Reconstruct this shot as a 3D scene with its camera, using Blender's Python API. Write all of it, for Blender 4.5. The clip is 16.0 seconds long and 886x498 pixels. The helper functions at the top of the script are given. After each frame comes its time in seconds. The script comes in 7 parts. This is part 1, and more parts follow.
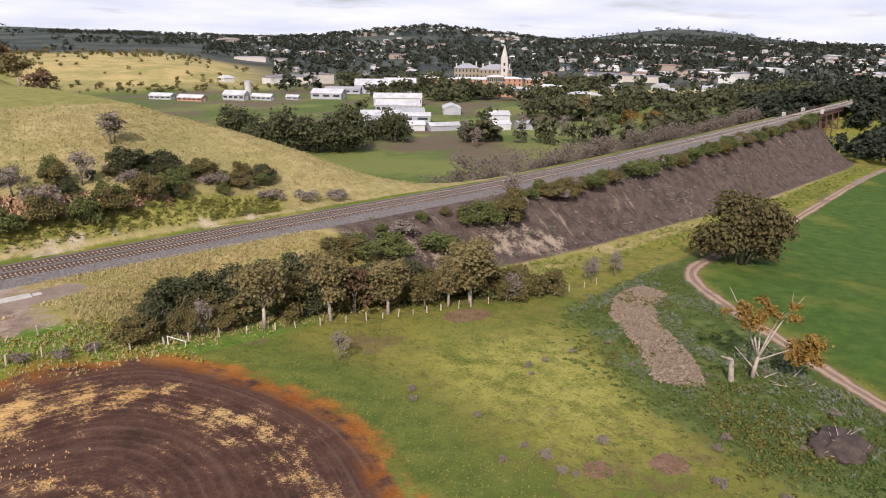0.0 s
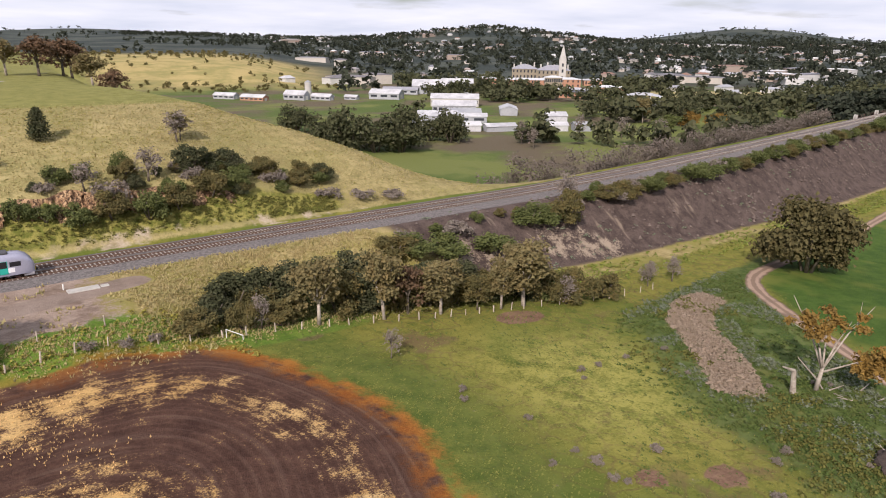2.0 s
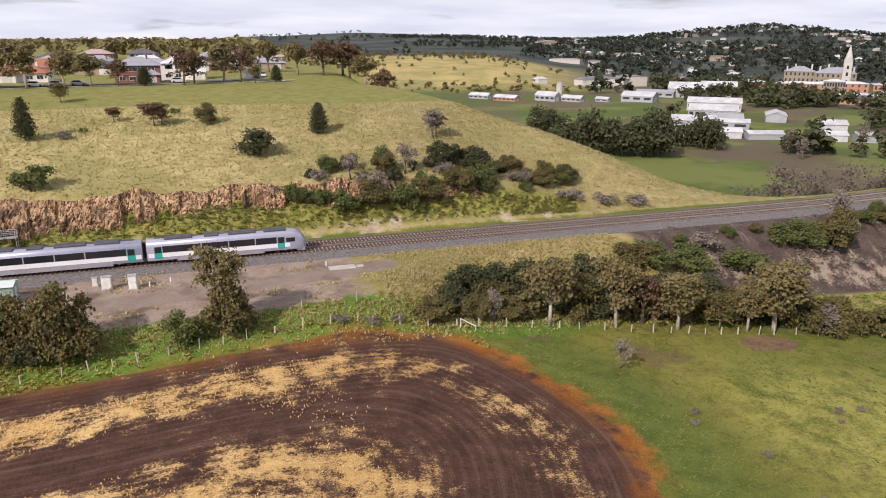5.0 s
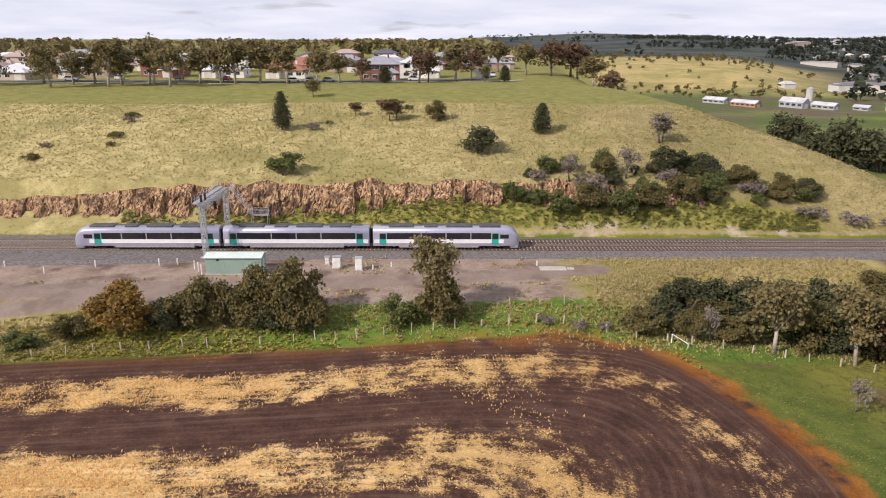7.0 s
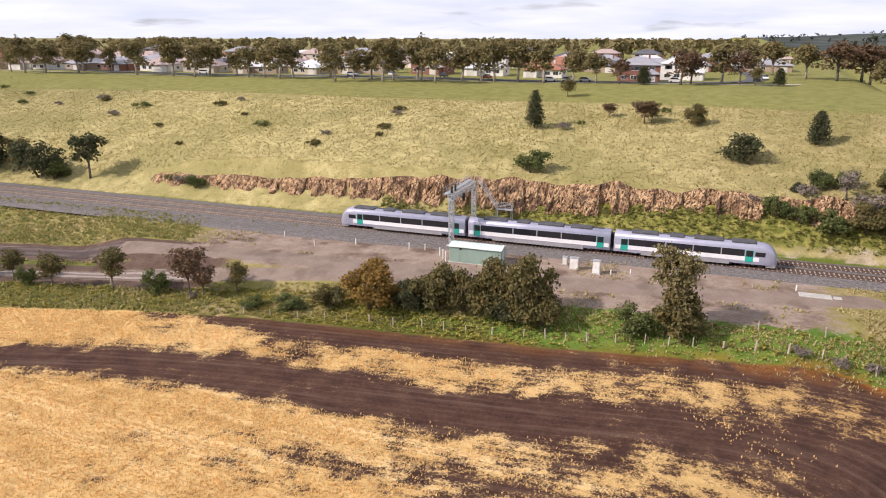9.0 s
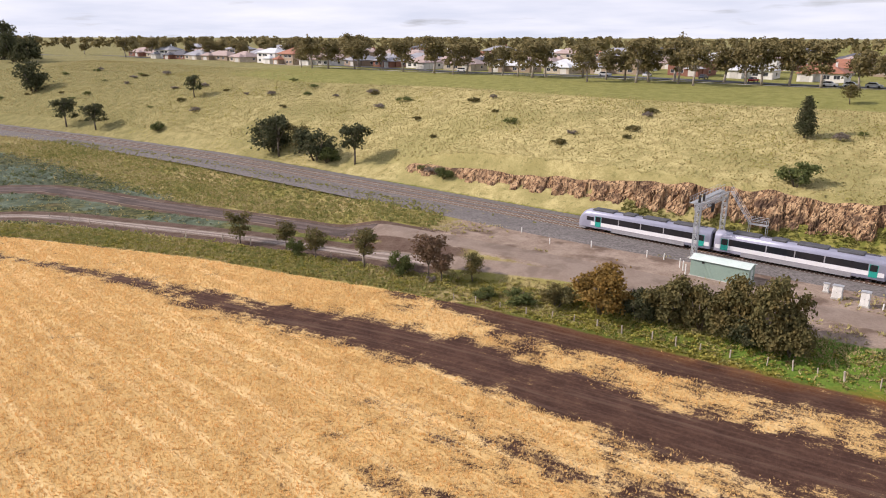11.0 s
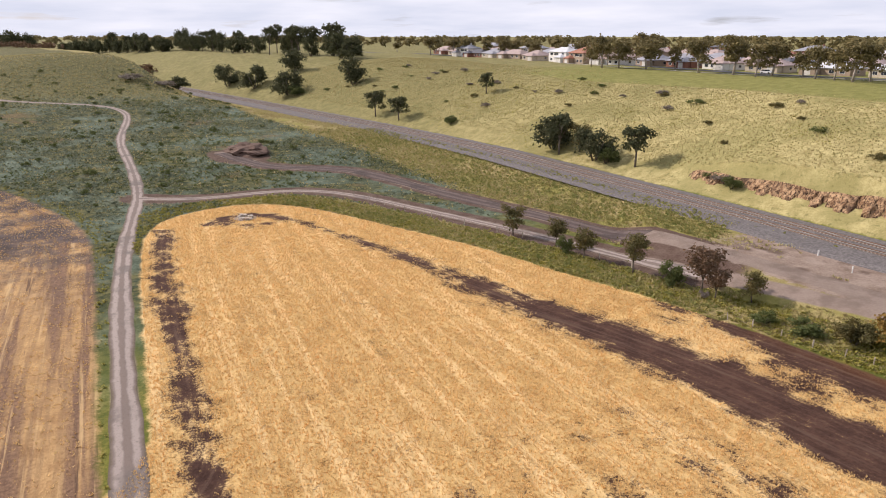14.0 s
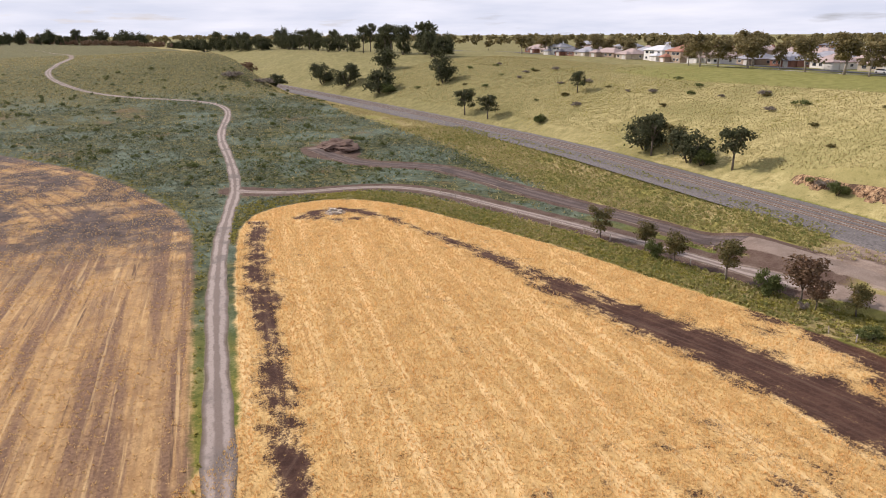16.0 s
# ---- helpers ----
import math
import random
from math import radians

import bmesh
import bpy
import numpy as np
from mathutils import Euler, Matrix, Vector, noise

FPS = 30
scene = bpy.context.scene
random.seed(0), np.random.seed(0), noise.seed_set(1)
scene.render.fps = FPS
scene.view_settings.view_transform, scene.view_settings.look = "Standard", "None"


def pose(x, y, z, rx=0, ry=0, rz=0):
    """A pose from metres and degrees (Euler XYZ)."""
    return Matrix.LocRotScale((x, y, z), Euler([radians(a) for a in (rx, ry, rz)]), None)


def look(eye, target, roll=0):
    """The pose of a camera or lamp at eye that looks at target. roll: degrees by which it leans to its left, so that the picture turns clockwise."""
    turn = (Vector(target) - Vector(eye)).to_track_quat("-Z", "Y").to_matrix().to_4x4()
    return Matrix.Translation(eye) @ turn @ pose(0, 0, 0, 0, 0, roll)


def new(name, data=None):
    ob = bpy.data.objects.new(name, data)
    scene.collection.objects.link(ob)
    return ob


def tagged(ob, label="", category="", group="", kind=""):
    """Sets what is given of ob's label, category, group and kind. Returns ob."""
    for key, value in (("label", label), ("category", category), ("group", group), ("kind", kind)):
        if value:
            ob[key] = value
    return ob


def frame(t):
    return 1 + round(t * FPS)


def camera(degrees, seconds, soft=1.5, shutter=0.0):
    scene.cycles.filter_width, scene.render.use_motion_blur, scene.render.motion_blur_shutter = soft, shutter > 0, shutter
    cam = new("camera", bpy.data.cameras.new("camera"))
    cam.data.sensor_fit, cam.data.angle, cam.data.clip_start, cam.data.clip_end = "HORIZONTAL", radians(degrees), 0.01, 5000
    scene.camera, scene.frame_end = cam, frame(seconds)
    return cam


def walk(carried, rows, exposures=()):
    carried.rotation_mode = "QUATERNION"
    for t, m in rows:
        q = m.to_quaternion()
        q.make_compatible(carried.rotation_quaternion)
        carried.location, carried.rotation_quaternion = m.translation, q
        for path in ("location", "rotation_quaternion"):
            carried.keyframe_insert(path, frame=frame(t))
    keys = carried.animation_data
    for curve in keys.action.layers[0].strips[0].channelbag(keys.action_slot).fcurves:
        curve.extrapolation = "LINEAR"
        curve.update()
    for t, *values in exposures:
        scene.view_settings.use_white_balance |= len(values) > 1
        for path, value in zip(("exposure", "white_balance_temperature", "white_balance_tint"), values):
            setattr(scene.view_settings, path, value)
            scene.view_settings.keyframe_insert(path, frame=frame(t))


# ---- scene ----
EYE_Z = 34.5
cam = camera(64.15, 16.0, soft=1.0)
# seconds, heading (degrees clockwise from +y), tilt, lean: the camera hovers and turns
PATH = [
    (0, 42.23, -16.68, 0.80),
    (0.5, 41.56, -16.68, 0.76),
    (1, 40.63, -16.68, 0.69),
    (1.5, 39.21, -16.68, 0.68),
    (2, 37.68, -16.69, 0.66),
    (2.5, 35.33, -16.69, 0.60),
    (3, 32.72, -16.69, 0.54),
    (3.5, 29.31, -16.70, 0.43),
    (4, 25.55, -16.70, 0.28),
    (6.5, 4.85, -16.68, 0.01),
    (7, 0.02, -16.66, 0.03),
    (7.5, -4.75, -16.69, 0.06),
    (8, -9.94, -16.70, 0.12),
    (8.5, -14.79, -16.70, 0.10),
    (9, -19.99, -16.70, 0.10),
    (11.5, -44.82, -16.79, 0.02),
    (12, -49.96, -16.80, -0.12),
    (12.5, -53.71, -16.80, -0.10),
    (13, -56.77, -16.83, -0.03),
    (13.5, -59.52, -16.83, -0.02),
    (14, -62.14, -16.85, 0.01),
    (14.5, -64.16, -16.87, 0.02),
    (15, -66.23, -16.89, -0.00),
    (15.5, -68.05, -16.93, -0.09),
    (16, -69.30, -16.96, -0.19),
]
# the clip's camera opens up a little as it turns to the sunlit side
EXPOSURE = [(0, 0.08, 6500, 19), (4, -0.05, 6500, 19), (7, -0.04, 6500, 19), (9, 0.12, 6500, 19), (12, -0.02, 6500, 19), (16, -0.04, 6500, 19)]
walk(cam, [(t, pose(0, 0, EYE_Z, 90 + tilt, 0, -heading) @ pose(0, 0, 0, 0, 0, lean)) for t, heading, tilt, lean in PATH],
     exposures=EXPOSURE)

# ---- world and sun ----
SUN_AZ, SUN_EL = radians(233.0), radians(36.0)          # clockwise from +y, above the horizon
to_sun = Vector((math.sin(SUN_AZ) * math.cos(SUN_EL), math.cos(SUN_AZ) * math.cos(SUN_EL), math.sin(SUN_EL)))
sun_data = bpy.data.lights.new("sun", "SUN")
sun_data.energy, sun_data.angle, sun_data.color = 4.6, radians(0.9), (1.0, 0.93, 0.83)
sun_ob = new("sun", sun_data)
sun_ob.matrix_world = look(to_sun * 500, (0, 0, 0))

world = bpy.data.worlds.new("sky")
scene.world = world
world.use_nodes = True
wn, wl = world.node_tree.nodes, world.node_tree.links
wn.clear()
sky = wn.new("ShaderNodeTexSky")
sky.sky_type, sky.sun_disc = "NISHITA", False
sky.sun_elevation, sky.sun_rotation = SUN_EL, SUN_AZ
sky.air_density, sky.dust_density, sky.ozone_density = 1.0, 1.5, 1.0
tc = wn.new("ShaderNodeTexCoord")
# a broken cloud layer overhead, seen ever more edge-on towards the horizon
split = wn.new("ShaderNodeSeparateXYZ")
wl.new(tc.outputs["Generated"], split.inputs[0])
lift = wn.new("ShaderNodeMath")
lift.operation = "MAXIMUM"
lift.inputs[1].default_value = 0.0
wl.new(split.outputs["Z"], lift.inputs[0])
height = wn.new("ShaderNodeMath")
height.inputs[1].default_value = 0.11
wl.new(lift.outputs[0], height.inputs[0])
mp = wn.new("ShaderNodeCombineXYZ")
for axis in ("X", "Y"):
    over = wn.new("ShaderNodeMath")
    over.operation = "DIVIDE"
    wl.new(split.outputs[axis], over.inputs[0])
    wl.new(height.outputs[0], over.inputs[1])
    wl.new(over.outputs[0], mp.inputs[axis])
cloud = wn.new("ShaderNodeTexNoise")
cloud.inputs["Scale"].default_value, cloud.inputs["Detail"].default_value, cloud.inputs["Roughness"].default_value = 0.7, 6.0, 0.5
cover = wn.new("ShaderNodeValToRGB")
cover.color_ramp.elements[0].position, cover.color_ramp.elements[1].position = 0.38, 0.56
shade = wn.new("ShaderNodeTexNoise")
shade.inputs["Scale"].default_value, shade.inputs["Detail"].default_value = 0.75, 5.0
tone = wn.new("ShaderNodeValToRGB")
tone.color_ramp.elements[0].position, tone.color_ramp.elements[1].position = 0.34, 0.72
tone.color_ramp.elements[0].color, tone.color_ramp.elements[1].color = (8.3, 9.1, 10.4, 1), (11.3, 11.7, 12.4, 1)
mix = wn.new("ShaderNodeMix")
mix.data_type = "RGBA"
bg = wn.new("ShaderNodeBackground")
bg.inputs["Strength"].default_value = 0.084
out = wn.new("ShaderNodeOutputWorld")
wl.new(mp.outputs[0], cloud.inputs["Vector"])
wl.new(mp.outputs[0], shade.inputs["Vector"])
thick = wn.new("ShaderNodeMapRange")
thick.inputs["From Min"].default_value, thick.inputs["From Max"].default_value = 0.0, 0.35
thick.inputs["To Min"].default_value, thick.inputs["To Max"].default_value = 0.17, 0.0
wl.new(split.outputs["Z"], thick.inputs["Value"])
heaped = wn.new("ShaderNodeMath")
wl.new(cloud.outputs["Fac"], heaped.inputs[0])
wl.new(thick.outputs[0], heaped.inputs[1])
wl.new(heaped.outputs[0], cover.inputs[0])
wl.new(shade.outputs["Fac"], tone.inputs[0])
wl.new(cover.outputs[0], mix.inputs["Factor"])
wl.new(sky.outputs[0], mix.inputs["A"])
wl.new(tone.outputs[0], mix.inputs["B"])
wl.new(mix.outputs["Result"], bg.inputs["Color"])
wl.new(bg.outputs[0], out.inputs["Surface"])


# ---- materials ----
class Nodes:
    """A short hand for node materials."""

    def __init__(self, name):
        self.mat = bpy.data.materials.new(name)
        self.mat.use_nodes = True
        self.tree = self.mat.node_tree
        self.bsdf = self.tree.nodes["Principled BSDF"]
        self.pos_socket = self.tree.nodes.new("ShaderNodeNewGeometry").outputs["Position"]

    def node(self, kind, **values):
        n = self.tree.nodes.new(kind)
        for key, v in values.items():
            self.put(n.inputs[key.replace("_", " ")], v)
        return n

    def put(self, socket, v):
        if isinstance(v, bpy.types.NodeSocket):
            self.tree.links.new(v, socket)
        elif isinstance(v, tuple) and len(v) == 3 and socket.type == "RGBA":
            socket.default_value = (*v, 1)
        else:
            socket.default_value = v

    def pos(self):
        return self.pos_socket

    def object_pos(self):
        return self.tree.nodes.new("ShaderNodeTexCoord").outputs["Object"]

    def noise(self, scale, detail=4.0, rough=0.6, at=None):
        n = self.node("ShaderNodeTexNoise", Scale=scale, Detail=detail, Roughness=rough)
        self.put(n.inputs["Vector"], at or self.pos())
        return n.outputs["Fac"]

    def stretch(self, scale, turn=0.0, at=None):
        n = self.tree.nodes.new("ShaderNodeMapping")
        n.inputs["Scale"].default_value = scale
        n.inputs["Rotation"].default_value = (0, 0, turn)
        self.put(n.inputs["Vector"], at or self.pos())
        return n.outputs[0]

    def math(self, op, a, b=0.0, clamp=False):
        n = self.tree.nodes.new("ShaderNodeMath")
        n.operation, n.use_clamp = op, clamp
        self.put(n.inputs[0], a)
        self.put(n.inputs[1], b)
        return n.outputs[0]

    def ramp(self, v, low, high, a=0.0, b=1.0):
        n = self.tree.nodes.new("ShaderNodeMapRange")
        n.interpolation_type = "SMOOTHSTEP"
        for key, w in (("Value", v), ("From Min", low), ("From Max", high), ("To Min", a), ("To Max", b)):
            self.put(n.inputs[key], w)
        return n.outputs[0]

    def mix(self, fac, a, b):
        n = self.tree.nodes.new("ShaderNodeMix")
        n.data_type = "RGBA"
        for key, w in ((0, fac), (6, a), (7, b)):
            self.put(n.inputs[key], w)
        return n.outputs[2]

    def along(self, across, k_along, k_across, detail=4.0, rough=0.6):
        """Noise drawn out in streaks along x, by a distance across them."""
        split = self.node("ShaderNodeSeparateXYZ", Vector=self.pos())
        at = self.node("ShaderNodeCombineXYZ", X=self.math("MULTIPLY", split.outputs["X"], k_along), Y=self.math("MULTIPLY", across, k_across))
        return self.noise(1.0, detail, rough, at.outputs[0])

    def attr(self, name):
        n = self.tree.nodes.new("ShaderNodeAttribute")
        n.attribute_name = name
        return n.outputs["Fac"]

    def random(self):
        return self.tree.nodes.new("ShaderNodeObjectInfo").outputs["Random"]

    def island(self):
        return self.tree.nodes.new("ShaderNodeNewGeometry").outputs["Random Per Island"]

    def bump(self, height, strength=0.4, distance=0.05):
        n = self.node("ShaderNodeBump", Strength=strength, Distance=distance, Height=height)
        self.tree.links.new(n.outputs[0], self.bsdf.inputs["Normal"])

    def done(self, colour, rough=0.9, metal=0.0, specular=0.3):
        self.put(self.bsdf.inputs["Base Color"], colour)
        self.put(self.bsdf.inputs["Roughness"], rough)
        self.put(self.bsdf.inputs["Metallic"], metal)
        self.put(self.bsdf.inputs["Specular IOR Level"], specular)
        return self.mat


def plain(name, a, b, scale=1.0, rough=0.7, metal=0.0, specular=0.3, bump=0.0, own=False):
    """Two tones of one surface, mottled at two scales."""
    n = Nodes(name)
    at = n.object_pos() if own else None
    k = n.math("ADD", n.math("MULTIPLY", n.noise(scale, 5, at=at), 0.65), n.math("MULTIPLY", n.noise(scale * 9, 3, at=at), 0.35))
    if bump:
        n.bump(n.noise(scale * 6, 4, at=at), bump, 0.03)
    return n.done(n.mix(n.ramp(k, 0.36, 0.64), a, b), rough, metal, specular)


def leaves(name, a, b, c):
    """Foliage: varies from leaf to leaf, from branch to branch and from tree to tree; some light comes through."""
    n = Nodes(name)
    col = n.mix(n.island(), a, b)
    col = n.mix(n.ramp(n.noise(0.7, 3), 0.4, 0.68), col, c)
    col = n.mix(n.math("MULTIPLY", n.random(), 0.35), col, tuple(0.75 * v for v in b))
    n.done(col, 0.75, 0.0, 0.2)
    thin = n.node("ShaderNodeBsdfTranslucent", Color=col)
    both = n.tree.nodes.new("ShaderNodeMixShader")
    both.inputs[0].default_value = 0.32
    n.tree.links.new(n.bsdf.outputs[0], both.inputs[1])
    n.tree.links.new(thin.outputs[0], both.inputs[2])
    n.tree.links.new(both.outputs[0], n.tree.nodes["Material Output"].inputs["Surface"])
    return n.mat


LEAF_OLIVE = leaves("olive_leaves", (0.095, 0.088, 0.036), (0.175, 0.155, 0.062), (0.21, 0.16, 0.06))
LEAF_GREEN = leaves("green_leaves", (0.085, 0.11, 0.04), (0.16, 0.18, 0.06), (0.14, 0.155, 0.05))
LEAF_DARK = leaves("dark_leaves", (0.05, 0.062, 0.032), (0.1, 0.108, 0.05), (0.11, 0.105, 0.055))
LEAF_FAR = leaves("far_wood_leaves", (0.026, 0.036, 0.026), (0.052, 0.064, 0.040), (0.06, 0.06, 0.042))
LEAF_GOLD = leaves("golden_leaves", (0.19, 0.115, 0.03), (0.34, 0.205, 0.05), (0.22, 0.15, 0.048))
LEAF_RED = leaves("reddish_leaves", (0.14, 0.085, 0.052), (0.21, 0.13, 0.078), (0.15, 0.105, 0.062))
LEAF_BRUSH = leaves("bare_brush", (0.21, 0.175, 0.15), (0.33, 0.28, 0.24), (0.22, 0.185, 0.15))
LEAF_WEED = leaves("weed_leaves", (0.15, 0.21, 0.045), (0.28, 0.33, 0.075), (0.33, 0.32, 0.075))
LEAF_SAGE = leaves("sage_weed_leaves", (0.15, 0.18, 0.12), (0.25, 0.28, 0.2), (0.15, 0.165, 0.09))
LEAF_YELLOW = leaves("yellow_weed_leaves", (0.27, 0.245, 0.05), (0.42, 0.36, 0.085), (0.27, 0.26, 0.06))
LEAF_GUM = leaves("gum_leaves", (0.135, 0.118, 0.053), (0.245, 0.21, 0.097), (0.27, 0.205, 0.09))
LEAF_BIG = leaves("dark_olive_leaves", (0.075, 0.07, 0.03), (0.135, 0.118, 0.05), (0.15, 0.12, 0.05))
LEAF_MOSS = leaves("moss_leaves", (0.16, 0.18, 0.042), (0.27, 0.265, 0.07), (0.22, 0.22, 0.055))
STRAW = leaves("straw", (0.66, 0.425, 0.17), (0.87, 0.60, 0.275), (0.81, 0.55, 0.24))
LEAF_LOW = leaves("low_weed_leaves", (0.07, 0.115, 0.028), (0.135, 0.18, 0.048), (0.12, 0.135, 0.04))
LEAF_HEATH = leaves("heath_leaves", (0.13, 0.135, 0.034), (0.21, 0.20, 0.055), (0.15, 0.15, 0.04))
LEAF_BANK = leaves("bank_leaves", (0.26, 0.235, 0.075), (0.46, 0.40, 0.15), (0.19, 0.215, 0.06))
LEAF_THICKET = leaves("thicket_twigs", (0.15, 0.125, 0.105), (0.25, 0.205, 0.175), (0.17, 0.14, 0.11))
LEAF_DEAD = leaves("dead_brush_twigs", (0.27, 0.205, 0.15), (0.42, 0.33, 0.25), (0.30, 0.235, 0.17))
DRYGRASS = leaves("dry_grass_blades", (0.36, 0.29, 0.14), (0.56, 0.46, 0.23), (0.38, 0.35, 0.14))
BARK_PALE = plain("pale_bark", (0.42, 0.37, 0.31), (0.24, 0.20, 0.16), 1.5, 0.85)
BARK_DARK = plain("dark_bark", (0.10, 0.08, 0.06), (0.17, 0.14, 0.11), 1.5, 0.9)


# ---- lie of the land ----
def sm(a, b, x):
    k = np.clip((np.asarray(x, float) - a) / (b - a), 0, 1)
    return k * k * (3 - 2 * k)


def track_y(x):
    """The line midway between the two tracks: straight, with a wide bend at either end."""
    x = np.asarray(x, float)
    right, left = np.maximum(x - 110, 0), np.maximum(-x - 170, 0)
    return 118.4 + 0.13 * right * right / (right + 60) - 0.17 * left * left / (left + 90)


def field_z(x, y):
    """The low ground on the near side of the line."""
    z = np.interp(x, [-700, -560, -480, -400, -330, -180, 0, 60, 100, 190, 300, 420, 600],
                  [21, 20, 17, 8, 2.5, -3, -3, -7, -10.5, -15, -19, -22, -16])
    return z


def edge_x(y):
    """The brow of the spur behind the line, east of which the ground falls to the valley."""
    return np.interp(y, [100, 122, 150, 175, 230, 400, 700], [118, 113, 103, 83, 64, 75, 100])


def valley_z(x, y):
    d = np.hypot(x, y)
    z = np.interp(d, [0, 300, 800, 1500, 2500, 5000], [-15, -13, -12, -3, 16, 20])
    az = np.degrees(np.arctan2(x, y))
    # the bare hill across the valley
    z = z + sm(29, 20, az) * np.interp(d, [0, 650, 700, 790, 900, 1500], [0, 0, 3, 18, 20, 14]) * (y > 0)
    # wooded hills on the skyline
    z = z + 50 * np.exp(-((az - 41) / 7.5) ** 2 - ((d - 2600) / 500) ** 2)
    z = z + 70 * np.exp(-((az - 60) / 6.5) ** 2 - ((d - 3900) / 600) ** 2)
    z = z + 24 * np.exp(-((az - 11.5) / 5.0) ** 2 - ((d - 4300) / 400) ** 2)
    return z


def ground_z(x, y):
    x, y = np.asarray(x, float), np.asarray(y, float)
    s = y - track_y(x)
    # the grassy knoll beside the western cutting
    low = field_z(x, y) + 5.5 * np.exp(-((x + 505) / 55) ** 2 - ((y - 2) / 48) ** 2)
    open_side = -1.5 + (0.24 + 0.55 * sm(-400, -485, x)) * np.maximum(-s - 12, 0)
    low = low + (np.minimum(low, open_side) - low) * sm(-240, -300, x) * sm(-680, -600, x)
    # near side: bench, pad round the shed, bank down to the field
    pad = sm(-120, -85, x) * sm(45, 10, x)
    top, foot = -7 - 18 * pad, -7 - 18 * pad - (9 + 0.9 * np.maximum(-0.6 - low, 0))
    near = low + (-0.6 - low) * sm(foot, top, s)
    # far side: cutting, grass slope and plateau, falling off east of the brow
    rock = sm(-135, -95, x) * sm(72, 40, x)
    cut = 2.4 * sm(-30, 0, x) * sm(7, 10, s) * sm(14, 12, s) + np.interp(s, [0, 6.5, 10, 12.4, 14, 26, 41, 61, 88, 118, 400], [-0.6, -0.2, 2.2, 3.4, 8.4, 11.6, 15.4, 18.6, 20.6, 21.2, 21])
    plain = np.interp(s, [0, 7, 12, 26, 41, 61, 88, 118, 400], [-0.6, -0.2, 2.0, 8.0, 13.4, 18.2, 20.6, 21.2, 21])
    hill = plain + (cut - plain) * rock
    val = valley_z(x, y)
    val = np.where(s < 60, -0.6 + (val + 0.6) * sm(6, 32, s), val)
    inside = sm(-30, 24, edge_x(y) - x)
    far = val + (hill - val) * inside
    far = np.where(s < 6, -0.6, far)
    z = np.where(s > 0, far, near)
    # the creek's gully under the viaduct
    gully = sm(358, 378, x) * sm(452, 434, x) * sm(140, 50, np.abs(s))
    z = z + (np.minimum(z, -21.0) - z) * gully
    # lie of the land, away from the line
    rough = 0.5 * np.sin(x * 0.05 + 1.3 * np.sin(y * 0.037)) + 0.35 * np.sin(y * 0.071 + 0.8 * np.sin(x * 0.043))
    return z + rough * sm(10, 30, np.abs(s)) * 0.6


def blotch(x, y, scale, seed):
    """Soft random patches from 0 to 1, about 1/scale metres across, at two sizes."""
    total = 0.0
    for k, (f, share) in enumerate(((1.0, 0.65), (2.7, 0.35))):
        u, v = np.asarray(x) * scale * f + 31.7 * seed, np.asarray(y) * scale * f + 17.3 * seed + 5 * k
        i, j = np.floor(u), np.floor(v)
        fu, fv = u - i, v - j
        fu, fv = fu * fu * (3 - 2 * fu), fv * fv * (3 - 2 * fv)

        def corner(a, b):
            h = np.sin(a * 127.1 + b * 311.7 + seed * 74.7) * 43758.5453
            return h - np.floor(h)

        total = total + share * ((corner(i, j) * (1 - fu) + corner(i + 1, j) * fu) * (1 - fv) + (corner(i, j + 1) * (1 - fu) + corner(i + 1, j + 1) * fu) * fv)
    return total


def polygon_depth(px, py, ring):
    """Signed distance to a closed outline: positive inside."""
    best, inside = np.full(px.shape, 1e9), np.zeros(px.shape, bool)
    for (ax, ay), (bx, by) in zip(ring, ring[1:] + ring[:1]):
        ex, ey = bx - ax, by - ay
        k = np.clip(((px - ax) * ex + (py - ay) * ey) / (ex * ex + ey * ey), 0, 1)
        best = np.minimum(best, np.hypot(px - ax - k * ex, py - ay - k * ey))
        cross = ((ay > py) != (by > py)) & (px < ax + (py - ay) * ex / (ey if ey else 1e-9))
        inside ^= cross
    return np.where(inside, best, -best)


def line_distance(px, py, line):
    best = np.full(px.shape, 1e9)
    for (ax, ay), (bx, by) in zip(line, line[1:]):
        ex, ey = bx - ax, by - ay
        k = np.clip(((px - ax) * ex + (py - ay) * ey) / (ex * ex + ey * ey), 0, 1)
        best = np.minimum(best, np.hypot(px - ax - k * ex, py - ay - k * ey))
    return best


def smooth_line(line, rounds=2, closed=False):
    for _ in range(rounds):
        made = [] if closed else [line[0]]
        for a, b in zip(line, line[1:] + (line[:1] if closed else [])):
            made += [(0.75 * a[0] + 0.25 * b[0], 0.75 * a[1] + 0.25 * b[1]), (0.25 * a[0] + 0.75 * b[0], 0.25 * a[1] + 0.75 * b[1])]
        line = made if closed else made + [line[-1]]
    return line


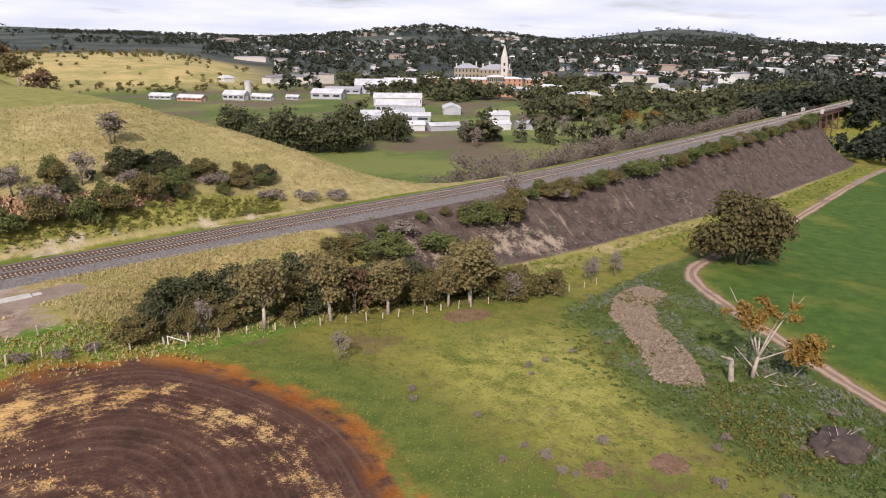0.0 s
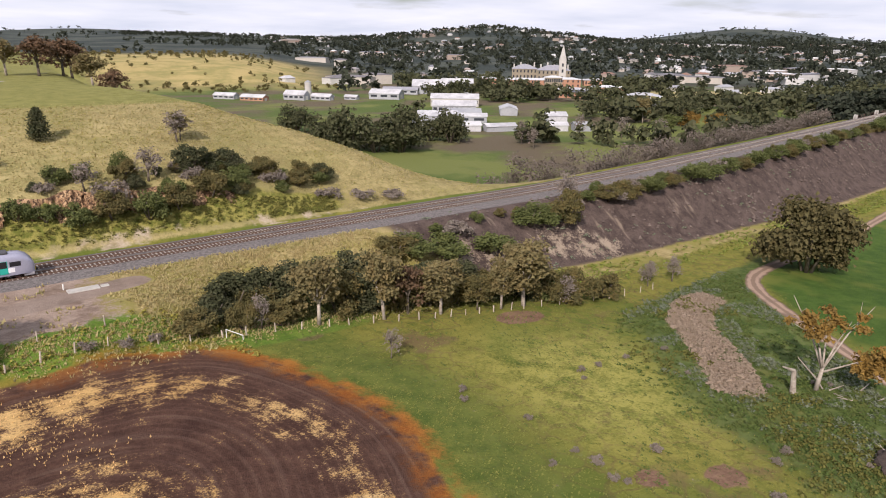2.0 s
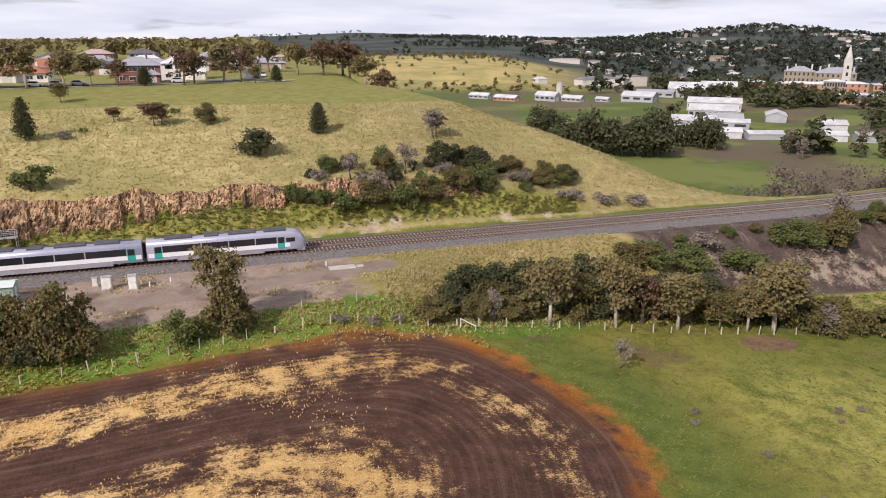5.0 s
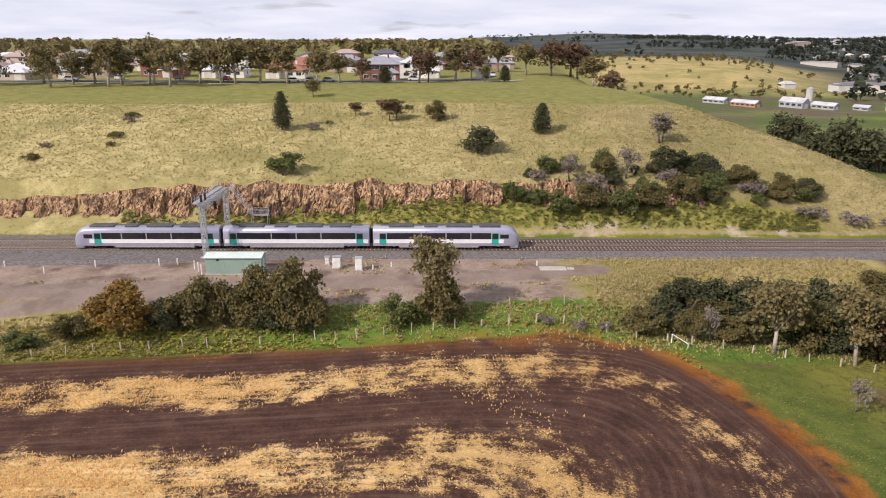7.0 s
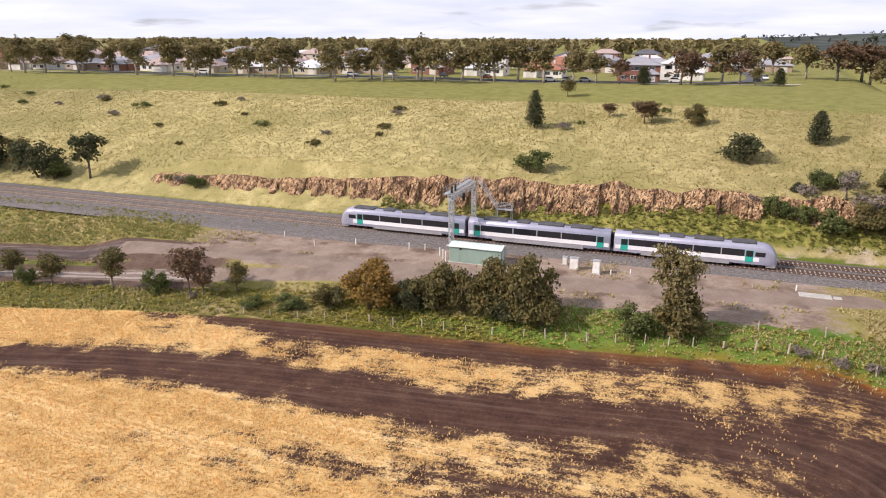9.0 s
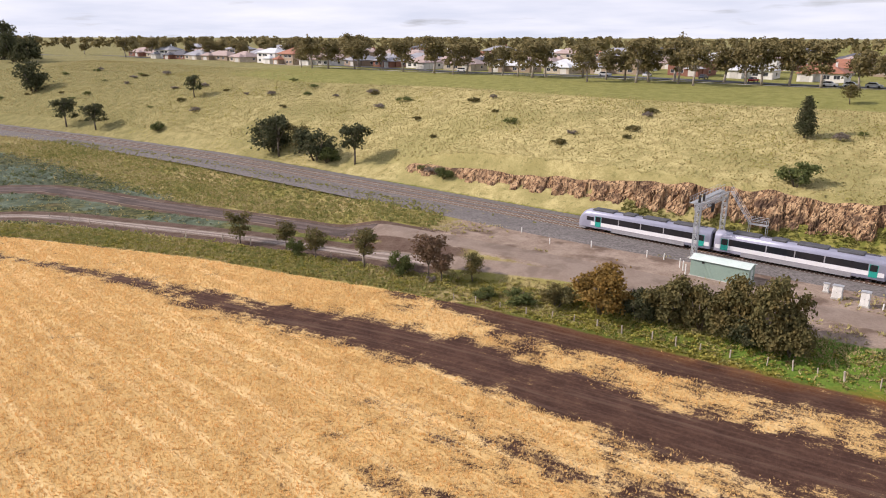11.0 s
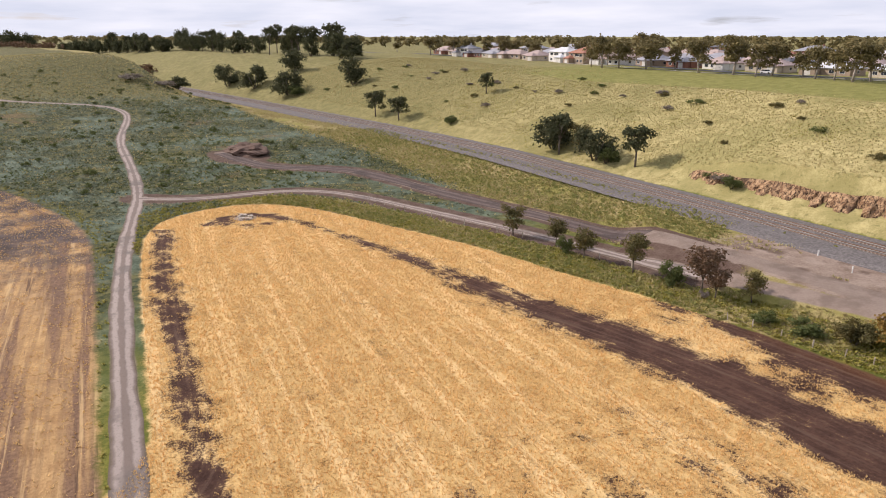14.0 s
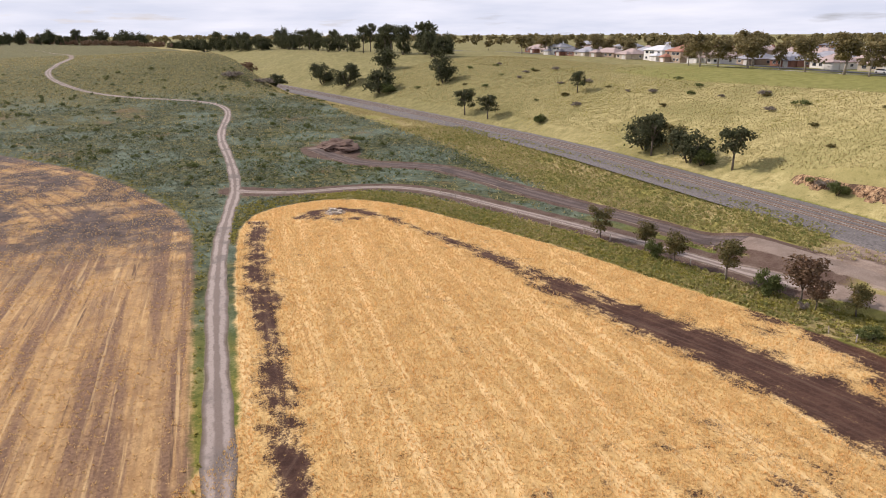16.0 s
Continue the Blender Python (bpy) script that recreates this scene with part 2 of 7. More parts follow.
FIELD = smooth_line([(-50, -40), (-54, 2), (-87, 4.6), (-125, 7.5), (-153, 12), (-162, 24), (-162, 37), (-152, 47), (-130, 55.5),
                     (-107, 64.5), (-90, 68.5), (-70, 75), (-50, 79), (-20, 81.5), (5, 84.5), (20, 87), (29, 84.5), (34, 75), (38, 65),
                     (39, 55), (35, 44), (30, 30), (28, -40)], 2, True)
FIELD_WEST = smooth_line([(-40, -90), (-40, -3), (-56, -1.8), (-88, -0.6), (-128, 1.2), (-160, 1), (-195, -12), (-230, -33), (-262, -62), (-250, -120)], 2, True)
LANE = smooth_line([(80, -12), (0, -4), (-55, 0.4), (-88, 2.2), (-126, 5.0), (-160, 9.5), (-182, 13.2), (-212, 14.7), (-263, 14.5), (-318, 23), (-338, 22.5), (-352, 14),
                    (-380, -26), (-420, -54), (-452, -63), (-475, -59), (-561, -56), (-736, -108)])
TRACK_LOWER = smooth_line([(-181, 13), (-173, 26), (-174, 42), (-171, 53), (-161, 61), (-139, 68.3), (-109, 77.7), (-77, 86.2), (-56, 91), (-30, 96)])
TRACK_UPPER = smooth_line([(-228, 42), (-216, 45), (-203, 51), (-196, 66), (-186, 75), (-151, 81.7), (-108, 90.2), (-71, 95), (-30, 99), (5, 102), (24, 106)])
TRACK_EAST = smooth_line([(88, 5), (96.6, 21.7), (103, 32), (112, 45), (121, 58), (128, 66), (136, 71), (150, 73), (198, 78.5), (250, 87), (377, 105), (520, 110)])


BRUSH = [(82, 43), (88, 48), (93, 54), (99, 61), (107, 66), (113, 67)]


def zones(x, y):
    """How far inside each kind of ground a place lies (metres, or 0 to 1)."""
    s = y - track_y(x)
    near = (s < 0).astype(float)
    d = np.hypot(x, y)
    roads = np.maximum.reduce([1.35 - line_distance(x, y, LANE), 1.7 - line_distance(x, y, TRACK_LOWER),
                               2.6 - line_distance(x, y, TRACK_UPPER), 1.4 - line_distance(x, y, TRACK_EAST)])
    pad = sm(-92, -72, x + 0.4 * (s + 20)) * sm(30, 8, x) * sm(-29, -24, s) * sm(-4, -7, s)
    emb = sm(66, 92, x + 0.6 * (s + 20)) * sm(-4.5, -6.5, s) * sm(-9 - 9 - 0.95 * np.maximum(-0.6 - field_z(x, y), 0), -4 - 9 - 0.7 * np.maximum(-0.6 - field_z(x, y), 0), s) * sm(420, 330, x)
    slope = sm(5, 8, s) * sm(-52, -34, edge_x(y) - x + 0.0 * s)
    lawn = sm(58, 66, s + 3 * np.sin(x * 0.05)) * slope * sm(-330, -200, x)
    in_field = polygon_depth(x, y, FIELD)
    verge = near * sm(-36, -26, s) * sm(-4, -7, s) * sm(365, 340, x)
    verge = np.maximum(verge, near * sm(-13, -8, in_field) * sm(0.4, -0.6, in_field) * sm(-30, -70, x) * sm(24, 34, y))
    weeds = near * sm(-95, -150, x + 0.3 * s)
    east = sm(25, 45, x) * near
    valley = sm(10, 30, s) * (1 - slope)
    lane_x = np.interp(y, [q[1] for q in TRACK_EAST], [q[0] for q in TRACK_EAST])
    pasture = near * sm(1, 6, x - lane_x) * sm(-30, -44, s) * sm(120, 112, y)
    rough = near * sm(48, 30, lane_x - x) * sm(0, 3, lane_x - x) * sm(88, 76, y) * sm(60, 72, x)
    brush = near * sm(6.0, 1.0, line_distance(x, y, BRUSH)) * np.clip(0.35 + 1.3 * blotch(x, y, 0.28, 9), 0, 1)
    mound = np.maximum(sm(15, 9, np.hypot(x + 222, (y - 46) * 1.3)), sm(4.2, 2.4, np.minimum(line_distance(x, y, TRACK_UPPER), line_distance(x, y, TRACK_LOWER)) - 1.2) * sm(-60, -80, x)) * near
    sand = sm(5.6, 6.4, s) * sm(9.0, 7.4, s) * sm(-70, -20, x) * sm(96, 60, x)
    green = near * sm(-40, -10, x) * sm(70, 34, x) * sm(-38, -34, s) * sm(-22, -27, s)
    pale = near * sm(27, 6, np.hypot(x - 69, (y - 52) * 1.0))
    bare = near * np.maximum.reduce([sm(5.5, 2.5, np.hypot((x - 75) * 0.8, (y - 76.4) * 1.5)), sm(4, 1.5, np.hypot(x - 40.5, (y - 83) * 1.6)), sm(5, 2, np.hypot(x - 144.5, (y - 61) * 1.1)),
                                     sm(3, 1, np.hypot(x - 53, (y - 35) * 1.2)), sm(3.2, 1.2, np.hypot(x - 60, y - 31))])
    scar = np.maximum.reduce([sm(7, 2, np.hypot((x - a) * 0.75, (y - b) * 1.0)) for a, b in ((82, 102), (108, 101), (116, 99), (122, 96.5), (90, 99))])
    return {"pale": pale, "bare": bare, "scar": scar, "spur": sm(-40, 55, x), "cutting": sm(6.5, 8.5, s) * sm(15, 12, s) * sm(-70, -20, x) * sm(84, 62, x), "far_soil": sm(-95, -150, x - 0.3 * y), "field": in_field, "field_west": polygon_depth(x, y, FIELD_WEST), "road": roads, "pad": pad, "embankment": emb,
            "slope": slope, "lawn": lawn, "verge": verge, "weeds": weeds, "east": east, "valley": valley, "pasture": pasture, "rough": rough, "brush": brush, "mound": mound, "sand": sand, "green": green, "west": 0.8 * sm(-100, -330, x), "hump": near * sm(-330, -400, x), "distance": sm(680, 900, d), "lane_side": line_distance(x, y, LANE), "dry_hill": valley * sm(31, 25, np.degrees(np.arctan2(x, y))) * sm(655, 700, d) * sm(1100, 950, d) * (y > 0)}


def graded(fine, low, high, step, start):
    """Even steps over the near ground, then growing ones to the horizon."""
    mid = list(np.arange(fine[0], fine[1] + step, step))
    for end, sign in ((high, 1), (low, -1)):
        v, w = (mid[-1] if sign > 0 else mid[0]), start
        more = []
        while abs(end - v) > w:
            v += sign * w
            w = min(w * 1.11, 70)
            more.append(v)
        more.append(end)
        mid = mid + more if sign > 0 else more[::-1] + mid
    return np.array(mid)


def ground_material():
    n = Nodes("ground")
    big, mid, fine = n.noise(0.045, 5), n.noise(0.35, 5), n.noise(2.6, 5, 0.7)
    jag = n.math("ADD", n.math("MULTIPLY", n.math("SUBTRACT", mid, 0.5), 5.0), n.math("MULTIPLY", n.math("SUBTRACT", fine, 0.5), 3.0))
    both = n.math("ADD", n.math("MULTIPLY", mid, 0.55), n.math("MULTIPLY", fine, 0.45))

    def zone(name, low, high, wander=1.0):
        return n.ramp(n.math("ADD", n.attr(name), n.math("MULTIPLY", jag, wander)), low, high)

    # meadow: cushions of moss green and yellow between brown cracks
    meadow = n.mix(n.ramp(both, 0.36, 0.62), (0.095, 0.112, 0.018), (0.235, 0.215, 0.045))
    meadow = n.mix(n.ramp(big, 0.44, 0.60, 0.0, 0.75), meadow, (0.085, 0.125, 0.02))
    warp = n.mix(0.5, n.pos(), n.node("ShaderNodeTexNoise", Scale=0.9, Detail=3.0, Vector=n.pos()).outputs["Color"])
    vor = n.node("ShaderNodeTexVoronoi", Scale=0.75)
    vor.feature = "DISTANCE_TO_EDGE"
    n.put(vor.inputs["Vector"], warp)
    pads = n.node("ShaderNodeTexVoronoi", Scale=0.75)
    n.put(pads.inputs["Vector"], warp)
    pad_tone = n.node("ShaderNodeSeparateXYZ", Vector=pads.outputs["Color"]).outputs["X"]
    meadow = n.mix(n.math("MULTIPLY", n.attr("east"), n.math("MULTIPLY", pad_tone, 0.5)), meadow, (0.24, 0.22, 0.05))
    crack = n.math("MULTIPLY", n.ramp(vor.outputs["Distance"], 0.09, 0.02), n.ramp(n.noise(0.07, 3), 0.44, 0.56))
    meadow = n.mix(n.math("MULTIPLY", crack, n.math("MULTIPLY", n.attr("east"), 0.42)), meadow, (0.125, 0.075, 0.042))
    meadow = n.mix(n.math("MULTIPLY", n.attr("east"), n.ramp(n.noise(0.06, 4, 0.6), 0.62, 0.70, 0.0, 0.7)), meadow, (0.15, 0.095, 0.055))
    meadow = n.mix(n.math("MULTIPLY", n.attr("pale"), n.ramp(both, 0.38, 0.60)), meadow, (0.34, 0.315, 0.08))
    meadow = n.mix(zone("bare", 0.4, 0.6, 0.10), meadow, n.mix(n.ramp(both, 0.36, 0.62), (0.15, 0.085, 0.055), (0.25, 0.155, 0.10)))
    rank = n.mix(n.ramp(both, 0.36, 0.62), (0.05, 0.088, 0.016), (0.115, 0.145, 0.03))
    meadow = n.mix(n.math("MULTIPLY", n.attr("east"), n.ramp(n.math("ADD", n.attr("field"), n.math("MULTIPLY", jag, 2.2)), -17, -6, 0.0, 0.85)), meadow, rank)
    # valley farmland
    farm = n.mix(n.ramp(n.noise(0.016, 3), 0.44, 0.56), (0.085, 0.12, 0.03), (0.125, 0.10, 0.065))
    farm = n.mix(n.ramp(n.noise(0.02, 4), 0.48, 0.62), farm, (0.15, 0.17, 0.05))
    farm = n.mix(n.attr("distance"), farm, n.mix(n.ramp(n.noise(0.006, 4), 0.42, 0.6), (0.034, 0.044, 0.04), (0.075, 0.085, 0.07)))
    farm = n.mix(n.attr("dry_hill"), farm, n.mix(n.ramp(n.noise(0.03, 5, 0.65), 0.4, 0.62), (0.42, 0.33, 0.14), (0.27, 0.24, 0.09)))
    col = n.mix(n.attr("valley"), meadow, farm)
    # pasture and scrub: deep greens, cloud shade over the east painted in too
    lush = n.mix(n.ramp(both, 0.36, 0.62), (0.036, 0.078, 0.012), (0.07, 0.12, 0.02))
    lush = n.mix(n.ramp(n.noise(0.035, 4), 0.54, 0.68), lush, (0.13, 0.15, 0.03))
    col = n.mix(n.attr("pasture"), col, lush)
    scrub = n.mix(n.ramp(mid, 0.40, 0.62), (0.05, 0.085, 0.018), (0.11, 0.14, 0.04))
    scrub = n.mix(n.ramp(fine, 0.55, 0.68, 0.0, 0.7), scrub, (0.17, 0.125, 0.08))
    scrub = n.mix(n.ramp(n.noise(0.10, 4), 0.56, 0.66, 0.0, 0.8), scrub, (0.14, 0.145, 0.04))
    col = n.mix(zone("rough", 0.25, 0.9, 0.4), col, scrub)
    col = n.mix(zone("brush", 0.35, 0.75, 0.35), col, n.mix(n.ramp(both, 0.36, 0.64), (0.21, 0.155, 0.11), (0.35, 0.27, 0.20)))
    # weedy bank in the west
    weed = n.mix(n.ramp(n.noise(0.5, 6, 0.75), 0.42, 0.60), (0.034, 0.045, 0.02), (0.14, 0.13, 0.05))
    weed = n.mix(n.ramp(n.noise(0.05, 5, 0.65), 0.45, 0.58), weed, n.mix(n.ramp(both, 0.38, 0.62), (0.06, 0.08, 0.05), (0.15, 0.185, 0.135)))
    weed = n.mix(n.ramp(n.noise(0.035, 4, 0.6), 0.58, 0.68, 0.0, 0.75), weed, (0.16, 0.11, 0.055))
    # hump: dry olive, with cloud shade over the rise worked into the tone
    weed = n.mix(n.attr("hump"), weed, n.mix(n.ramp(n.noise(0.6, 6, 0.7), 0.38, 0.62), (0.065, 0.07, 0.026), (0.17, 0.15, 0.058)))
    col = n.mix(n.attr("weeds"), col, weed)
    # dry verge along the line
    dry = n.mix(n.ramp(both, 0.36, 0.64), (0.22, 0.17, 0.07), (0.42, 0.34, 0.16))
    dry = n.mix(n.ramp(n.noise(0.12, 4), 0.42, 0.62), dry, (0.25, 0.225, 0.065))
    col = n.mix(zone("verge", 0.3, 0.7, 0.12), col, dry)
    col = n.mix(zone("green", 0.35, 0.65, 0.10), col, n.mix(n.ramp(both, 0.36, 0.64), (0.08, 0.15, 0.02), (0.155, 0.22, 0.036)))
    # grass slope above the cutting, and the mown lawn on top
    hill = n.mix(n.ramp(both, 0.35, 0.65), (0.285, 0.24, 0.095), (0.53, 0.445, 0.21))
    # spur: same grass toned down eastwards, its turn from the sun painted in
    hill = n.mix(n.attr("spur"), hill, n.mix(n.ramp(both, 0.35, 0.65), (0.21, 0.175, 0.072), (0.39, 0.32, 0.15)))
    hill = n.mix(n.ramp(n.noise(0.05, 5, 0.65), 0.46, 0.62, 0.0, 0.7), hill, (0.25, 0.225, 0.085))
    hill = n.mix(n.ramp(n.noise(0.85, 5, 0.7), 0.52, 0.68, 0.0, 0.65), hill, (0.15, 0.145, 0.05))
    # west: duller olive grass; the cloud shade there is put into its colour
    hill = n.mix(n.attr("west"), hill, n.mix(n.ramp(both, 0.35, 0.65), (0.12, 0.115, 0.042), (0.225, 0.20, 0.08)))
    col = n.mix(zone("slope", 0.4, 0.6, 0.05), col, hill)
    col = n.mix(zone("cutting", 0.35, 0.75, 0.25), col, n.mix(n.ramp(n.noise(0.7, 5, 0.7), 0.38, 0.62), (0.12, 0.13, 0.026), (0.28, 0.25, 0.07)))
    lawn = n.mix(n.ramp(both, 0.35, 0.65), (0.165, 0.165, 0.045), (0.26, 0.245, 0.08))
    col = n.mix(zone("lawn", 0.3, 0.7, 0.10), col, lawn)
    col = n.mix(n.math("MULTIPLY", zone("sand", 0.5, 0.75, 0.10), n.ramp(n.noise(0.14, 4, 0.6), 0.50, 0.62)), col, n.mix(n.ramp(both, 0.36, 0.64), (0.34, 0.27, 0.19), (0.48, 0.40, 0.30)))
    # bare red-brown earth of the embankment
    earth = n.mix(n.ramp(both, 0.34, 0.66), (0.048, 0.034, 0.03), (0.125, 0.092, 0.078))
    earth = n.mix(n.ramp(n.noise(0.3, 4, 0.6, n.stretch((1.0, 0.25, 0.25))), 0.62, 0.74), earth, (0.22, 0.17, 0.13))
    earth = n.mix(zone("scar", 0.75, 1.25, 0.55), earth, n.mix(n.ramp(both, 0.36, 0.64), (0.19, 0.142, 0.105), (0.33, 0.265, 0.20)))
    col = n.mix(zone("embankment", 0.4, 0.62, 0.07), col, earth)
    col = n.mix(zone("mound", 0.35, 0.65, 0.12), col, n.mix(n.ramp(both, 0.36, 0.64), (0.085, 0.05, 0.038), (0.15, 0.105, 0.08)))
    # the stubble field: bands of straw and of bare soil run round it, a rusty rim outside
    soil = n.mix(n.ramp(both, 0.34, 0.66), (0.046, 0.022, 0.016), (0.100, 0.052, 0.036))
    straw = n.mix(n.ramp(both, 0.34, 0.64), (0.45, 0.275, 0.10), (0.70, 0.475, 0.20))
    straw = n.mix(n.math("MULTIPLY", n.attr("rust"), 0.6), straw, (0.46, 0.26, 0.085))
    rows = n.tree.nodes.new("ShaderNodeMath")
    rows.operation = "SINE"
    n.put(rows.inputs[0], n.math("ADD", n.math("MULTIPLY", n.attr("rows"), 5.6), n.math("MULTIPLY", mid, 5.0)))
    straw = n.mix(n.ramp(n.along(n.attr("lane_side"), 0.03, 0.55), 0.46, 0.66, 0.0, 0.75), straw, (0.82, 0.595, 0.295))
    straw = n.mix(n.ramp(n.along(n.attr("lane_side"), 0.05, 1.6), 0.54, 0.70, 0.0, 0.7), straw, (0.42, 0.25, 0.095))
    straw = n.mix(n.ramp(rows.outputs[0], 0.1, 0.9, 0.0, 0.18), straw, (0.37, 0.22, 0.08))
    soil = n.mix(n.ramp(n.math("ADD", rows.outputs[0], n.math("MULTIPLY", jag, 0.35)), 0.0, 1.2, 0.0, 0.2), soil, (0.16, 0.094, 0.064))
    soil = n.mix(n.ramp(n.along(n.attr("rows"), 0.05, 0.8), 0.52, 0.68, 0.0, 0.55), soil, (0.145, 0.09, 0.066))
    rowed = n.math("ADD", n.attr("straw"), n.math("MULTIPLY", rows.outputs[0], 0.05))
    strawy = n.ramp(n.math("ADD", rowed, n.math("ADD", n.math("MULTIPLY", jag, 0.22), n.math("MULTIPLY", n.math("SUBTRACT", n.noise(5.0, 3, 0.7), 0.5), 0.9))), 0.33, 0.66)
    crop = n.mix(strawy, soil, straw)
    rim = n.mix(n.ramp(both, 0.38, 0.62), (0.22, 0.072, 0.015), (0.33, 0.14, 0.028))
    rim_w = n.math("MULTIPLY", n.ramp(n.math("ADD", n.attr("field"), n.math("MULTIPLY", jag, 0.9)), -2.6, -0.2), n.math("MULTIPLY", n.attr("rust"), n.ramp(n.noise(0.16, 5, 0.65), 0.40, 0.58)))
    col = n.mix(rim_w, col, rim)
    col = n.mix(zone("field", -0.3, 0.5, 0.35), col, n.mix(n.math("MULTIPLY", n.math("MULTIPLY", n.attr("rust"), n.ramp(n.noise(0.2, 5, 0.65), 0.36, 0.55)), n.ramp(n.math("ADD", n.attr("field"), jag), 3.5, 0.5)), crop, rim))
    furrow = n.tree.nodes.new("ShaderNodeMath")
    furrow.operation = "SINE"
    n.put(furrow.inputs[0], n.math("MULTIPLY", n.attr("lane_side"), 4.5))
    west = n.mix(n.ramp(both, 0.36, 0.64), (0.34, 0.195, 0.085), (0.56, 0.36, 0.165))
    west = n.mix(n.ramp(n.along(n.attr("field_west"), 0.02, 0.34, 5), 0.44, 0.60), west, n.mix(n.ramp(fine, 0.36, 0.64), (0.15, 0.085, 0.055), (0.27, 0.165, 0.10)))
    west = n.mix(n.ramp(n.along(n.attr("field_west"), 0.03, 1.1), 0.56, 0.66, 0.0, 0.75), west, (0.60, 0.41, 0.205))
    # grey-brown soil patches at the far end, cloud shade included in their darkness
    west = n.mix(n.math("MULTIPLY", n.attr("far_soil"), n.ramp(n.noise(0.11, 5, 0.7), 0.36, 0.56)), west, n.mix(n.ramp(both, 0.38, 0.62), (0.055, 0.042, 0.04), (0.14, 0.105, 0.09)))
    west = n.mix(n.ramp(n.along(n.attr("field_west"), 0.035, 0.9, 5), 0.62, 0.68, 0.0, 0.8), west, (0.085, 0.05, 0.038))
    west = n.mix(n.ramp(n.math("ADD", furrow.outputs[0], n.math("MULTIPLY", jag, 0.4)), 0.2, 1.0, 0.0, 0.25), west, (0.16, 0.095, 0.06))
    col = n.mix(zone("field_west", -0.5, 0.8, 0.4), col, west)
    # dirt roads and the yard round the shed
    dirt = n.mix(n.ramp(both, 0.34, 0.66), (0.23, 0.165, 0.125), (0.37, 0.29, 0.235))
    dirt = n.mix(n.ramp(n.noise(0.16, 4), 0.5, 0.66), dirt, (0.155, 0.108, 0.082))
    col = n.mix(zone("pad", 0.38, 0.60, 0.20), col, dirt)
    col = n.mix(zone("road", -0.25, 0.25, 0.10), col, n.mix(0.55, dirt, (0.23, 0.18, 0.15)))
    n.bump(n.math("ADD", n.math("MULTIPLY", fine, 0.5), n.math("MULTIPLY", n.noise(9.0, 3), 0.3)), 0.9, 0.30)
    return n.done(col, 0.95, 0.0, 0.15)


gx, gy = graded((-540, 200), -4800, 4800, 1.6, 1.9), graded((-80, 190), -4800, 4800, 1.6, 1.9)
GX, GY = np.meshgrid(gx, gy)
flat_x, flat_y = GX.ravel(), GY.ravel()
gz = ground_z(flat_x, flat_y)
cols, rows_n = len(gx), len(gy)
index = np.arange(cols * rows_n).reshape(rows_n, cols)
quads = np.stack([index[:-1, :-1], index[:-1, 1:], index[1:, 1:], index[1:, :-1]], -1).reshape(-1, 4)
ground_mesh = bpy.data.meshes.new("ground")
ground_mesh.vertices.add(len(flat_x))
ground_mesh.vertices.foreach_set("co", np.stack([flat_x, flat_y, gz], 1).astype(np.float32).ravel())
ground_mesh.loops.add(quads.size)
ground_mesh.loops.foreach_set("vertex_index", quads.ravel().astype(np.int32))
ground_mesh.polygons.add(len(quads))
ground_mesh.polygons.foreach_set("loop_start", np.arange(0, quads.size, 4, dtype=np.int32))
ground_mesh.update(calc_edges=True)
ground_mesh.polygons.foreach_set("use_smooth", np.ones(len(quads), bool))


# how deep in the field a place lies, with the corners rounded off as the machines turn
row_x, row_y = np.arange(-190, 70, 2.0), np.arange(-40, 110, 2.0)
row_grid = polygon_depth(*[v.ravel() for v in np.meshgrid(row_x, row_y)], FIELD).reshape(len(row_y), len(row_x))
for _ in range(12):
    edge = np.pad(row_grid, 1, mode="edge")
    row_grid = (edge[:-2, 1:-1] + edge[2:, 1:-1] + edge[1:-1, :-2] + edge[1:-1, 2:] + edge[1:-1, 1:-1]) / 5


def row_depth(x, y):
    u, v = np.clip((np.asarray(x, float) + 190) / 2, 0, len(row_x) - 1.001), np.clip((np.asarray(y, float) + 40) / 2, 0, len(row_y) - 1.001)
    i, j = u.astype(int), v.astype(int)
    fu, fv = u - i, v - j
    return (row_grid[j, i] * (1 - fu) + row_grid[j, i + 1] * fu) * (1 - fv) + (row_grid[j + 1, i] * (1 - fu) + row_grid[j + 1, i + 1] * fu) * fv


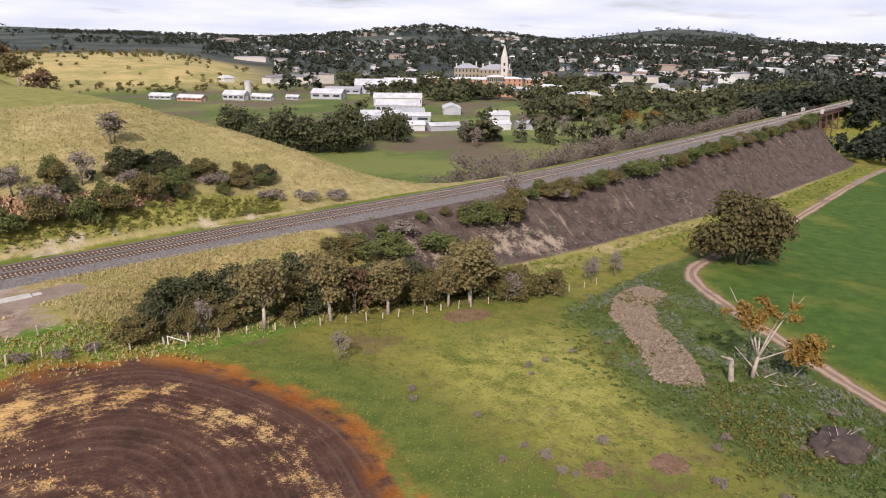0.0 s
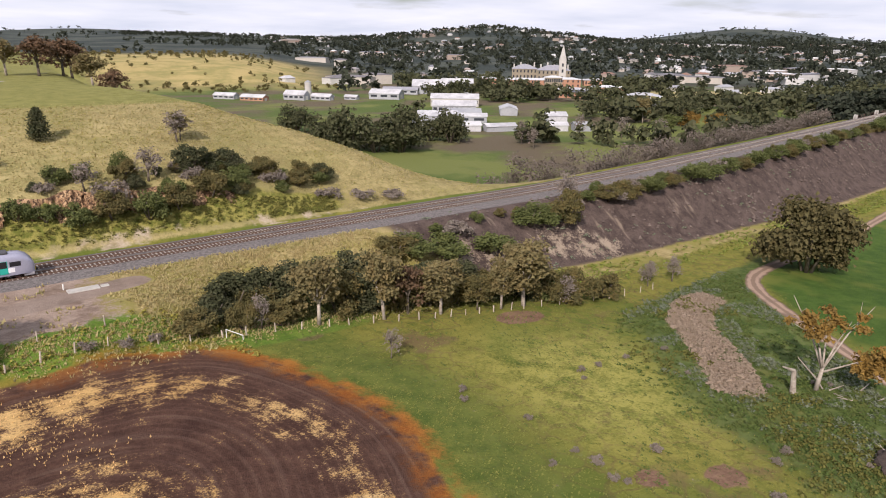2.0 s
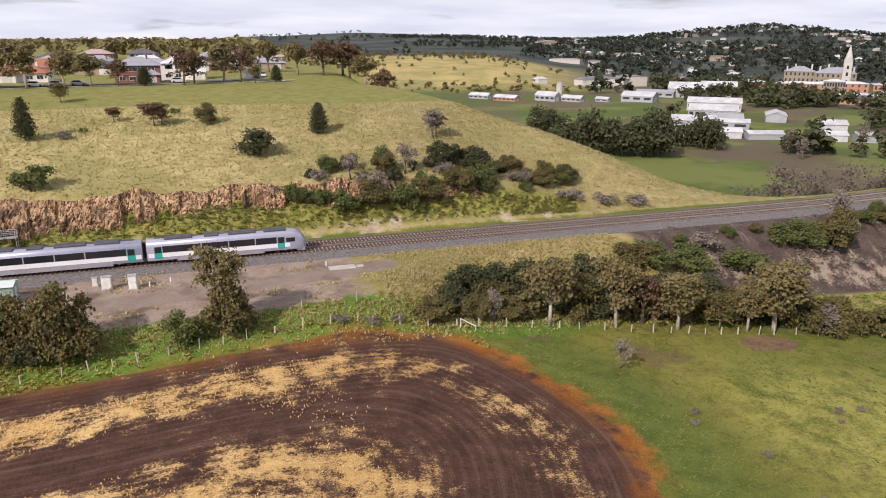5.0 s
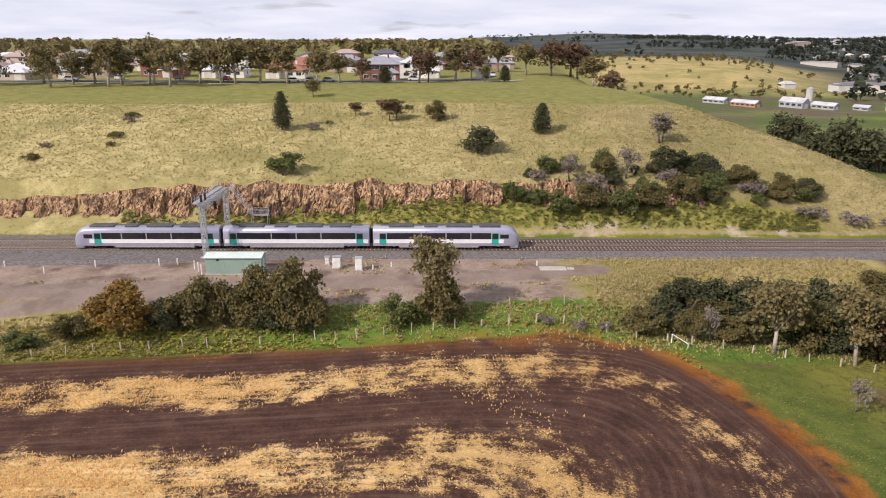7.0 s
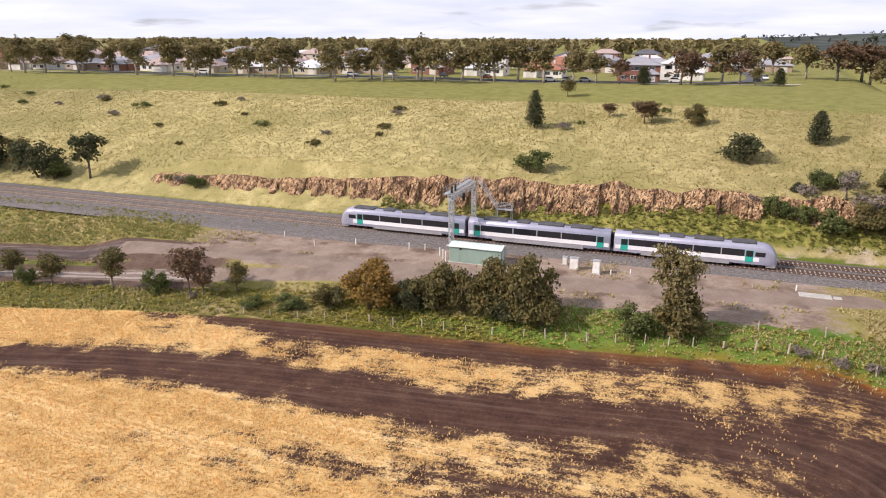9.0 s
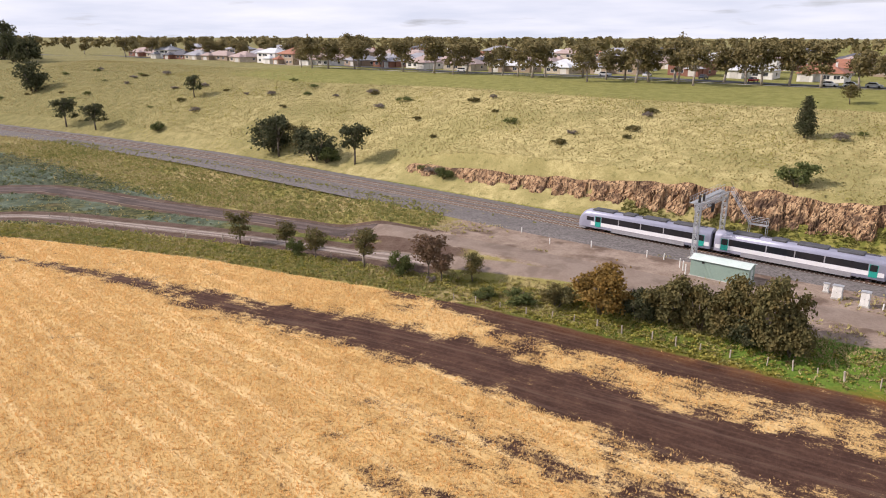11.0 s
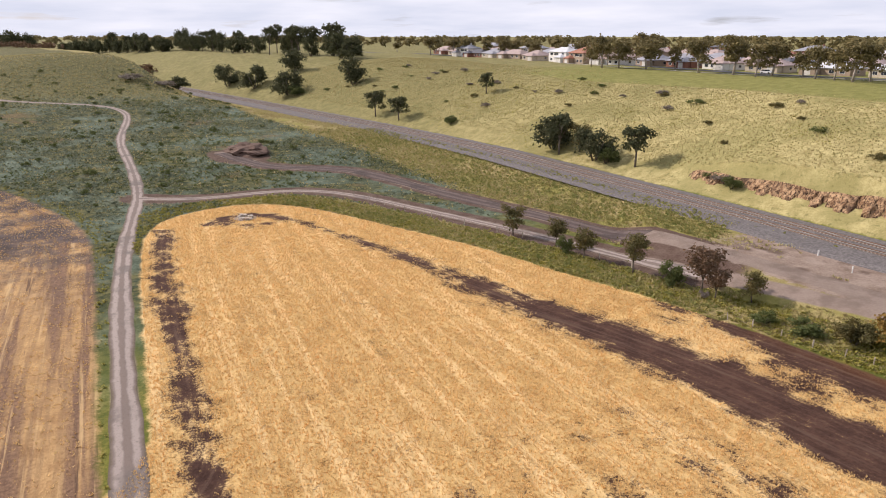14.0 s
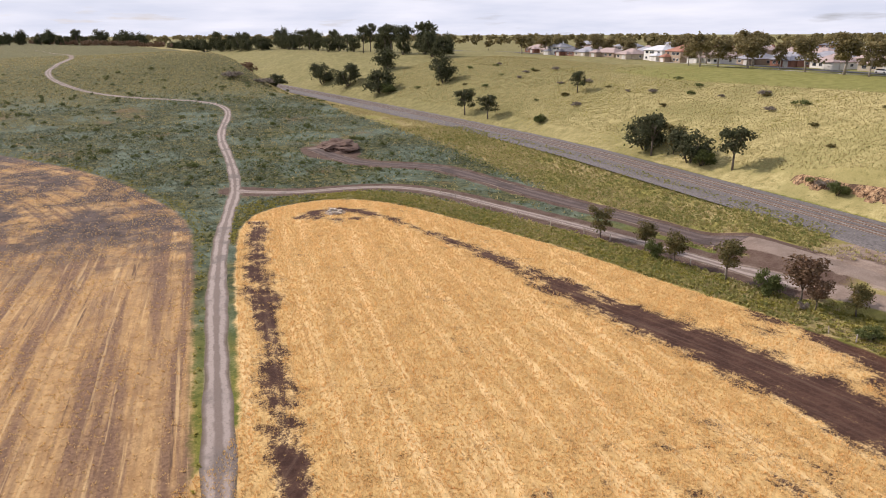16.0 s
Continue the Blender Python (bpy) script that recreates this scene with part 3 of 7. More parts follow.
def straw_share(x, y, f):
    """Bands that follow the field's edge: straw where the header left it, bare soil between."""
    wob = 1.3 * np.sin(x * 0.06) + 0.8 * np.sin(x * 0.017 + y * 0.05)
    g = f + (row_depth(x, y) - f) * sm(-10, 16, x) + wob
    east = sm(-88, -50, x) * sm(22, 44, y + 0.25 * (x + 60))
    band = np.interp(g, [0, 3, 5.5, 10, 13, 15, 19, 22, 27, 30, 40], [0.16, 0.18, 0.54, 0.58, 0.26, 0.06, 0.06, 0.44, 0.50, 0.36, 0.46])
    inner = 0.90 - 0.50 * sm(-70, 0, x)
    band = band + (inner + 0.08 * np.sin(g * 0.55) - band) * sm(20, 24, g)
    side = line_distance(x, y, LANE)
    north = np.interp(np.abs(f - 10.5 - 5.5 * sm(-150, -60, x)) - 3.4 * sm(-150, -50, x) + 0.6, [-3, 0, 1.6, 3.2], [0.08, 0.28, 0.60, 0.86])
    lane_strip = np.interp(np.abs(side - 6.3 - 2.4 * (blotch(x, y, 0.12, 8) - 0.5)), [0, 1.6, 3.0], [0.26, 0.44, 0.86])
    west = np.where(side < f + 4, np.minimum(lane_strip, 0.86), north)
    corner = np.interp(g, [0, 4, 7, 9, 12, 16, 20, 26, 40], [0.05, 0.08, 0.22, 0.34, 0.25, 0.08, 0.24, 0.12, 0.3])
    out = west * (1 - east) + band * east
    # scuffed ground round the trough at the western end
    out = out - 0.75 * np.exp(-((np.hypot(x + 146, (y - 32) * 0.8) - 4.5) / 2.2) ** 2) * blotch(x, y, 0.3, 14)
    turn = sm(8, 34, x)
    ragged = 0.5 * (blotch(x * 0.45, y, 0.45, 3) - 0.5) + 0.32 * (blotch(x, y, 1.3, 5) - 0.5)
    return out * (1 - turn) + corner * turn + ragged


marks = zones(flat_x, flat_y)
marks["straw"] = straw_share(flat_x, flat_y, marks["field"])
marks["rows"] = row_depth(flat_x, flat_y)
marks["rust"] = sm(-75, -10, flat_x) * (0.35 + 0.65 * sm(0, 25, flat_x))
for key, value in marks.items():
    layer = ground_mesh.attributes.new(key, "FLOAT", "POINT")
    layer.data.foreach_set("value", np.clip(value, -60, 60).astype(np.float32))
ground = new("ground", ground_mesh)
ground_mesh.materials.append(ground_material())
tagged(ground, "rolling farmland with stubble field, meadow and grassy hill", "ground", kind="structure")


def land(x, y):
    return float(ground_z(x, y))


# ---- building helpers ----
def part(name, bm, material, parent=None, label=""):
    """Links a bmesh as one mesh object, under a thing or a part."""
    me = bpy.data.meshes.new(name)
    bm.to_mesh(me)
    bm.free()
    me.materials.append(material)
    ob = new(name, me)
    ob.parent = parent
    return tagged(ob, label)


def mesh_from(name, verts, faces, material, parent=None, smooth=False):
    me = bpy.data.meshes.new(name)
    me.from_pydata(verts, [], faces)
    me.materials.append(material)
    if smooth:
        me.polygons.foreach_set("use_smooth", np.ones(len(me.polygons), bool))
    ob = new(name, me)
    ob.parent = parent
    return ob


def box(bm, x0, x1, y0, y1, z0, z1, bevel=0.0):
    vs = [bm.verts.new(p) for p in ((x0, y0, z0), (x1, y0, z0), (x1, y1, z0), (x0, y1, z0), (x0, y0, z1), (x1, y0, z1), (x1, y1, z1), (x0, y1, z1))]
    fs = [bm.faces.new([vs[i] for i in f]) for f in ((3, 2, 1, 0), (4, 5, 6, 7), (0, 1, 5, 4), (1, 2, 6, 5), (2, 3, 7, 6), (3, 0, 4, 7))]
    if bevel:
        bmesh.ops.bevel(bm, geom=list({e for f in fs for e in f.edges}), offset=bevel, segments=1, affect="EDGES", profile=0.5)
    return bm


def boxed(*dims, bevel=0.0):
    return box(bmesh.new(), *dims, bevel=bevel)


def tube(bm, a, b, ra, rb=None, n=6):
    a, b, rb = Vector(a), Vector(b), ra if rb is None else rb
    q = (b - a).to_track_quat("Z", "Y")
    rings = []
    for p, r in ((a, ra), (b, rb)):
        rings.append([bm.verts.new(p + q @ Vector((r * math.cos(2 * math.pi * i / n), r * math.sin(2 * math.pi * i / n), 0))) for i in range(n)])
    for i in range(n):
        bm.faces.new((rings[0][i], rings[0][(i + 1) % n], rings[1][(i + 1) % n], rings[1][i]))
    bm.faces.new(rings[0][::-1])
    bm.faces.new(rings[1])
    return bm


def prism(bm, outline, y0, y1):
    """An outline of (x, z), drawn out along y."""
    a, b = [bm.verts.new((x, y0, z)) for x, z in outline], [bm.verts.new((x, y1, z)) for x, z in outline]
    k = len(outline)
    bm.faces.new(a)
    bm.faces.new(b[::-1])
    for i in range(k):
        bm.faces.new((a[(i + 1) % k], a[i], b[i], b[(i + 1) % k]))
    return bm


def thing(name, at, label, category, group="", turn=0.0):
    ob = new(name)
    ob.matrix_basis = pose(*at, 0, 0, turn)
    return tagged(ob, label, category, group)


BALLAST = plain("ballast_stone", (0.095, 0.085, 0.082), (0.20, 0.18, 0.172), 2.2, 0.95, bump=0.8)
n_rust = Nodes("rusty_ballast")
n_rust_east = n_rust.ramp(n_rust.node("ShaderNodeSeparateXYZ", Vector=n_rust.pos()).outputs["X"], -90.0, 30.0)
n_rust.bump(n_rust.noise(13.0, 4), 0.8, 0.03)
BALLAST_RUSTY = n_rust.done(n_rust.mix(n_rust_east, n_rust.mix(n_rust.ramp(n_rust.noise(4.0, 5), 0.36, 0.64), (0.10, 0.083, 0.073), (0.19, 0.16, 0.145)),
                                       n_rust.mix(n_rust.ramp(n_rust.noise(4.0, 5), 0.36, 0.64), (0.055, 0.033, 0.026), (0.125, 0.075, 0.058))), 0.95)
RAIL = plain("rusty_rail", (0.10, 0.058, 0.04), (0.16, 0.10, 0.07), 2.0, 0.55, 0.6)
CONCRETE = plain("concrete", (0.50, 0.48, 0.44), (0.36, 0.34, 0.31), 0.8, 0.9)
SLEEPER = plain("sleeper_concrete", (0.40, 0.37, 0.33), (0.27, 0.25, 0.22), 0.5, 0.9)
GALVANISED = plain("galvanised_steel", (0.60, 0.61, 0.62), (0.46, 0.47, 0.49), 1.2, 0.4, 0.5)
SILVER = plain("train_silver", (0.40, 0.40, 0.50), (0.34, 0.34, 0.43), 0.4, 0.28, 0.3, 0.5)
TRAIN_WHITE = plain("train_white", (0.78, 0.77, 0.79), (0.70, 0.69, 0.71), 0.4, 0.32, 0.0, 0.5)
TRAIN_GREY = plain("train_grey", (0.34, 0.33, 0.35), (0.26, 0.25, 0.27), 0.6, 0.5, 0.1)
GLASS_DARK = plain("tinted_glass", (0.012, 0.013, 0.017), (0.02, 0.02, 0.025), 0.3, 0.08, 0.0, 0.5)
TEAL = plain("teal_paint", (0.02, 0.36, 0.29), (0.018, 0.30, 0.25), 0.5, 0.35)
BLACK = plain("black_rubber", (0.018, 0.018, 0.02), (0.035, 0.033, 0.032), 1.0, 0.7)
ROOF_DARK = plain("roof_equipment", (0.06, 0.06, 0.068), (0.10, 0.10, 0.11), 1.0, 0.6)
YELLOW = plain("yellow_paint", (0.55, 0.50, 0.04), (0.48, 0.44, 0.04), 0.6, 0.4)
LAMP_GLASS = plain("lamp_glass", (0.8, 0.8, 0.78), (0.7, 0.7, 0.7), 1.0, 0.2)
SHED_GREEN = plain("pale_green_sheeting", (0.30, 0.40, 0.345), (0.26, 0.35, 0.30), 0.5, 0.5)
SHED_ROOF = plain("pale_roof_sheeting", (0.62, 0.70, 0.66), (0.52, 0.60, 0.56), 0.5, 0.45)
WHITE_PAINT = plain("weathered_white_paint", (0.78, 0.77, 0.74), (0.62, 0.61, 0.58), 0.8, 0.6)
WOOD_GREY = plain("grey_timber", (0.36, 0.30, 0.245), (0.52, 0.45, 0.375), 1.5, 0.9)
RUST_IRON = plain("rusty_ironwork", (0.105, 0.05, 0.045), (0.15, 0.08, 0.07), 0.4, 0.8, 0.2)
TIMBER_DARK = plain("dark_timber", (0.09, 0.06, 0.05), (0.14, 0.10, 0.08), 0.6, 0.9)


# ---- railway ----
TX = np.concatenate([np.arange(-760, -200, 8.0), np.arange(-200, 200, 4.0), np.arange(200, 369, 8.0)])
BRIDGE = (364, 446)
EAST_TX = np.arange(444, 701, 8.0)


def swept(name, xs, outline, material, parent=None, smooth=False):
    """An open outline of (offset from the line, height) swept along the railway."""
    ys = track_y(xs)
    verts = [(float(x), float(y + o), z) for x, y in zip(xs, ys) for o, z in outline]
    k = len(outline)
    faces = [(i * k + j + 1, i * k + j, (i + 1) * k + j, (i + 1) * k + j + 1) for i in range(len(xs) - 1) for j in range(k - 1)]
    return mesh_from(name, verts, faces, material, parent, smooth)


bed_line = [(-8.2, -0.95), (-6.6, -0.52), (-4.1, -0.2), (-0.3, -0.22), (0.3, -0.22), (3.9, -0.2), (5.4, -0.52), (6.6, -0.9)]
bed = swept("ballast_bed", TX, bed_line, BALLAST)
# west of the yard the stone spreads wider, to a service strip on either side
for v in bed.data.vertices:
    o = v.co.y - float(track_y(v.co.x))
    if abs(o) > 5:
        wider = float(sm(-10, -70, v.co.x))
        v.co.y += wider * (-2.6 if o < 0 else 1.6)
        v.co.z += 0.28 * wider
tagged(bed, "grey crushed stone bed under two tracks", "ballast", kind="structure")
bed_east = swept("ballast_bed", EAST_TX, [(-7.2, -0.95), (-6.2, -0.52), (-4.1, -0.2), (3.9, -0.2), (5.4, -0.52), (6.6, -0.9)], BALLAST)
tagged(bed_east, "grey crushed stone bed beyond the viaduct", "ballast", kind="structure")
RAIL_X = np.concatenate([TX, np.arange(376, 701, 8.0)])
for offset in (-2.0, 2.0):
    line = thing("railway_track", (0, 0, 0), "pair of rusty steel rails on pale concrete sleepers", "track", "tracks of the line")
    tagged(line, kind="structure")
    for gauge in (-0.80, 0.80):
        o = offset + gauge
        swept("rail", RAIL_X, [(o - 0.075, -0.17), (o - 0.075, -0.13), (o - 0.036, -0.03), (o - 0.036, 0.0), (o + 0.036, 0.0), (o + 0.036, -0.03), (o + 0.075, -0.13), (o + 0.075, -0.17)], RAIL, line)
    swept("track_ballast", TX, [(offset - 1.42, -0.20), (offset - 1.25, -0.155), (offset + 1.25, -0.155), (offset + 1.42, -0.20)], BALLAST_RUSTY, line)
    verts, faces = [], []
    xs = np.arange(-620, 690, 0.67)
    for x in xs:
        y = float(track_y(x)) + offset
        slope = float(track_y(x + 0.5) - track_y(x - 0.5))
        half = 1.25 + random.uniform(-0.05, 0.05)
        b = len(verts)
        for dx, dy, dz in ((-0.13, -half, -0.24), (0.13, -half, -0.24), (0.13, half, -0.24), (-0.13, half, -0.24),
                           (-0.10, -half, -0.12), (0.10, -half, -0.12), (0.10, half, -0.12), (-0.10, half, -0.12)):
            verts.append((x + dx - slope * dy, y + dy, dz))
        faces += [(b + 4, b + 5, b + 6, b + 7), (b, b + 1, b + 5, b + 4), (b + 1, b + 2, b + 6, b + 5), (b + 2, b + 3, b + 7, b + 6), (b + 3, b, b + 4, b + 7)]
    tagged(mesh_from("sleepers", verts, faces, SLEEPER, line), kind="stuff")


def rail_car(at, cab):
    """A railcar 24.7 m long with a cab at its low-x end (-1), its high-x end (1) or none (0)."""
    car = thing("rail_car", at, "silver and white diesel railcar with teal doors standing on the track" if cab == 0 else "silver and white diesel driving railcar with rounded nose on the track", "train", "three-car train")
    half = 12.35
    ring = [(-1.36, 0.62), (-1.45, 1.25), (-1.45, 2.75), (-1.40, 3.25), (-1.18, 3.62), (-0.7, 3.84), (0, 3.92), (0.7, 3.84), (1.18, 3.62), (1.40, 3.25), (1.45, 2.75), (1.45, 1.25), (1.36, 0.62)]
    stations = []
    for end in (-1, 1):
        if cab == end:
            stations += [(end * (half - 2.6), 1.0, 1.0, 0), (end * (half - 1.7), 0.985, 0.97, 0), (end * (half - 0.9), 0.93, 0.86, 0), (end * (half - 0.35), 0.82, 0.66, 0), (end * half, 0.66, 0.45, 0)]
        else:
            stations += [(end * (half - 0.05), 1.0, 1.0, 0), (end * half, 0.97, 0.985, 0)]
    stations.sort()
    bm = bmesh.new()
    loops = [[bm.verts.new((x, y * w, 0.62 + (z - 0.62) * h)) for y, z in ring] for x, w, h, _ in stations]
    for a, b in zip(loops, loops[1:]):
        for i in range(len(ring) - 1):
            f = bm.faces.new((a[i], a[i + 1], b[i + 1], b[i]))
            f.smooth = True
    for l in (loops[0], loops[-1]):
        bm.faces.new(l if l is loops[-1] else l[::-1])
    part("body", bm, SILVER, car)
    lo, hi = -half + (2.6 if cab == -1 else 0.2), half - (2.6 if cab == 1 else 0.2)
    for y in (-1, 1):
        f = sorted((y * 1.44, y * 1.462))
        part("lower_panel", boxed(lo, hi, *f, 1.12, 1.80), TRAIN_WHITE, car, "white lower body panel")
        g = sorted((y * 1.44, y * 1.468))
        part("window_band", boxed(lo + 2.15, hi - 2.15, *g, 1.84, 2.90), GLASS_DARK, car, "dark tinted window band")
        for k in (-0.34, 0.0, 0.34):
            part("window_pillar", boxed(k * half - 0.09, k * half + 0.09, *sorted((y * 1.45, y * 1.473)), 1.84, 2.90), TRAIN_GREY, car)
        part("skirt", boxed(lo + 4.2, hi - 4.2, *sorted((y * 1.18, y * 1.43)), 0.36, 1.08), TRAIN_GREY, car)
        for x in (lo + 0.9, hi - 2.0):
            door = part("door", boxed(x, x + 1.15, *sorted((y * 1.44, y * 1.476)), 0.95, 2.85), TEAL, car, "teal sliding door")
            part("door_window", boxed(x + 0.08, x + 1.07, *sorted((y * 1.45, y * 1.484)), 1.84, 2.82), GLASS_DARK, door)
    bm = bmesh.new()
    box(bm, lo + 4.6, hi - 4.6, -1.1, 1.1, 0.30, 0.75)
    part("underframe", bm, BLACK, car)
    for x in (-half + 3.5, half - 3.5):
        bogie = part("bogie", boxed(x - 1.7, x + 1.7, -1.12, 1.12, 0.38, 0.72, bevel=0.06), BLACK, car)
        for dx in (-1.2, 1.2):
            for y in (-0.80, 0.80):
                part("wheel", tube(bmesh.new(), (x + dx, y - 0.07, 0.44), (x + dx, y + 0.07, 0.44), 0.44, n=14), RUST_IRON, bogie)
        for y in (-1, 1):
            part("spring", tube(bmesh.new(), (x, y * 1.15, 0.45), (x, y * 1.15, 0.95), 0.16, n=8), TRAIN_GREY, bogie)
    for x, l in ((-7.6, 4.2), (-2.6, 2.2), (2.2, 4.4), (7.4, 3.6)):
        part("roof_unit", boxed(x - l / 2, x + l / 2, -0.95, 0.95, 3.70, 4.06, bevel=0.08), ROOF_DARK, car, "dark roof equipment box")
    part("roof_duct", boxed(lo + 1.0, hi - 1.0, -0.22, 0.22, 3.86, 4.0), ROOF_DARK, car)
    if cab:
        e = cab * half
        wind = bmesh.new()
        vs = [wind.verts.new((e - cab * back, y, z)) for back, z, w in ((0.33, 1.72, 1.0), (1.32, 3.28, 0.98)) for y in (-w, w)]
        for v in vs:
            v.co.x += cab * 0.12
        wind.faces.new((vs[0], vs[1], vs[3], vs[2]) if cab > 0 else (vs[2], vs[3], vs[1], vs[0]))
        bmesh.ops.solidify(wind, geom=wind.faces[:], thickness=0.03)
        part("windscreen", wind, GLASS_DARK, car, "dark raked windscreen")
        part("nose_panel", boxed(*sorted((e - cab * 0.25, e + cab * 0.08)), -0.8, 0.8, 0.75, 1.35, bevel=0.05), YELLOW, car, "yellow nose panel")
        part("coupler", tube(bmesh.new(), (e - cab * 0.2, 0, 0.62), (e + cab * 0.45, 0, 0.62), 0.13, n=8), BLACK, car)
        part("plough", boxed(*sorted((e - cab * 1.5, e - cab * 0.1)), -1.15, 1.15, 0.2, 0.68, bevel=0.05), TRAIN_GREY, car)
        for y in (-0.72, 0.72):
            part("headlight", tube(bmesh.new(), (e - cab * 0.1, y, 1.48), (e + cab * 0.1, y, 1.48), 0.12, n=10), LAMP_GLASS, car)
        for y in (-1, 1):
            part("cab_side_window", boxed(*sorted((e - cab * 3.2, e - cab * 1.75)), *sorted((y * 1.36, y * 1.468)), 1.95, 2.65), GLASS_DARK, car)
    for end in (-1, 1):
        if cab != end:
            part("gangway", boxed(*sorted((end * half, end * (half + 0.26))), -0.62, 0.62, 0.9, 3.3, bevel=0.03), BLACK, car, "black bellows gangway")
    return car


for i, cab in enumerate((-1, 0, 1)):
    rail_car((-62.4 + 12.35 + i * 25.3, 116.4, 0.0), cab)


# ---- signal gantry ----
gantry = thing("signal_gantry", (-39.2, 112.0, -0.55), "galvanised steel signal gantry spanning both tracks", "signal gantry")


def lattice(bm, a, b, w, h, bays, r=0.05):
    """A braced box girder between two points."""
    a, b = Vector(a), Vector(b)
    along = (b - a).normalized()
    side = Vector((1, 0, 0))
    up = along.cross(side).normalized() * h
    side = side * w
    corners = [side / 2 + up / 2, -side / 2 + up / 2, -side / 2 - up / 2, side / 2 - up / 2]
    for c in corners:
        tube(bm, a + c, b + c, r, n=5)
    for i in range(bays):
        p, q = a.lerp(b, i / bays), a.lerp(b, (i + 1) / bays)
        for j in range(4):
            tube(bm, p + corners[j], q + corners[(j + 1) % 4], r * 0.6, n=4)
            tube(bm, p + corners[j], p + corners[(j + 1) % 4], r * 0.6, n=4)
    return bm


for y in (0.0, 12.8):
    part("mast", lattice(bmesh.new(), (0, y, 0), (0, y, 9.2), 0.75, 0.55, 9, 0.075), GALVANISED, gantry)
    part("footing", boxed(-0.8, 0.8, y - 0.8, y + 0.8, -0.5, 0.25, bevel=0.05), CONCRETE, gantry)
part("beam", lattice(bmesh.new(), (0, -0.6, 8.7), (0, 13.4, 8.7), 1.0, 0.9, 12, 0.07), GALVANISED, gantry)
part("walkway", boxed(-1.35, -0.45, -0.5, 13.3, 9.24, 9.32), GALVANISED, gantry)
for x in (-1.35, -0.5):
    bm = bmesh.new()
    for z in (9.8, 10.3):
        tube(bm, (x, -0.5, z), (x, 13.3, z), 0.03, n=4)
    for k in range(10):
        tube(bm, (x, -0.5 + k * 1.53, 9.3), (x, -0.5 + k * 1.53, 10.3), 0.03, n=4)
    part("handrail", bm, GALVANISED, gantry)
for x, y in ((-0.9, 2.4), (-0.9, 7.2), (0.7, 4.6)):
    head = part("signal_head", boxed(x - 0.22, x + 0.22, y - 0.25, y + 0.25, 7.2, 8.6, bevel=0.03), BLACK, gantry, "black signal lamp head")
    part("hood", tube(bmesh.new(), (x - 0.2, y, 8.2), (x - 0.55, y, 8.2), 0.12, n=8), BLACK, head)
for y in (0.1, 2.0):
    part("finial", boxed(-0.15, 0.15, y - 0.15, y + 0.15, 9.4, 10.6), BLACK, gantry)
bm = bmesh.new()
for dy in (12.2, 13.0):
    tube(bm, (1.0, dy, 9.3), (4.6, dy, 4.3), 0.05, n=4)
    tube(bm, (1.0, dy, 10.3), (4.6, dy, 5.3), 0.035, n=4)
for k in range(14):
    f = k / 13
    box(bm, 1.0 + 3.6 * f - 0.13, 1.0 + 3.6 * f + 0.13, 12.2, 13.0, 9.27 - 5.0 * f, 9.31 - 5.0 * f)
    tube(bm, (1.0 + 3.6 * f, 12.2, 9.3 - 5 * f), (1.0 + 3.6 * f, 12.2, 10.3 - 5 * f), 0.025, n=4)
part("stair", bm, GALVANISED, gantry)
bm = boxed(4.5, 7.6, 12.0, 13.2, 4.2, 4.3)
for x in (4.6, 7.5):
    for y in (12.05, 13.15):
        tube(bm, (x, y, 0.0), (x, y, 5.4), 0.06, n=5)
for z in (4.85, 5.4):
    for y in (12.05, 13.15):
        tube(bm, (4.6, y, z), (7.5, y, z), 0.03, n=4)
part("landing", bm, GALVANISED, gantry)
bm = bmesh.new()
for x in (-0.25, 0.25):
    tube(bm, (x, -0.75, 0.2), (x, -0.75, 9.6), 0.04, n=4)
for k in range(24):
    tube(bm, (-0.25, -0.75, 0.5 + k * 0.38), (0.25, -0.75, 0.5 + k * 0.38), 0.025, n=4)
part("ladder", bm, GALVANISED, gantry)

# ---- equipment shed and lineside cabinets ----
shed = thing("equipment_shed", (-32.3, 105.2, -0.65), "pale green sheet-metal equipment shed on bare yard", "shed")
bm = boxed(-4.3, 4.3, -1.5, 1.5, 0.1, 2.75)
part("wall", bm, SHED_GREEN, shed)
bm = bmesh.new()
for k in range(44):
    x = -4.25 + k * 0.198
    box(bm, x, x + 0.07, -1.525, -1.5, 0.15, 2.72)
part("cladding_rib", bm, SHED_GREEN, shed)
part("plinth", boxed(-4.5, 4.5, -1.7, 1.7, -0.3, 0.1), CONCRETE, shed)
bm = prism(bmesh.new(), [(-1.75, 2.72), (0, 3.12), (1.75, 2.72), (1.75, 2.66), (0, 3.04), (-1.75, 2.66)], -4.5, 4.5)
bmesh.ops.rotate(bm, verts=bm.verts[:], matrix=Matrix.Rotation(radians(90), 3, "Z"))
part("roof", bm, SHED_ROOF, shed)
door = part("door", boxed(4.3, 4.34, -0.5, 0.5, 0.15, 2.2), SHED_ROOF, shed)
part("handle", boxed(4.34, 4.40, 0.32, 0.40, 1.05, 1.2), BLACK, door)
part("vent", boxed(-2.6, -2.2, -1.56, -1.5, 2.2, 2.5), BLACK, shed)


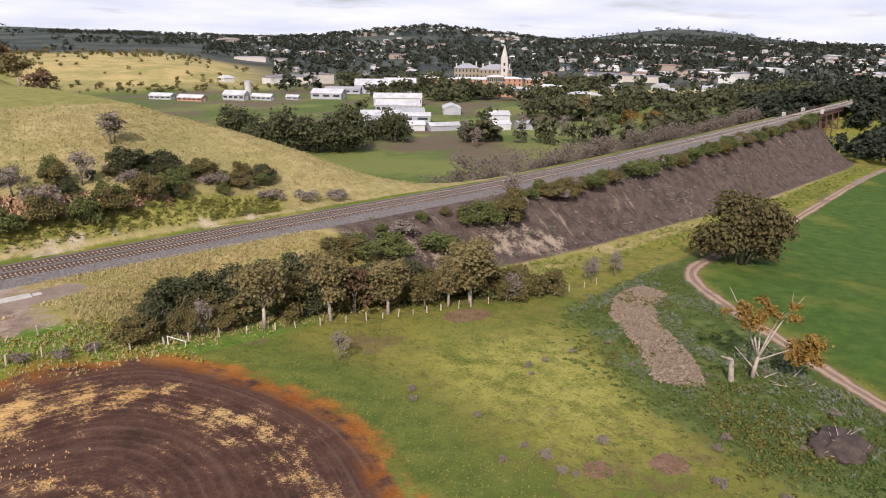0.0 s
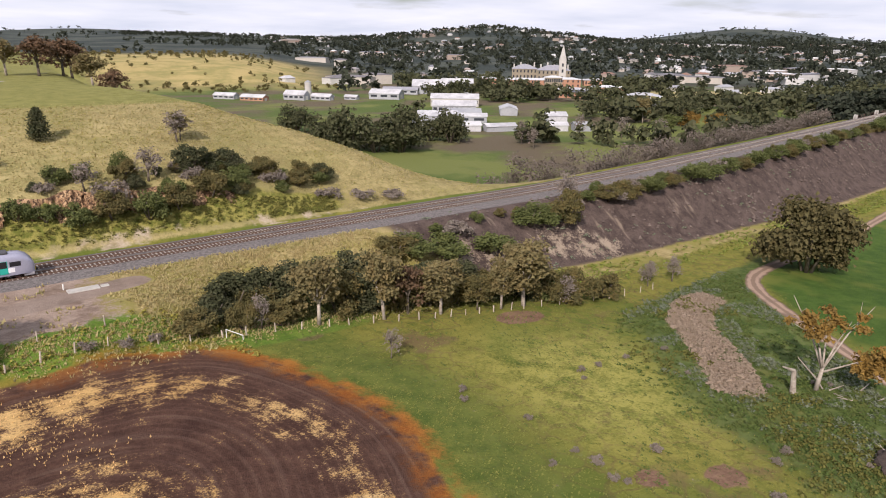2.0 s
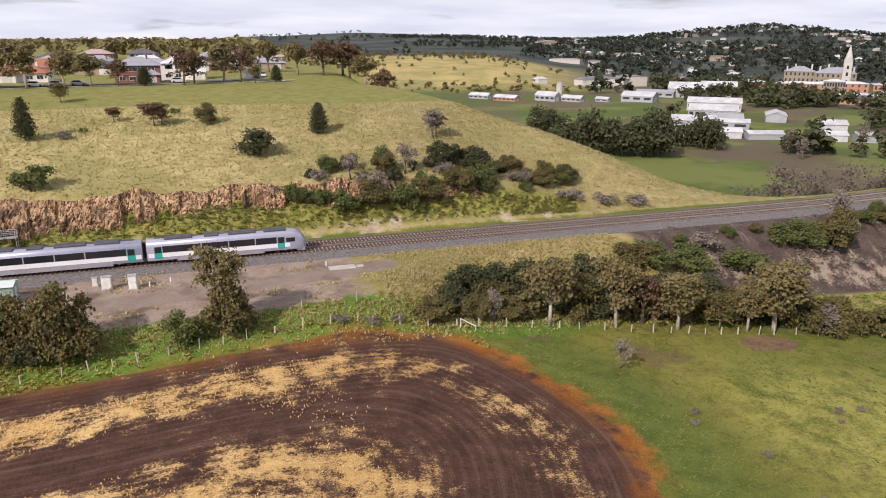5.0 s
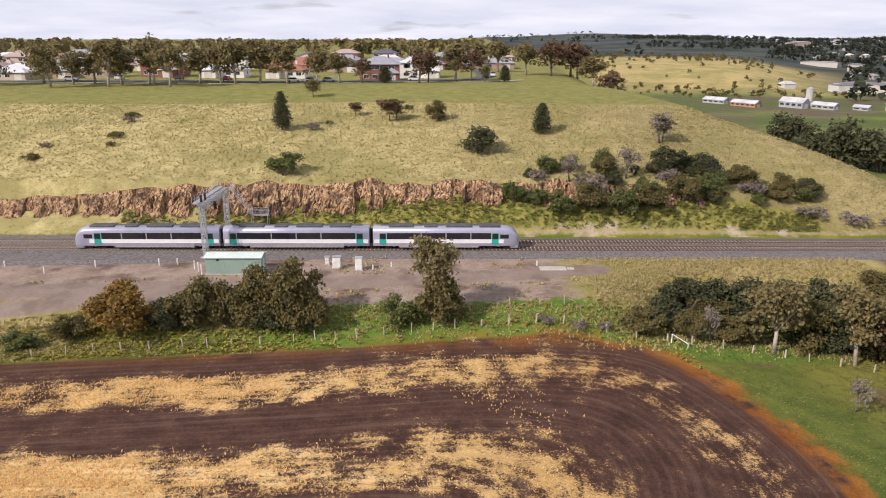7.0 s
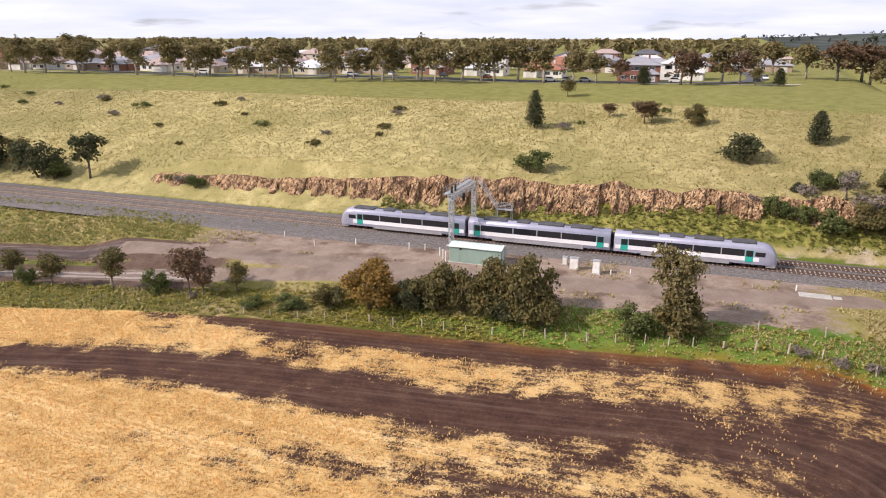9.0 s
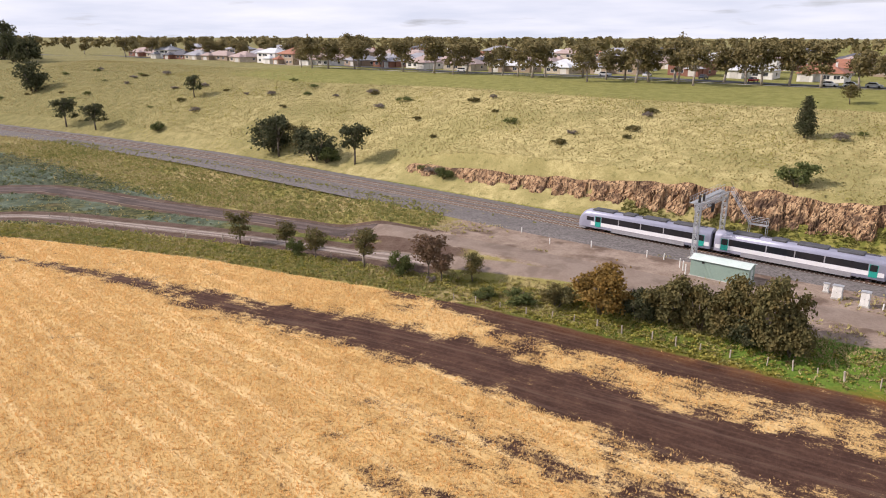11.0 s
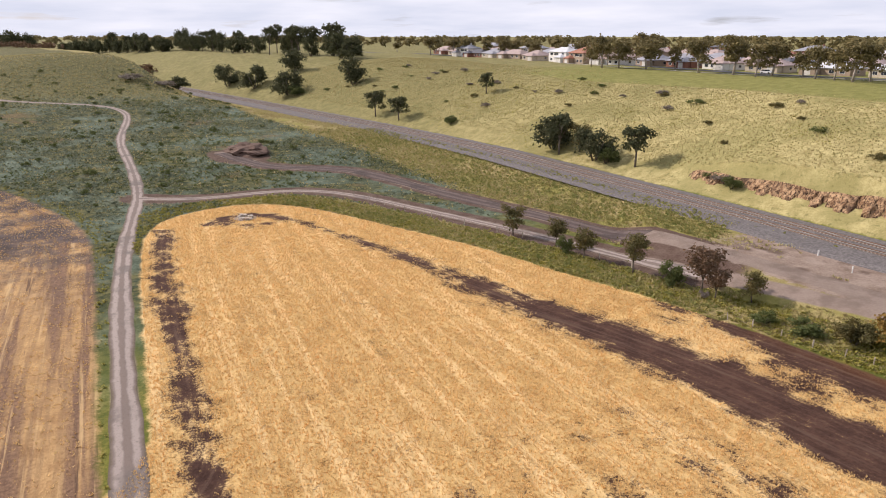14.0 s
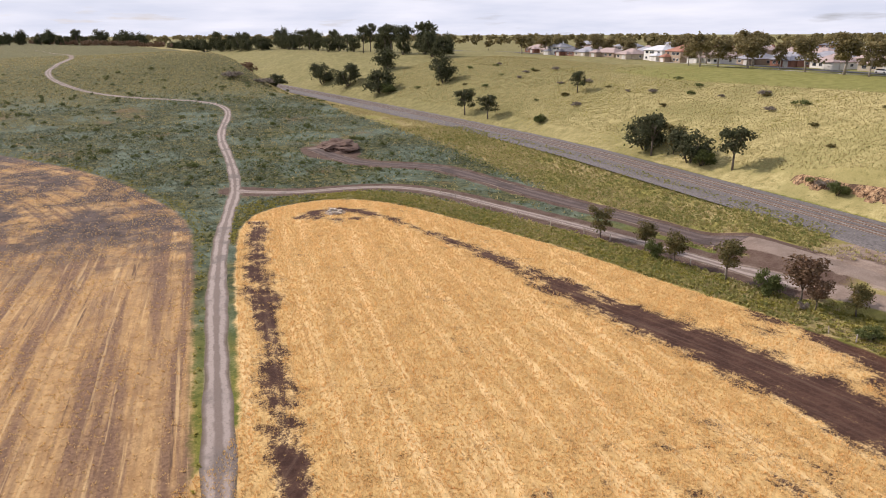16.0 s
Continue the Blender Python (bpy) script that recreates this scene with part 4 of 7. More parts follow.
def cabinet(at, w, d, h):
    c = thing("lineside_cabinet", at, "pale grey metal lineside cabinet on a concrete base", "cabinet", "lineside cabinets")
    part("base", boxed(-w / 2 - 0.1, w / 2 + 0.1, -d / 2 - 0.1, d / 2 + 0.1, -0.2, 0.15), CONCRETE, c)
    part("body", boxed(-w / 2, w / 2, -d / 2, d / 2, 0.15, h, bevel=0.03), WHITE_PAINT, c)
    part("hood", boxed(-w / 2 - 0.06, w / 2 + 0.06, -d / 2 - 0.08, d / 2 + 0.06, h, h + 0.09), GALVANISED, c)
    for x0, x1 in ((-w / 2 + 0.05, -0.02), (0.02, w / 2 - 0.05)):
        leaf = part("door", boxed(x0, x1, -d / 2 - 0.03, -d / 2 - 0.003, 0.22, h - 0.08), WHITE_PAINT, c)
        part("handle", boxed(x1 - 0.10, x1 - 0.06, -d / 2 - 0.06, -d / 2 - 0.03, h * 0.5, h * 0.5 + 0.14), BLACK, leaf)


cabinet((-16.8, 106.7, land(-16.8, 106.7)), 1.3, 0.7, 1.9)
cabinet((-13.2, 105.7, land(-13.2, 105.7)), 1.1, 0.8, 2.1)
cabinet((-18.6, 108.6, land(-18.6, 108.6)), 0.7, 0.5, 1.3)


def marker_post(x, y, h, lean=0.0):
    p = tagged(part("marker_post", tube(tube(bmesh.new(), (0, 0, -0.3), (lean, 0, h), 0.11, 0.10, 8), (lean, 0, h), (lean, 0, h + 0.07), 0.10, 0.04, 8), WHITE_PAINT), "white painted marker post beside the line", "post", "lineside marker posts")
    p.matrix_basis = pose(x, y, land(x, y))


for x, y, h in ((-55.3, 107.1, 1.1), (-45.4, 107.8, 1.2), (-42.7, 108.4, 1.0), (-39.1, 106.0, 1.5), (-38.1, 104.8, 1.6), (-37.2, 103.5, 1.6), (15.1, 107.9, 0.8), (-11.0, 105.9, 0.8), (-8.2, 107.4, 0.7), (-61.8, 104.0, 1.0), (-70.0, 107.5, 0.9)):
    marker_post(x, y, h)
for k, (x, y) in enumerate(((-58.6, 124.3), (-57.4, 124.6))):
    d = thing("drainage_pipe", (x, y, land(x, y) + 0.35), "pale concrete drainage pipe lying by the cutting", "pipe", "spare pipes")
    bm = bmesh.new()
    for r, a, b in ((0.42, 0.0, 1.7), (0.5, 1.45, 1.75)):
        tube(bm, (0.3 * k, a, 0), (0.3 * k, b, 0.05), r, n=12)
    part("shell", bm, CONCRETE, d)
    # flat black disc on the closed end stands for the shaded hollow
    part("bore_shade", tube(bmesh.new(), (0.3 * k, -0.01, 0), (0.3 * k, -0.02, 0), 0.33, n=12), BLACK, d)


# ---- rock face of the cutting ----
def rock_face():
    n = Nodes("basalt_and_clay")
    streak = n.noise(1.1, 5, 0.65, n.stretch((1.0, 1.0, 0.22)))
    col = n.mix(n.ramp(streak, 0.36, 0.62), (0.225, 0.125, 0.068), (0.54, 0.36, 0.205))
    col = n.mix(n.ramp(n.noise(3.5, 4, 0.7), 0.56, 0.72), col, (0.50, 0.36, 0.22))
    col = n.mix(n.ramp(n.noise(0.35, 4, 0.6), 0.50, 0.68), col, (0.12, 0.075, 0.05))
    crack = n.noise(1.5, 3, 0.55, n.stretch((1.0, 1.0, 0.10)))
    col = n.mix(n.math("MULTIPLY", n.ramp(crack, 0.40, 0.46), n.ramp(crack, 0.53, 0.47)), col, (0.06, 0.035, 0.024))
    n.bump(n.noise(4.0, 5, 0.7), 1.0, 0.25)
    mat = n.done(col, 0.95, 0.0, 0.15)
    xs = np.arange(-128, 56, 0.32)
    rows = 15
    rng = np.random.RandomState(4)
    width = np.cumsum(rng.uniform(0.7, 2.6, 220)) - 132
    depth = rng.uniform(-1.1, 1.3, 221)
    lean = rng.uniform(-0.5, 0.5, 221)
    verts, faces = [], []
    for i, x in enumerate(xs):
        tall = float(np.interp(x, [-128, -118, -80, -45, 20, 40, 56], [0, 0.35, 0.5, 0.92, 1.0, 0.85, 0])) * (1 + 0.06 * math.sin(0.55 * x) * math.sin(0.17 * x + 1))
        for j in range(rows):
            f = j / (rows - 1)
            k = int(np.searchsorted(width, x + lean[int(np.searchsorted(width, x))] * f * 1.6))
            ledge = 0.35 * math.sin(1.7 * k + 9 * f) + 0.25 * rng.uniform(-1, 1)
            out = (depth[k] + ledge) * math.sin(math.pi * min(1, 0.15 + 0.8 * f)) * tall
            y = float(track_y(x)) + 10.3 + (2.0 + 1.4 * tall) * f ** 1.2 - 0.8 * (1 - tall) - out
            base, top = 1.2, 7.9 + 0.35 * math.sin(0.31 * x) + 0.3 * math.sin(0.9 * x + 1) * tall
            lo = land(x, float(track_y(x)) + 10.3) - 0.8
            hi = lo + 0.5 + (top - lo) * tall
            verts.append((x, y + max(0.0, 1 - 2.5 * tall) * 3.0, lo + (hi - lo) * f))
    for i in range(len(xs) - 1):
        for j in range(rows - 1):
            a = i * rows + j
            faces.append((a, a + rows, a + rows + 1, a + 1))
    return tagged(mesh_from("rock_face", verts, faces, mat), "reddish-brown rock cutting with broken upright columns", "rock face", kind="structure")


rock_face()

# ---- iron viaduct at the east end of the embankment ----
viaduct = thing("railway_viaduct", (0, 0, 0), "dark red iron and timber railway viaduct over a creek", "viaduct")
vx = np.arange(BRIDGE[0] - 6, BRIDGE[1] + 7, 5.0)
bridge_deck = swept("deck", vx, [(-4.4, -0.9), (-4.4, -0.22), (4.2, -0.22), (4.2, -0.9), (-4.4, -0.9)], TIMBER_DARK, viaduct)
for o in (-3.4, 0.0, 3.2):
    swept("girder", vx, [(o - 0.3, -3.0), (o - 0.3, -0.9), (o + 0.3, -0.9), (o + 0.3, -3.0), (o - 0.3, -3.0)], RUST_IRON, viaduct)
for x in np.arange(BRIDGE[0] + 8, BRIDGE[1], 13.0):
    y = float(track_y(x))
    foot = land(x, y - 14)
    bm = bmesh.new()
    for o in (-3.6, -1.2, 1.2, 3.4):
        tube(bm, (x, y + o * 1.5, foot - 9), (x, y + o, -2.9), 0.35, 0.28, 8)
    for z in (-7.0, -12.0, -17.0):
        box(bm, x - 0.2, x + 0.2, y - 5.0, y + 4.8, z - 0.2, z + 0.2)
    part("pier", bm, RUST_IRON, viaduct)
for o in (-4.3, 4.1):
    bm = bmesh.new()
    for x in vx:
        y = float(track_y(x)) + o
        tube(bm, (x, y, -0.3), (x, y, 0.95), 0.05, n=4)
    for a, b in zip(vx, vx[1:]):
        for z in (0.45, 0.95):
            tube(bm, (a, float(track_y(a)) + o, z), (b, float(track_y(b)) + o, z), 0.04, n=4)
    part("parapet_rail", bm, RUST_IRON, viaduct)
for x in (BRIDGE[0] - 3, BRIDGE[0] + 30):
    for o in (-5.0, 4.6):
        y = float(track_y(x)) + o
        w = part("refuge", boxed(x - 0.7, x + 0.7, y - 0.7, y + 0.7, -0.9, 1.5, bevel=0.05), CONCRETE, viaduct, "pale refuge hut")


# ---- trees and shrubs ----
def leaf_cards(rng, centres, radii, count, size, squash=0.75, hollow=0.55):
    """Small bent leaf sprays in clumps round the given centres: corners of quads, and their faces."""
    share = np.array([r ** 2 for r in radii])
    pick = rng.choice(len(centres), count, p=share / share.sum())
    way = rng.normal(size=(count, 3))
    way /= np.linalg.norm(way, axis=1)[:, None]
    way[:, 2] = np.where(way[:, 2] < -0.55, -way[:, 2], way[:, 2])
    depth = hollow + (1 - hollow) * rng.uniform(0, 1, count) ** 0.6 + 0.27 * rng.normal(size=count)
    c = np.array(centres)[pick] + way * (np.array(radii)[pick] * depth)[:, None] * np.array([1, 1, squash])
    face = way + 0.75 * rng.normal(size=(count, 3)) + np.array([0, 0, 0.35])
    face /= np.linalg.norm(face, axis=1)[:, None]
    u = np.cross(face, rng.normal(size=(count, 3)))
    u /= np.linalg.norm(u, axis=1)[:, None]
    v = np.cross(face, u)
    s = size * rng.uniform(0.55, 1.35, count)[:, None]
    droop = face * s * 0.28
    verts = np.stack([c - u * s * 0.5 - v * s * 0.30, c + u * s * 0.2 - v * s * 0.55 + droop, c + u * s * 0.62 + v * s * 0.1, c - u * s * 0.1 + v * s * 0.5 + droop], 1).reshape(-1, 3)
    return verts, np.arange(4 * count).reshape(-1, 4)


def limb(verts, faces, a, b, ra, rb, n=6):
    bm = tube(bmesh.new(), a, b, ra, rb, n)
    base = len(verts)
    bm.verts.index_update()
    verts += [tuple(v.co) for v in bm.verts]
    faces += [tuple(base + v.index for v in f.verts) for f in bm.faces]
    bm.free()


def tree_meshes(seed, kind, cards=1500, fine=1.0):
    """The trunk and crown meshes of a tree of unit height (1 m); kinds: gum, spread, bush, shrub, conifer, sapling, bare."""
    rng = np.random.RandomState(seed)
    tv, tf, centres, radii = [], [], [], []
    if kind in ("gum", "spread", "sapling", "bare"):
        fork = {"gum": 0.34, "spread": 0.26, "sapling": 0.3, "bare": 0.25}[kind]
        r0 = {"gum": 0.026, "spread": 0.034, "sapling": 0.016, "bare": 0.02}[kind]
        bend = rng.uniform(-0.04, 0.04, 2)
        limb(tv, tf, (0, 0, -0.04), (bend[0], bend[1], fork), r0 * 1.25, r0 * 0.85, 8)
        wide = {"gum": 0.30, "spread": 0.46, "sapling": 0.20, "bare": 0.42}[kind]
        for k in range({"gum": 7, "spread": 9, "sapling": 6, "bare": 5}[kind]):
            a = 2 * math.pi * (k / 7.0) + rng.uniform(-0.4, 0.4)
            reach = wide * rng.uniform(0.35, 1.0)
            z1 = rng.uniform(0.56, 0.88) if k else 0.9
            mid = (bend[0] + 0.45 * reach * math.cos(a), bend[1] + 0.45 * reach * math.sin(a), fork + 0.5 * (z1 - fork) + rng.uniform(-0.02, 0.05))
            tip = (bend[0] + reach * math.cos(a), bend[1] + reach * math.sin(a), z1)
            limb(tv, tf, (bend[0], bend[1], fork - 0.02), mid, r0 * 0.6, r0 * 0.4, 6)
            limb(tv, tf, mid, tip, r0 * 0.4, r0 * 0.12, 5)
            for _ in range(2):
                q = Vector(mid).lerp(Vector(tip), rng.uniform(0.1, 0.7))
                e = q + Vector(rng.normal(size=3) * 0.10) + Vector((0, 0, 0.06))
                limb(tv, tf, q, e, r0 * 0.25, r0 * 0.06, 4)
                centres.append(tuple(e))
                radii.append(rng.uniform(0.07, 0.14) * (1.25 if kind == "spread" else 1.0))
            centres.append(tip)
            radii.append(rng.uniform(0.10, 0.17) * (1.15 if kind == "spread" else 1.0))
        size, squash, hollow = 0.052, 0.7, 0.45
        if kind == "bare":
            centres, radii = centres[::4], [0.7 * r for r in radii[::4]]
            for k in range(9):
                centres.append((0.30 + 0.03 * k, rng.uniform(-0.12, 0.12), rng.uniform(0.24, 0.46)))
                radii.append(rng.uniform(0.07, 0.12))
            for k in range(6):
                centres.append((rng.uniform(-0.25, 0.05), rng.uniform(-0.12, 0.12), rng.uniform(0.55, 0.85)))
                radii.append(rng.uniform(0.06, 0.11))
            limb(tv, tf, (0, 0, fork * 0.8), (0.46, 0, 0.44), r0 * 0.6, r0 * 0.15, 6)
            limb(tv, tf, (0, 0, 0.1), (-0.24, 0.05, 0.3), r0 * 0.55, r0 * 0.12, 6)
        if kind in ("gum", "sapling"):
            for k in range(16):
                a, w = rng.uniform(0, 6.3), wide * 1.05 * math.sqrt(rng.uniform(0, 1))
                centres.append((w * math.cos(a), w * math.sin(a), rng.uniform(0.36, 0.92) - 0.30 * w))
                radii.append(rng.uniform(0.09, 0.16))
        if kind == "spread":
            for k in range(12):
                a, w = rng.uniform(0, 6.3), 0.44 * math.sqrt(rng.uniform(0, 1))
                centres.append((w * math.cos(a), w * math.sin(a), rng.uniform(0.30, 0.86) - 0.3 * w))
                radii.append(rng.uniform(0.12, 0.19))
    elif kind == "bush":
        for k in range(5):
            a = rng.uniform(0, 6.3)
            limb(tv, tf, (0.04 * math.cos(a), 0.04 * math.sin(a), -0.04), (0.28 * math.cos(a), 0.28 * math.sin(a), 0.55), 0.022, 0.010, 5)
        for k in range(20):
            a, w = rng.uniform(0, 6.3), 0.44 * math.sqrt(rng.uniform(0, 1))
            centres.append((w * math.cos(a), w * math.sin(a), rng.uniform(0.16, 0.84) * (1 - 0.55 * w)))
            radii.append(rng.uniform(0.13, 0.22))
        size, squash, hollow = 0.060, 0.85, 0.5
    elif kind == "shrub":
        limb(tv, tf, (0, 0, -0.05), (0.05, 0.03, 0.4), 0.03, 0.015, 5)
        for k in range(14):
            a, w = rng.uniform(0, 6.3), 0.75 * math.sqrt(rng.uniform(0, 1))
            centres.append((w * math.cos(a), w * math.sin(a), rng.uniform(0.2, 0.7) * (1 - 0.45 * w)))
            radii.append(rng.uniform(0.22, 0.34))
        size, squash, hollow = 0.11, 0.8, 0.5
    elif kind == "conifer":
        limb(tv, tf, (0, 0, -0.04), (0, 0, 0.9), 0.02, 0.006, 6)
        for k in range(26):
            z = 0.12 + 0.84 * k / 25
            w = 0.19 * (1 - z) ** 0.55 * (1 if z > 0.2 else 0.8)
            a = k * 2.4
            centres.append((w * 0.55 * math.cos(a), w * 0.55 * math.sin(a), z))
            radii.append(0.05 + w * 0.6)
        size, squash, hollow = 0.045, 1.0, 0.4
    cv, cf = leaf_cards(rng, centres, radii, int(cards * fine), size / math.sqrt(fine), squash, hollow)
    trunk = bpy.data.meshes.new("trunk")
    trunk.from_pydata(tv, [], tf)
    trunk.polygons.foreach_set("use_smooth", np.ones(len(trunk.polygons), bool))
    crown = bpy.data.meshes.new("crown")
    crown.from_pydata(cv.tolist(), [], cf.tolist())
    return trunk, crown


SPECIES = {}


def species(name, seeds, kind, bark, leaf, label, category, cards=1500, fine=1.0):
    made = []
    for s in seeds:
        trunk, crown = tree_meshes(s, kind, cards, fine)
        trunk.materials.append(bark)
        crown.materials.append(leaf)
        made.append((trunk, crown))
    SPECIES[name] = (made, label, category)


species("gum_tree", (1, 2, 3), "gum", BARK_PALE, LEAF_GUM, "pale-trunked gum tree with sparse olive crown", "tree", 1900, 1.9)
species("street_gum", (11, 12, 13, 14), "gum", BARK_PALE, LEAF_GUM, "gum tree with rounded olive crown on mown grass", "tree", 1500)
species("dark_gum", (17, 18), "gum", BARK_DARK, LEAF_DARK, "tall dark gum tree with open crown", "tree", 1300)
species("red_gum_tree", (15, 16), "gum", BARK_DARK, LEAF_RED, "small tree with dark reddish-brown crown", "tree", 1300)
species("big_gum", (21,), "bush", BARK_DARK, LEAF_BIG, "large spreading gum tree with dense dark olive crown", "tree", 7000, 1.9)
species("shade_tree", (22, 23, 24), "bush", BARK_DARK, LEAF_DARK, "dark green broad-crowned tree on grass", "tree", 1900)
species("wattle", (31, 32, 33), "bush", BARK_DARK, LEAF_OLIVE, "bushy olive-brown wattle by the field edge", "tree", 3000, 1.6)
species("dark_wattle", (34, 35), "bush", BARK_DARK, LEAF_DARK, "dense dark green wattle tree", "tree", 2600, 1.6)
species("green_bush", (36, 37), "bush", BARK_DARK, LEAF_GREEN, "rounded mid-green bush on rough grass", "bush", 2200)
species("low_shrub", (41, 42, 43), "shrub", BARK_DARK, LEAF_GREEN, "low green shrub on dry grass", "shrub", 500)
species("dry_shrub", (44, 45), "shrub", BARK_DARK, LEAF_BRUSH, "leafless greyish-brown brush on rough ground", "shrub", 600)
species("olive_shrub", (46, 47), "shrub", BARK_DARK, LEAF_OLIVE, "low olive-green shrub on the bank", "shrub", 900)
species("cypress", (51,), "conifer", BARK_DARK, LEAF_DARK, "narrow dark conifer on the grass slope", "tree", 2200, 1.9)
species("sapling", (61, 62, 63), "sapling", BARK_DARK, LEAF_OLIVE, "thin young tree with loose crown", "tree", 1000, 1.9)
species("red_sapling", (64,), "sapling", BARK_DARK, LEAF_RED, "thin young tree with reddish-brown leaves", "tree", 1100, 1.9)
species("brush_tree", (71, 72), "gum", BARK_DARK, LEAF_BRUSH, "bare greyish tree without leaves", "tree", 500)
species("old_gum", (81,), "bare", BARK_PALE, LEAF_GOLD, "half-dead gum with pale bare limbs and golden leaves", "tree", 900, 2.6)
species("golden_tree", (73,), "bush", BARK_DARK, LEAF_GOLD, "bushy tree with golden-brown leaves", "tree", 2600, 1.6)

tree_random = random.Random(7)


def plant(kind, x, y, height, wide=1.0, group="", sink=0.0):
    made, label, category = SPECIES[kind]
    trunk, crown = made[tree_random.randrange(len(made))]
    ob = thing(kind, (x, y, land(x, y) - sink), label, category, group, tree_random.uniform(0, 360))
    wide = wide * (1.05 if kind == "shade_tree" else 1.0)
    ob.scale = (height * wide, height * wide, height)
    for name, me in (("trunk", trunk), ("crown", crown)):
        p = new(name, me)
        p.parent = ob
    return ob


# the copse between the line and the meadow
COPSE = [("gum_tree", 43.9, 85.9, 10.0, 1.0), ("gum_tree", 53.7, 83.8, 10.5, 0.9), ("gum_tree", 63.3, 82.4, 9.0, 1.1), ("gum_tree", 74.7, 80.8, 8.5, 0.9),
         ("gum_tree", 79.6, 80.6, 11.5, 1.15), ("wattle", 27.4, 89.5, 4.2, 1.3), ("wattle", 33.6, 88.6, 4.6, 0.95), ("wattle", 38.6, 87.9, 4.2, 1.0), ("wattle", 41.2, 89.0, 5.0, 0.9),
         ("wattle", 90.7, 78.6, 6.5, 1.1), ("wattle", 97.0, 78.0, 5.6, 1.1), ("wattle", 86.0, 80.5, 6.0, 1.0), ("dark_wattle", 35.0, 96.0, 6.5, 1.1), ("dark_wattle", 40.0, 97.5, 7.2, 1.1),
         ("dark_wattle", 45.0, 96.5, 8.0, 1.1), ("dark_wattle", 50.5, 98.0, 7.6, 1.1), ("dark_wattle", 56.0, 97.5, 8.0, 1.0), ("dark_wattle", 31.0, 93.5, 5.0, 1.2), ("wattle", 48.5, 88.5, 7.0, 0.9),
         ("wattle", 58.0, 87.5, 7.5, 1.0), ("wattle", 68.5, 85.5, 7.2, 1.0), ("wattle", 52.0, 92.0, 7.0, 1.1), ("red_gum_tree", 58.5, 84.5, 8.0, 1.0), ("wattle", 64.5, 87.0, 6.0, 1.2),
         ("wattle", 83.0, 84.0, 8.0, 1.1), ("dark_wattle", 62.0, 95.0, 6.0, 1.0), ("sapling", 70.5, 82.0, 6.0, 1.3), ("brush_tree", 88.0, 78.4, 5.0, 1.2), ("brush_tree", 36.0, 88.0, 5.0, 0.8)]
for kind, x, y, h, w in COPSE:
    plant(kind, x, y, h, w, "copse by the meadow")
copse_random = random.Random(17)
for k in range(26):
    u = copse_random.uniform(0, 1)
    x, y = 30 + 62 * u, 96.5 - 11 * u + copse_random.uniform(-3.5, 4.5)
    plant(copse_random.choice(("dark_wattle", "dark_wattle", "green_bush", "wattle")), x, y, copse_random.uniform(4.0, 6.8), copse_random.uniform(0.9, 1.3), "copse by the meadow")
# shrubs along the top of the embankment
for x, y, h, w in ((69, 103.5, 4.0, 1.2), (73.5, 103, 4.2, 1.1), (80.5, 101.5, 4.6, 1.15), (90, 101, 4.2, 1.2), (104, 104.5, 4.6, 1.1), (109, 104, 4.2, 1.1), (132, 107, 3.6, 1.2),
                   (139, 107, 4.0, 1.2), (149, 108, 4.2, 1.2), (160, 109, 3.4, 1.2), (171, 110.5, 4.6, 1.1), (180, 111, 4.2, 1.2), (191, 112, 4.4, 1.2), (202, 113, 3.4, 1.2), (209, 114, 4.8, 1.1),
                   (226, 116, 4.6, 1.1), (237, 117, 3.8, 1.2), (247, 118.5, 4.6, 1.2), (260, 120, 4.0, 1.2), (274, 122, 4.4, 1.2), (287, 124, 4.0, 1.2), (299, 125, 4.2, 1.2), (318, 128, 3.6, 1.2), (335, 130, 4.4, 1.2), (352, 132, 5.0, 1.2)):
    plant("green_bush" if h > 4.1 else "wattle", x, y, h * 1.2, w * 1.3, "shrubs on the embankment")
plant("wattle", 113.5, 103.0, 9.5, 0.8)
plant("brush_tree", 118, 107.0, 8.0, 0.9)
for k in range(44):
    x = 72 + 285 * (k / 44) + copse_random.uniform(-2, 2)
    plant(copse_random.choice(("green_bush", "wattle", "dry_shrub")), x, float(track_y(x)) - 10.5 + copse_random.uniform(-2.5, 2), copse_random.uniform(1.8, 3.4), copse_random.uniform(1.0, 1.4), "shrubs on the embankment")
# lone trees on the low ground in the east
plant("big_gum", 150.0, 66.5, 18.0, 0.95)
for x, y, h in ((117.5, 77.5, 5.0), (110.5, 78.0, 4.5), (114, 80, 4.0)):
    plant("brush_tree", x, y, h, 1.0, "bare trees at the embankment foot")
plant("brush_tree", 46.8, 71.5, 4.0, 0.9)
old_gum = plant("old_gum", 90.5, 36.4, 13.5, 1.0)
old_gum.rotation_euler = (0, radians(7), radians(-42))
